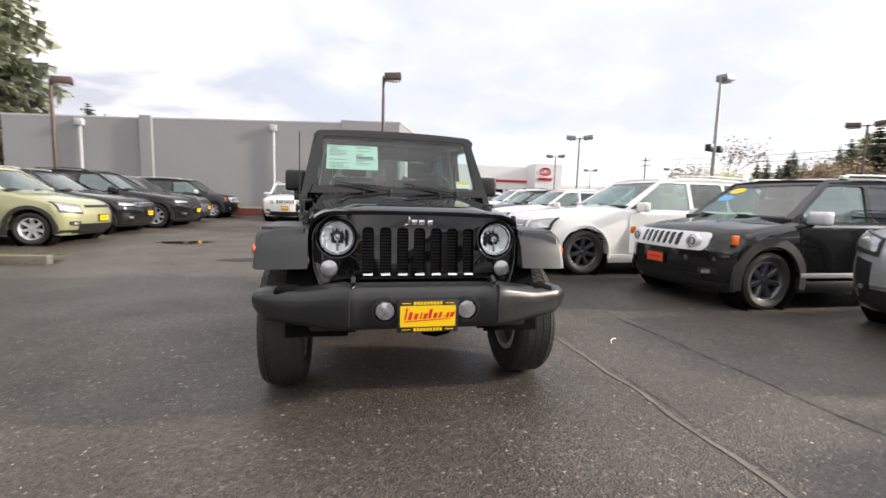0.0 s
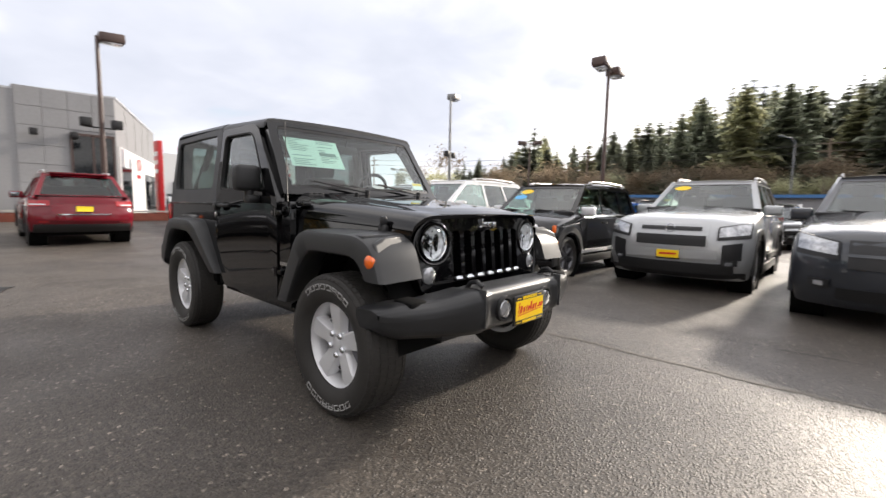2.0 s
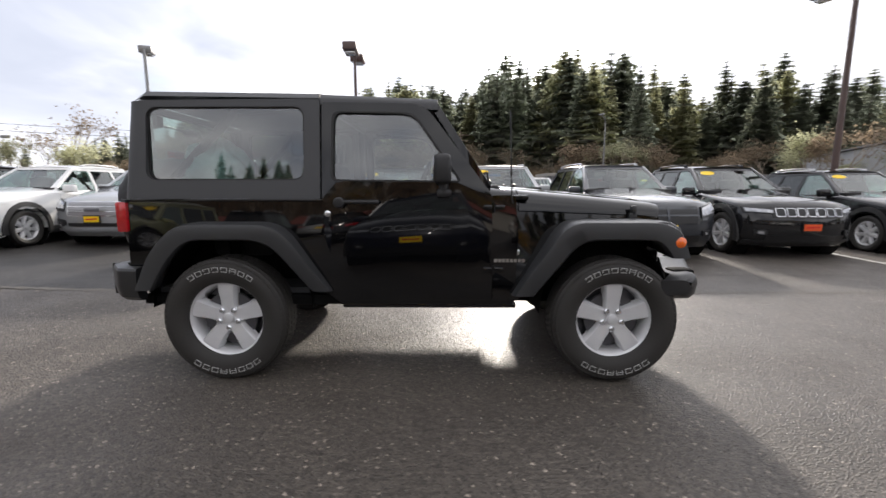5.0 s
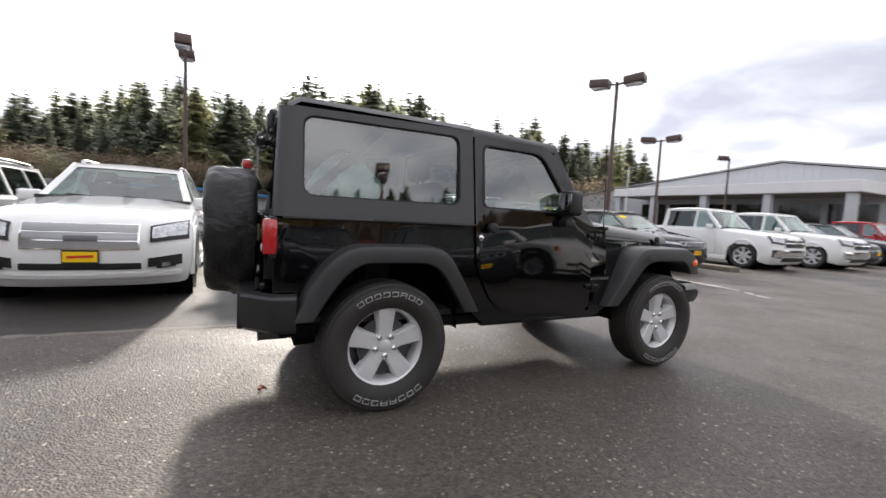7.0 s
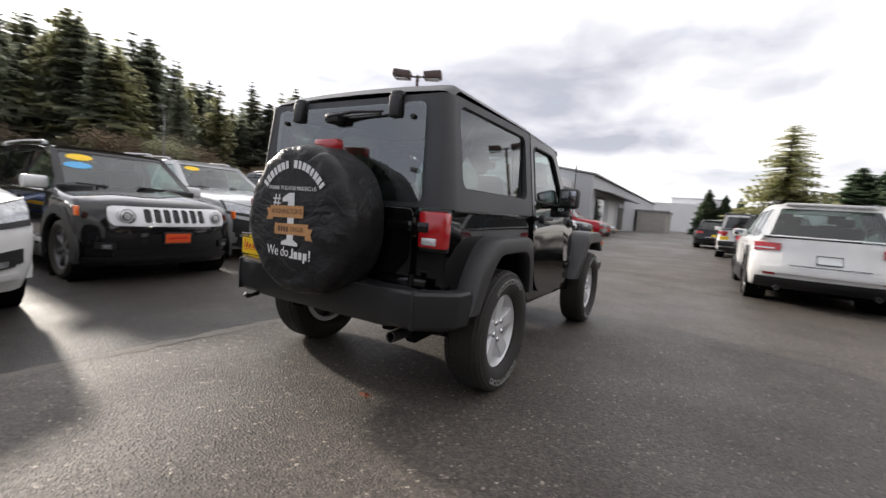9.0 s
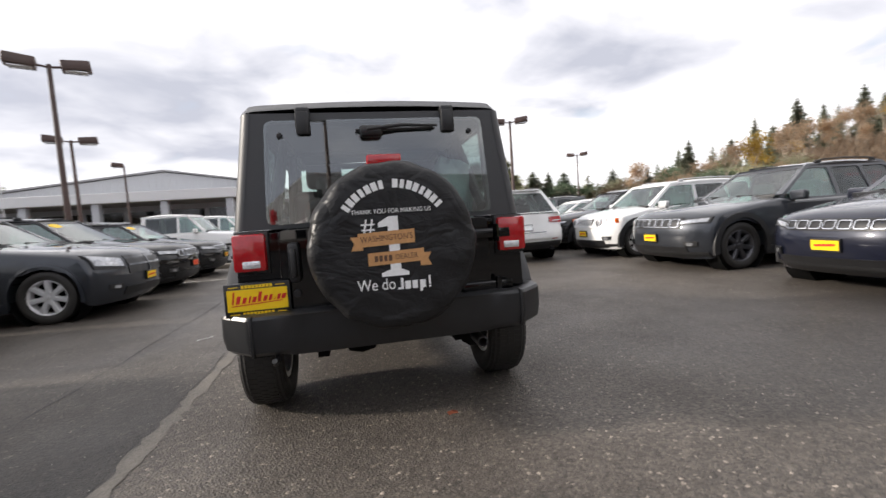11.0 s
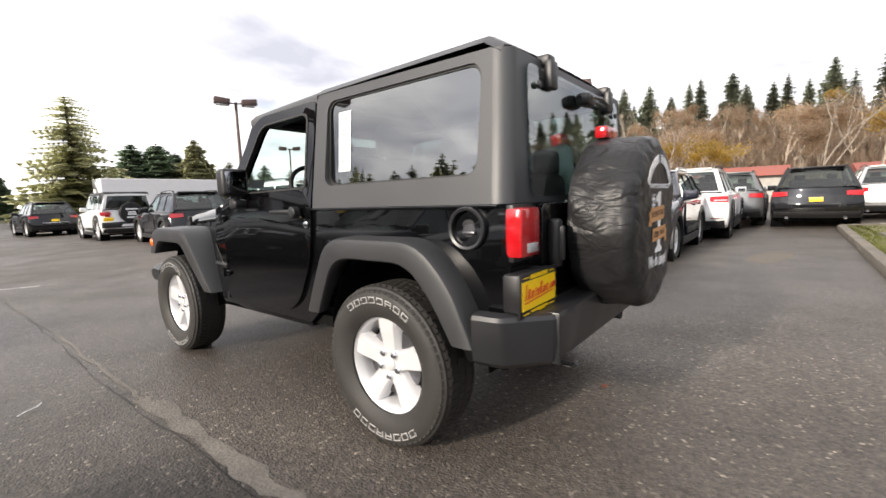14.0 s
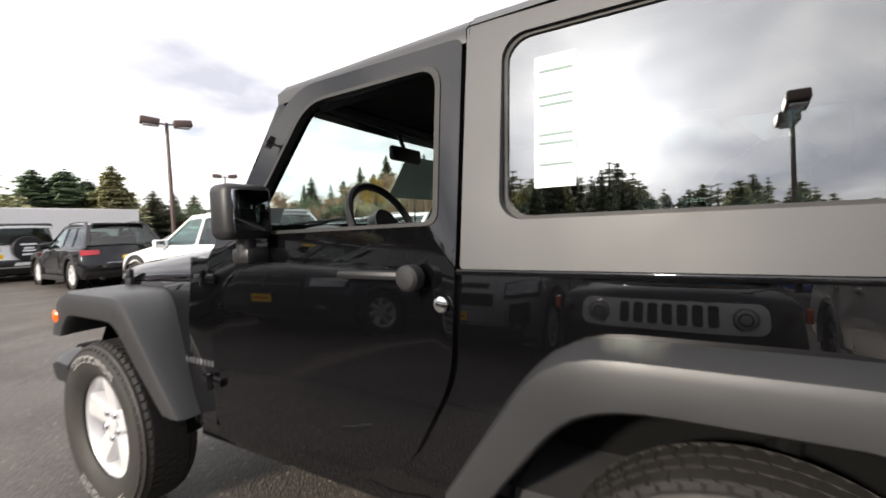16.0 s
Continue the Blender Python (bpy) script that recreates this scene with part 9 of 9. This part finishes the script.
def litter(x, y, mat, size, label, seed, name="fallen_leaf"):
    rng = random.Random(seed)
    bm = bmesh.new()
    n = 9
    c = bm.verts.new((x, y, 0.018))
    vs = []
    for i in range(n):
        a = 2 * math.pi * i / n
        r = size * (1 + 0.5 * math.sin(3 * a + seed)) * rng.uniform(0.6, 1)
        vs.append(bm.verts.new((x + r * math.cos(a), y + r * math.sin(a) * 0.7, 0.008 + rng.random() * 0.02)))
    for i in range(n):
        bm.faces.new((c, vs[i], vs[(i + 1) % n]))
    single(name, bm, mat, label, "leaf" if "leaf" in name else "litter")


litter(-0.31, 1.86, LEAF_RED, 0.045, "wet red-brown fallen leaf on asphalt", 1)
wl = bmesh.new()
tube(wl, [(1.92, -0.74, 0.012), (1.88, -0.76, 0.018), (1.83, -0.80, 0.014), (1.80, -0.86, 0.010)], 0.0035, 6)
single("wire_scrap", wl, WALL_WHITE, "short white bent wire scrap on asphalt", "litter")
rng = random.Random(8)
gr = bmesh.new()
for i in range(2600):
    x, y = rng.uniform(-5.5, 4.0), rng.uniform(-5, 6)
    s = rng.uniform(0.002, 0.0055)
    v = [gr.verts.new((x + s * a, y + s * b, ground_z(x, y) + s * c)) for a, b, c in ((-1, -0.6, 0), (1, -0.8, 0), (0.2, 1, 0), (0, 0, 1.1))]
    for f in ((0, 1, 3), (1, 2, 3), (2, 0, 3)):
        gr.faces.new([v[k] for k in f])
single("loose_grit", gr, CONCRETE, "pale loose grit scattered over asphalt", "grit", kind="stuff", smooth=0)


KERB = surface("weathered_kerb", (0.15, 0.13, 0.105), 0.85, vary=0.35, scale=2.5, grain=30, bump=0.5, depth=0.006)


def kerb(name, pts, label, w=0.16, h=0.14):
    root = thing(name, label, "kerb", kind="structure")
    for i, (a, b) in enumerate(zip(pts, pts[1:])):
        d = Vector((b[0] - a[0], b[1] - a[1], 0))
        n = max(1, round(d.length / 1.0))
        for k in range(n):
            p = Vector((*a, 0)) + d * (k / n)
            L = d.length / n - 0.012
            bm = bmesh.new()
            m = Matrix.Translation((p.x, p.y, ground_z(p.x, p.y))) @ Matrix.Rotation(math.atan2(d.y, d.x), 4, "Z")
            rounded(bm, 0, L, -w / 2, w / 2, -0.05, h, 0.022, 2, m)
            part("kerbstone", bm, KERB, root)
    return root


kerb("island_kerb", [(-5.0, 3.75), (-12.6, 3.85), (-13.2, 4.6), (-13.2, 8.0)], "pale concrete kerb round the grass island")
kerb("island_kerb", [(3.9, -10.9), (7.5, -10.9)], "pale concrete kerb at the row's end", w=0.5)
kerb("island_kerb", [(-10.5, 4.35), (-6.2, 4.35)], "pale concrete kerb before the green hatchback", h=0.12)


def lawn(name, x0, x1, y0, y1, label, seed, blades=2600, hgt=0.06):
    rng = random.Random(seed)
    bm = bmesh.new()
    grid(bm, 16, 8, lambda u, v: (lerp(x0, x1, u), lerp(y0, y1, v), ground_z(0, y0) + 0.09 + 0.05 * noise.noise(Vector((u * 5, v * 4, seed)))))
    single("grass_bed", bm, SOIL, label, "ground", kind="structure")
    bm = bmesh.new()
    for _ in range(blades):
        x, y = rng.uniform(x0, x1), rng.uniform(y0, y1)
        a, w, h = rng.uniform(0, 6.28), rng.uniform(0.006, 0.014), rng.uniform(0.4, 1.4) * hgt
        d = Vector((math.cos(a), math.sin(a), 0))
        b = Vector((x, y, ground_z(0, y0) + 0.08))
        bm.faces.new([bm.verts.new(p) for p in (b - d * w, b + d * w, b + Vector((rng.uniform(-1, 1) * h * 0.5, rng.uniform(-1, 1) * h * 0.5, h)))])
    single("grass", bm, GRASS, label, "grass", kind="stuff", smooth=0)


GRASS = needles("grass_blades", (0.075, 0.08, 0.025))
lawn("grass", -13.0, -5.05, 3.85, 4.25, "mossy yellow-green grass strip behind the kerb", 3, 1800)
lawn("grass", -13.0, -8.5, 4.25, 8.0, "mossy yellow-green grass of the island", 4, 3500)
bl = thing("stone_block", "pale concrete block on the grass island", "block")
bm = bmesh.new()
rounded(bm, -9.4, -8.3, 4.45, 5.1, 0.05, 0.55, 0.06, 3)
part("block", bm, CONCRETE, bl)
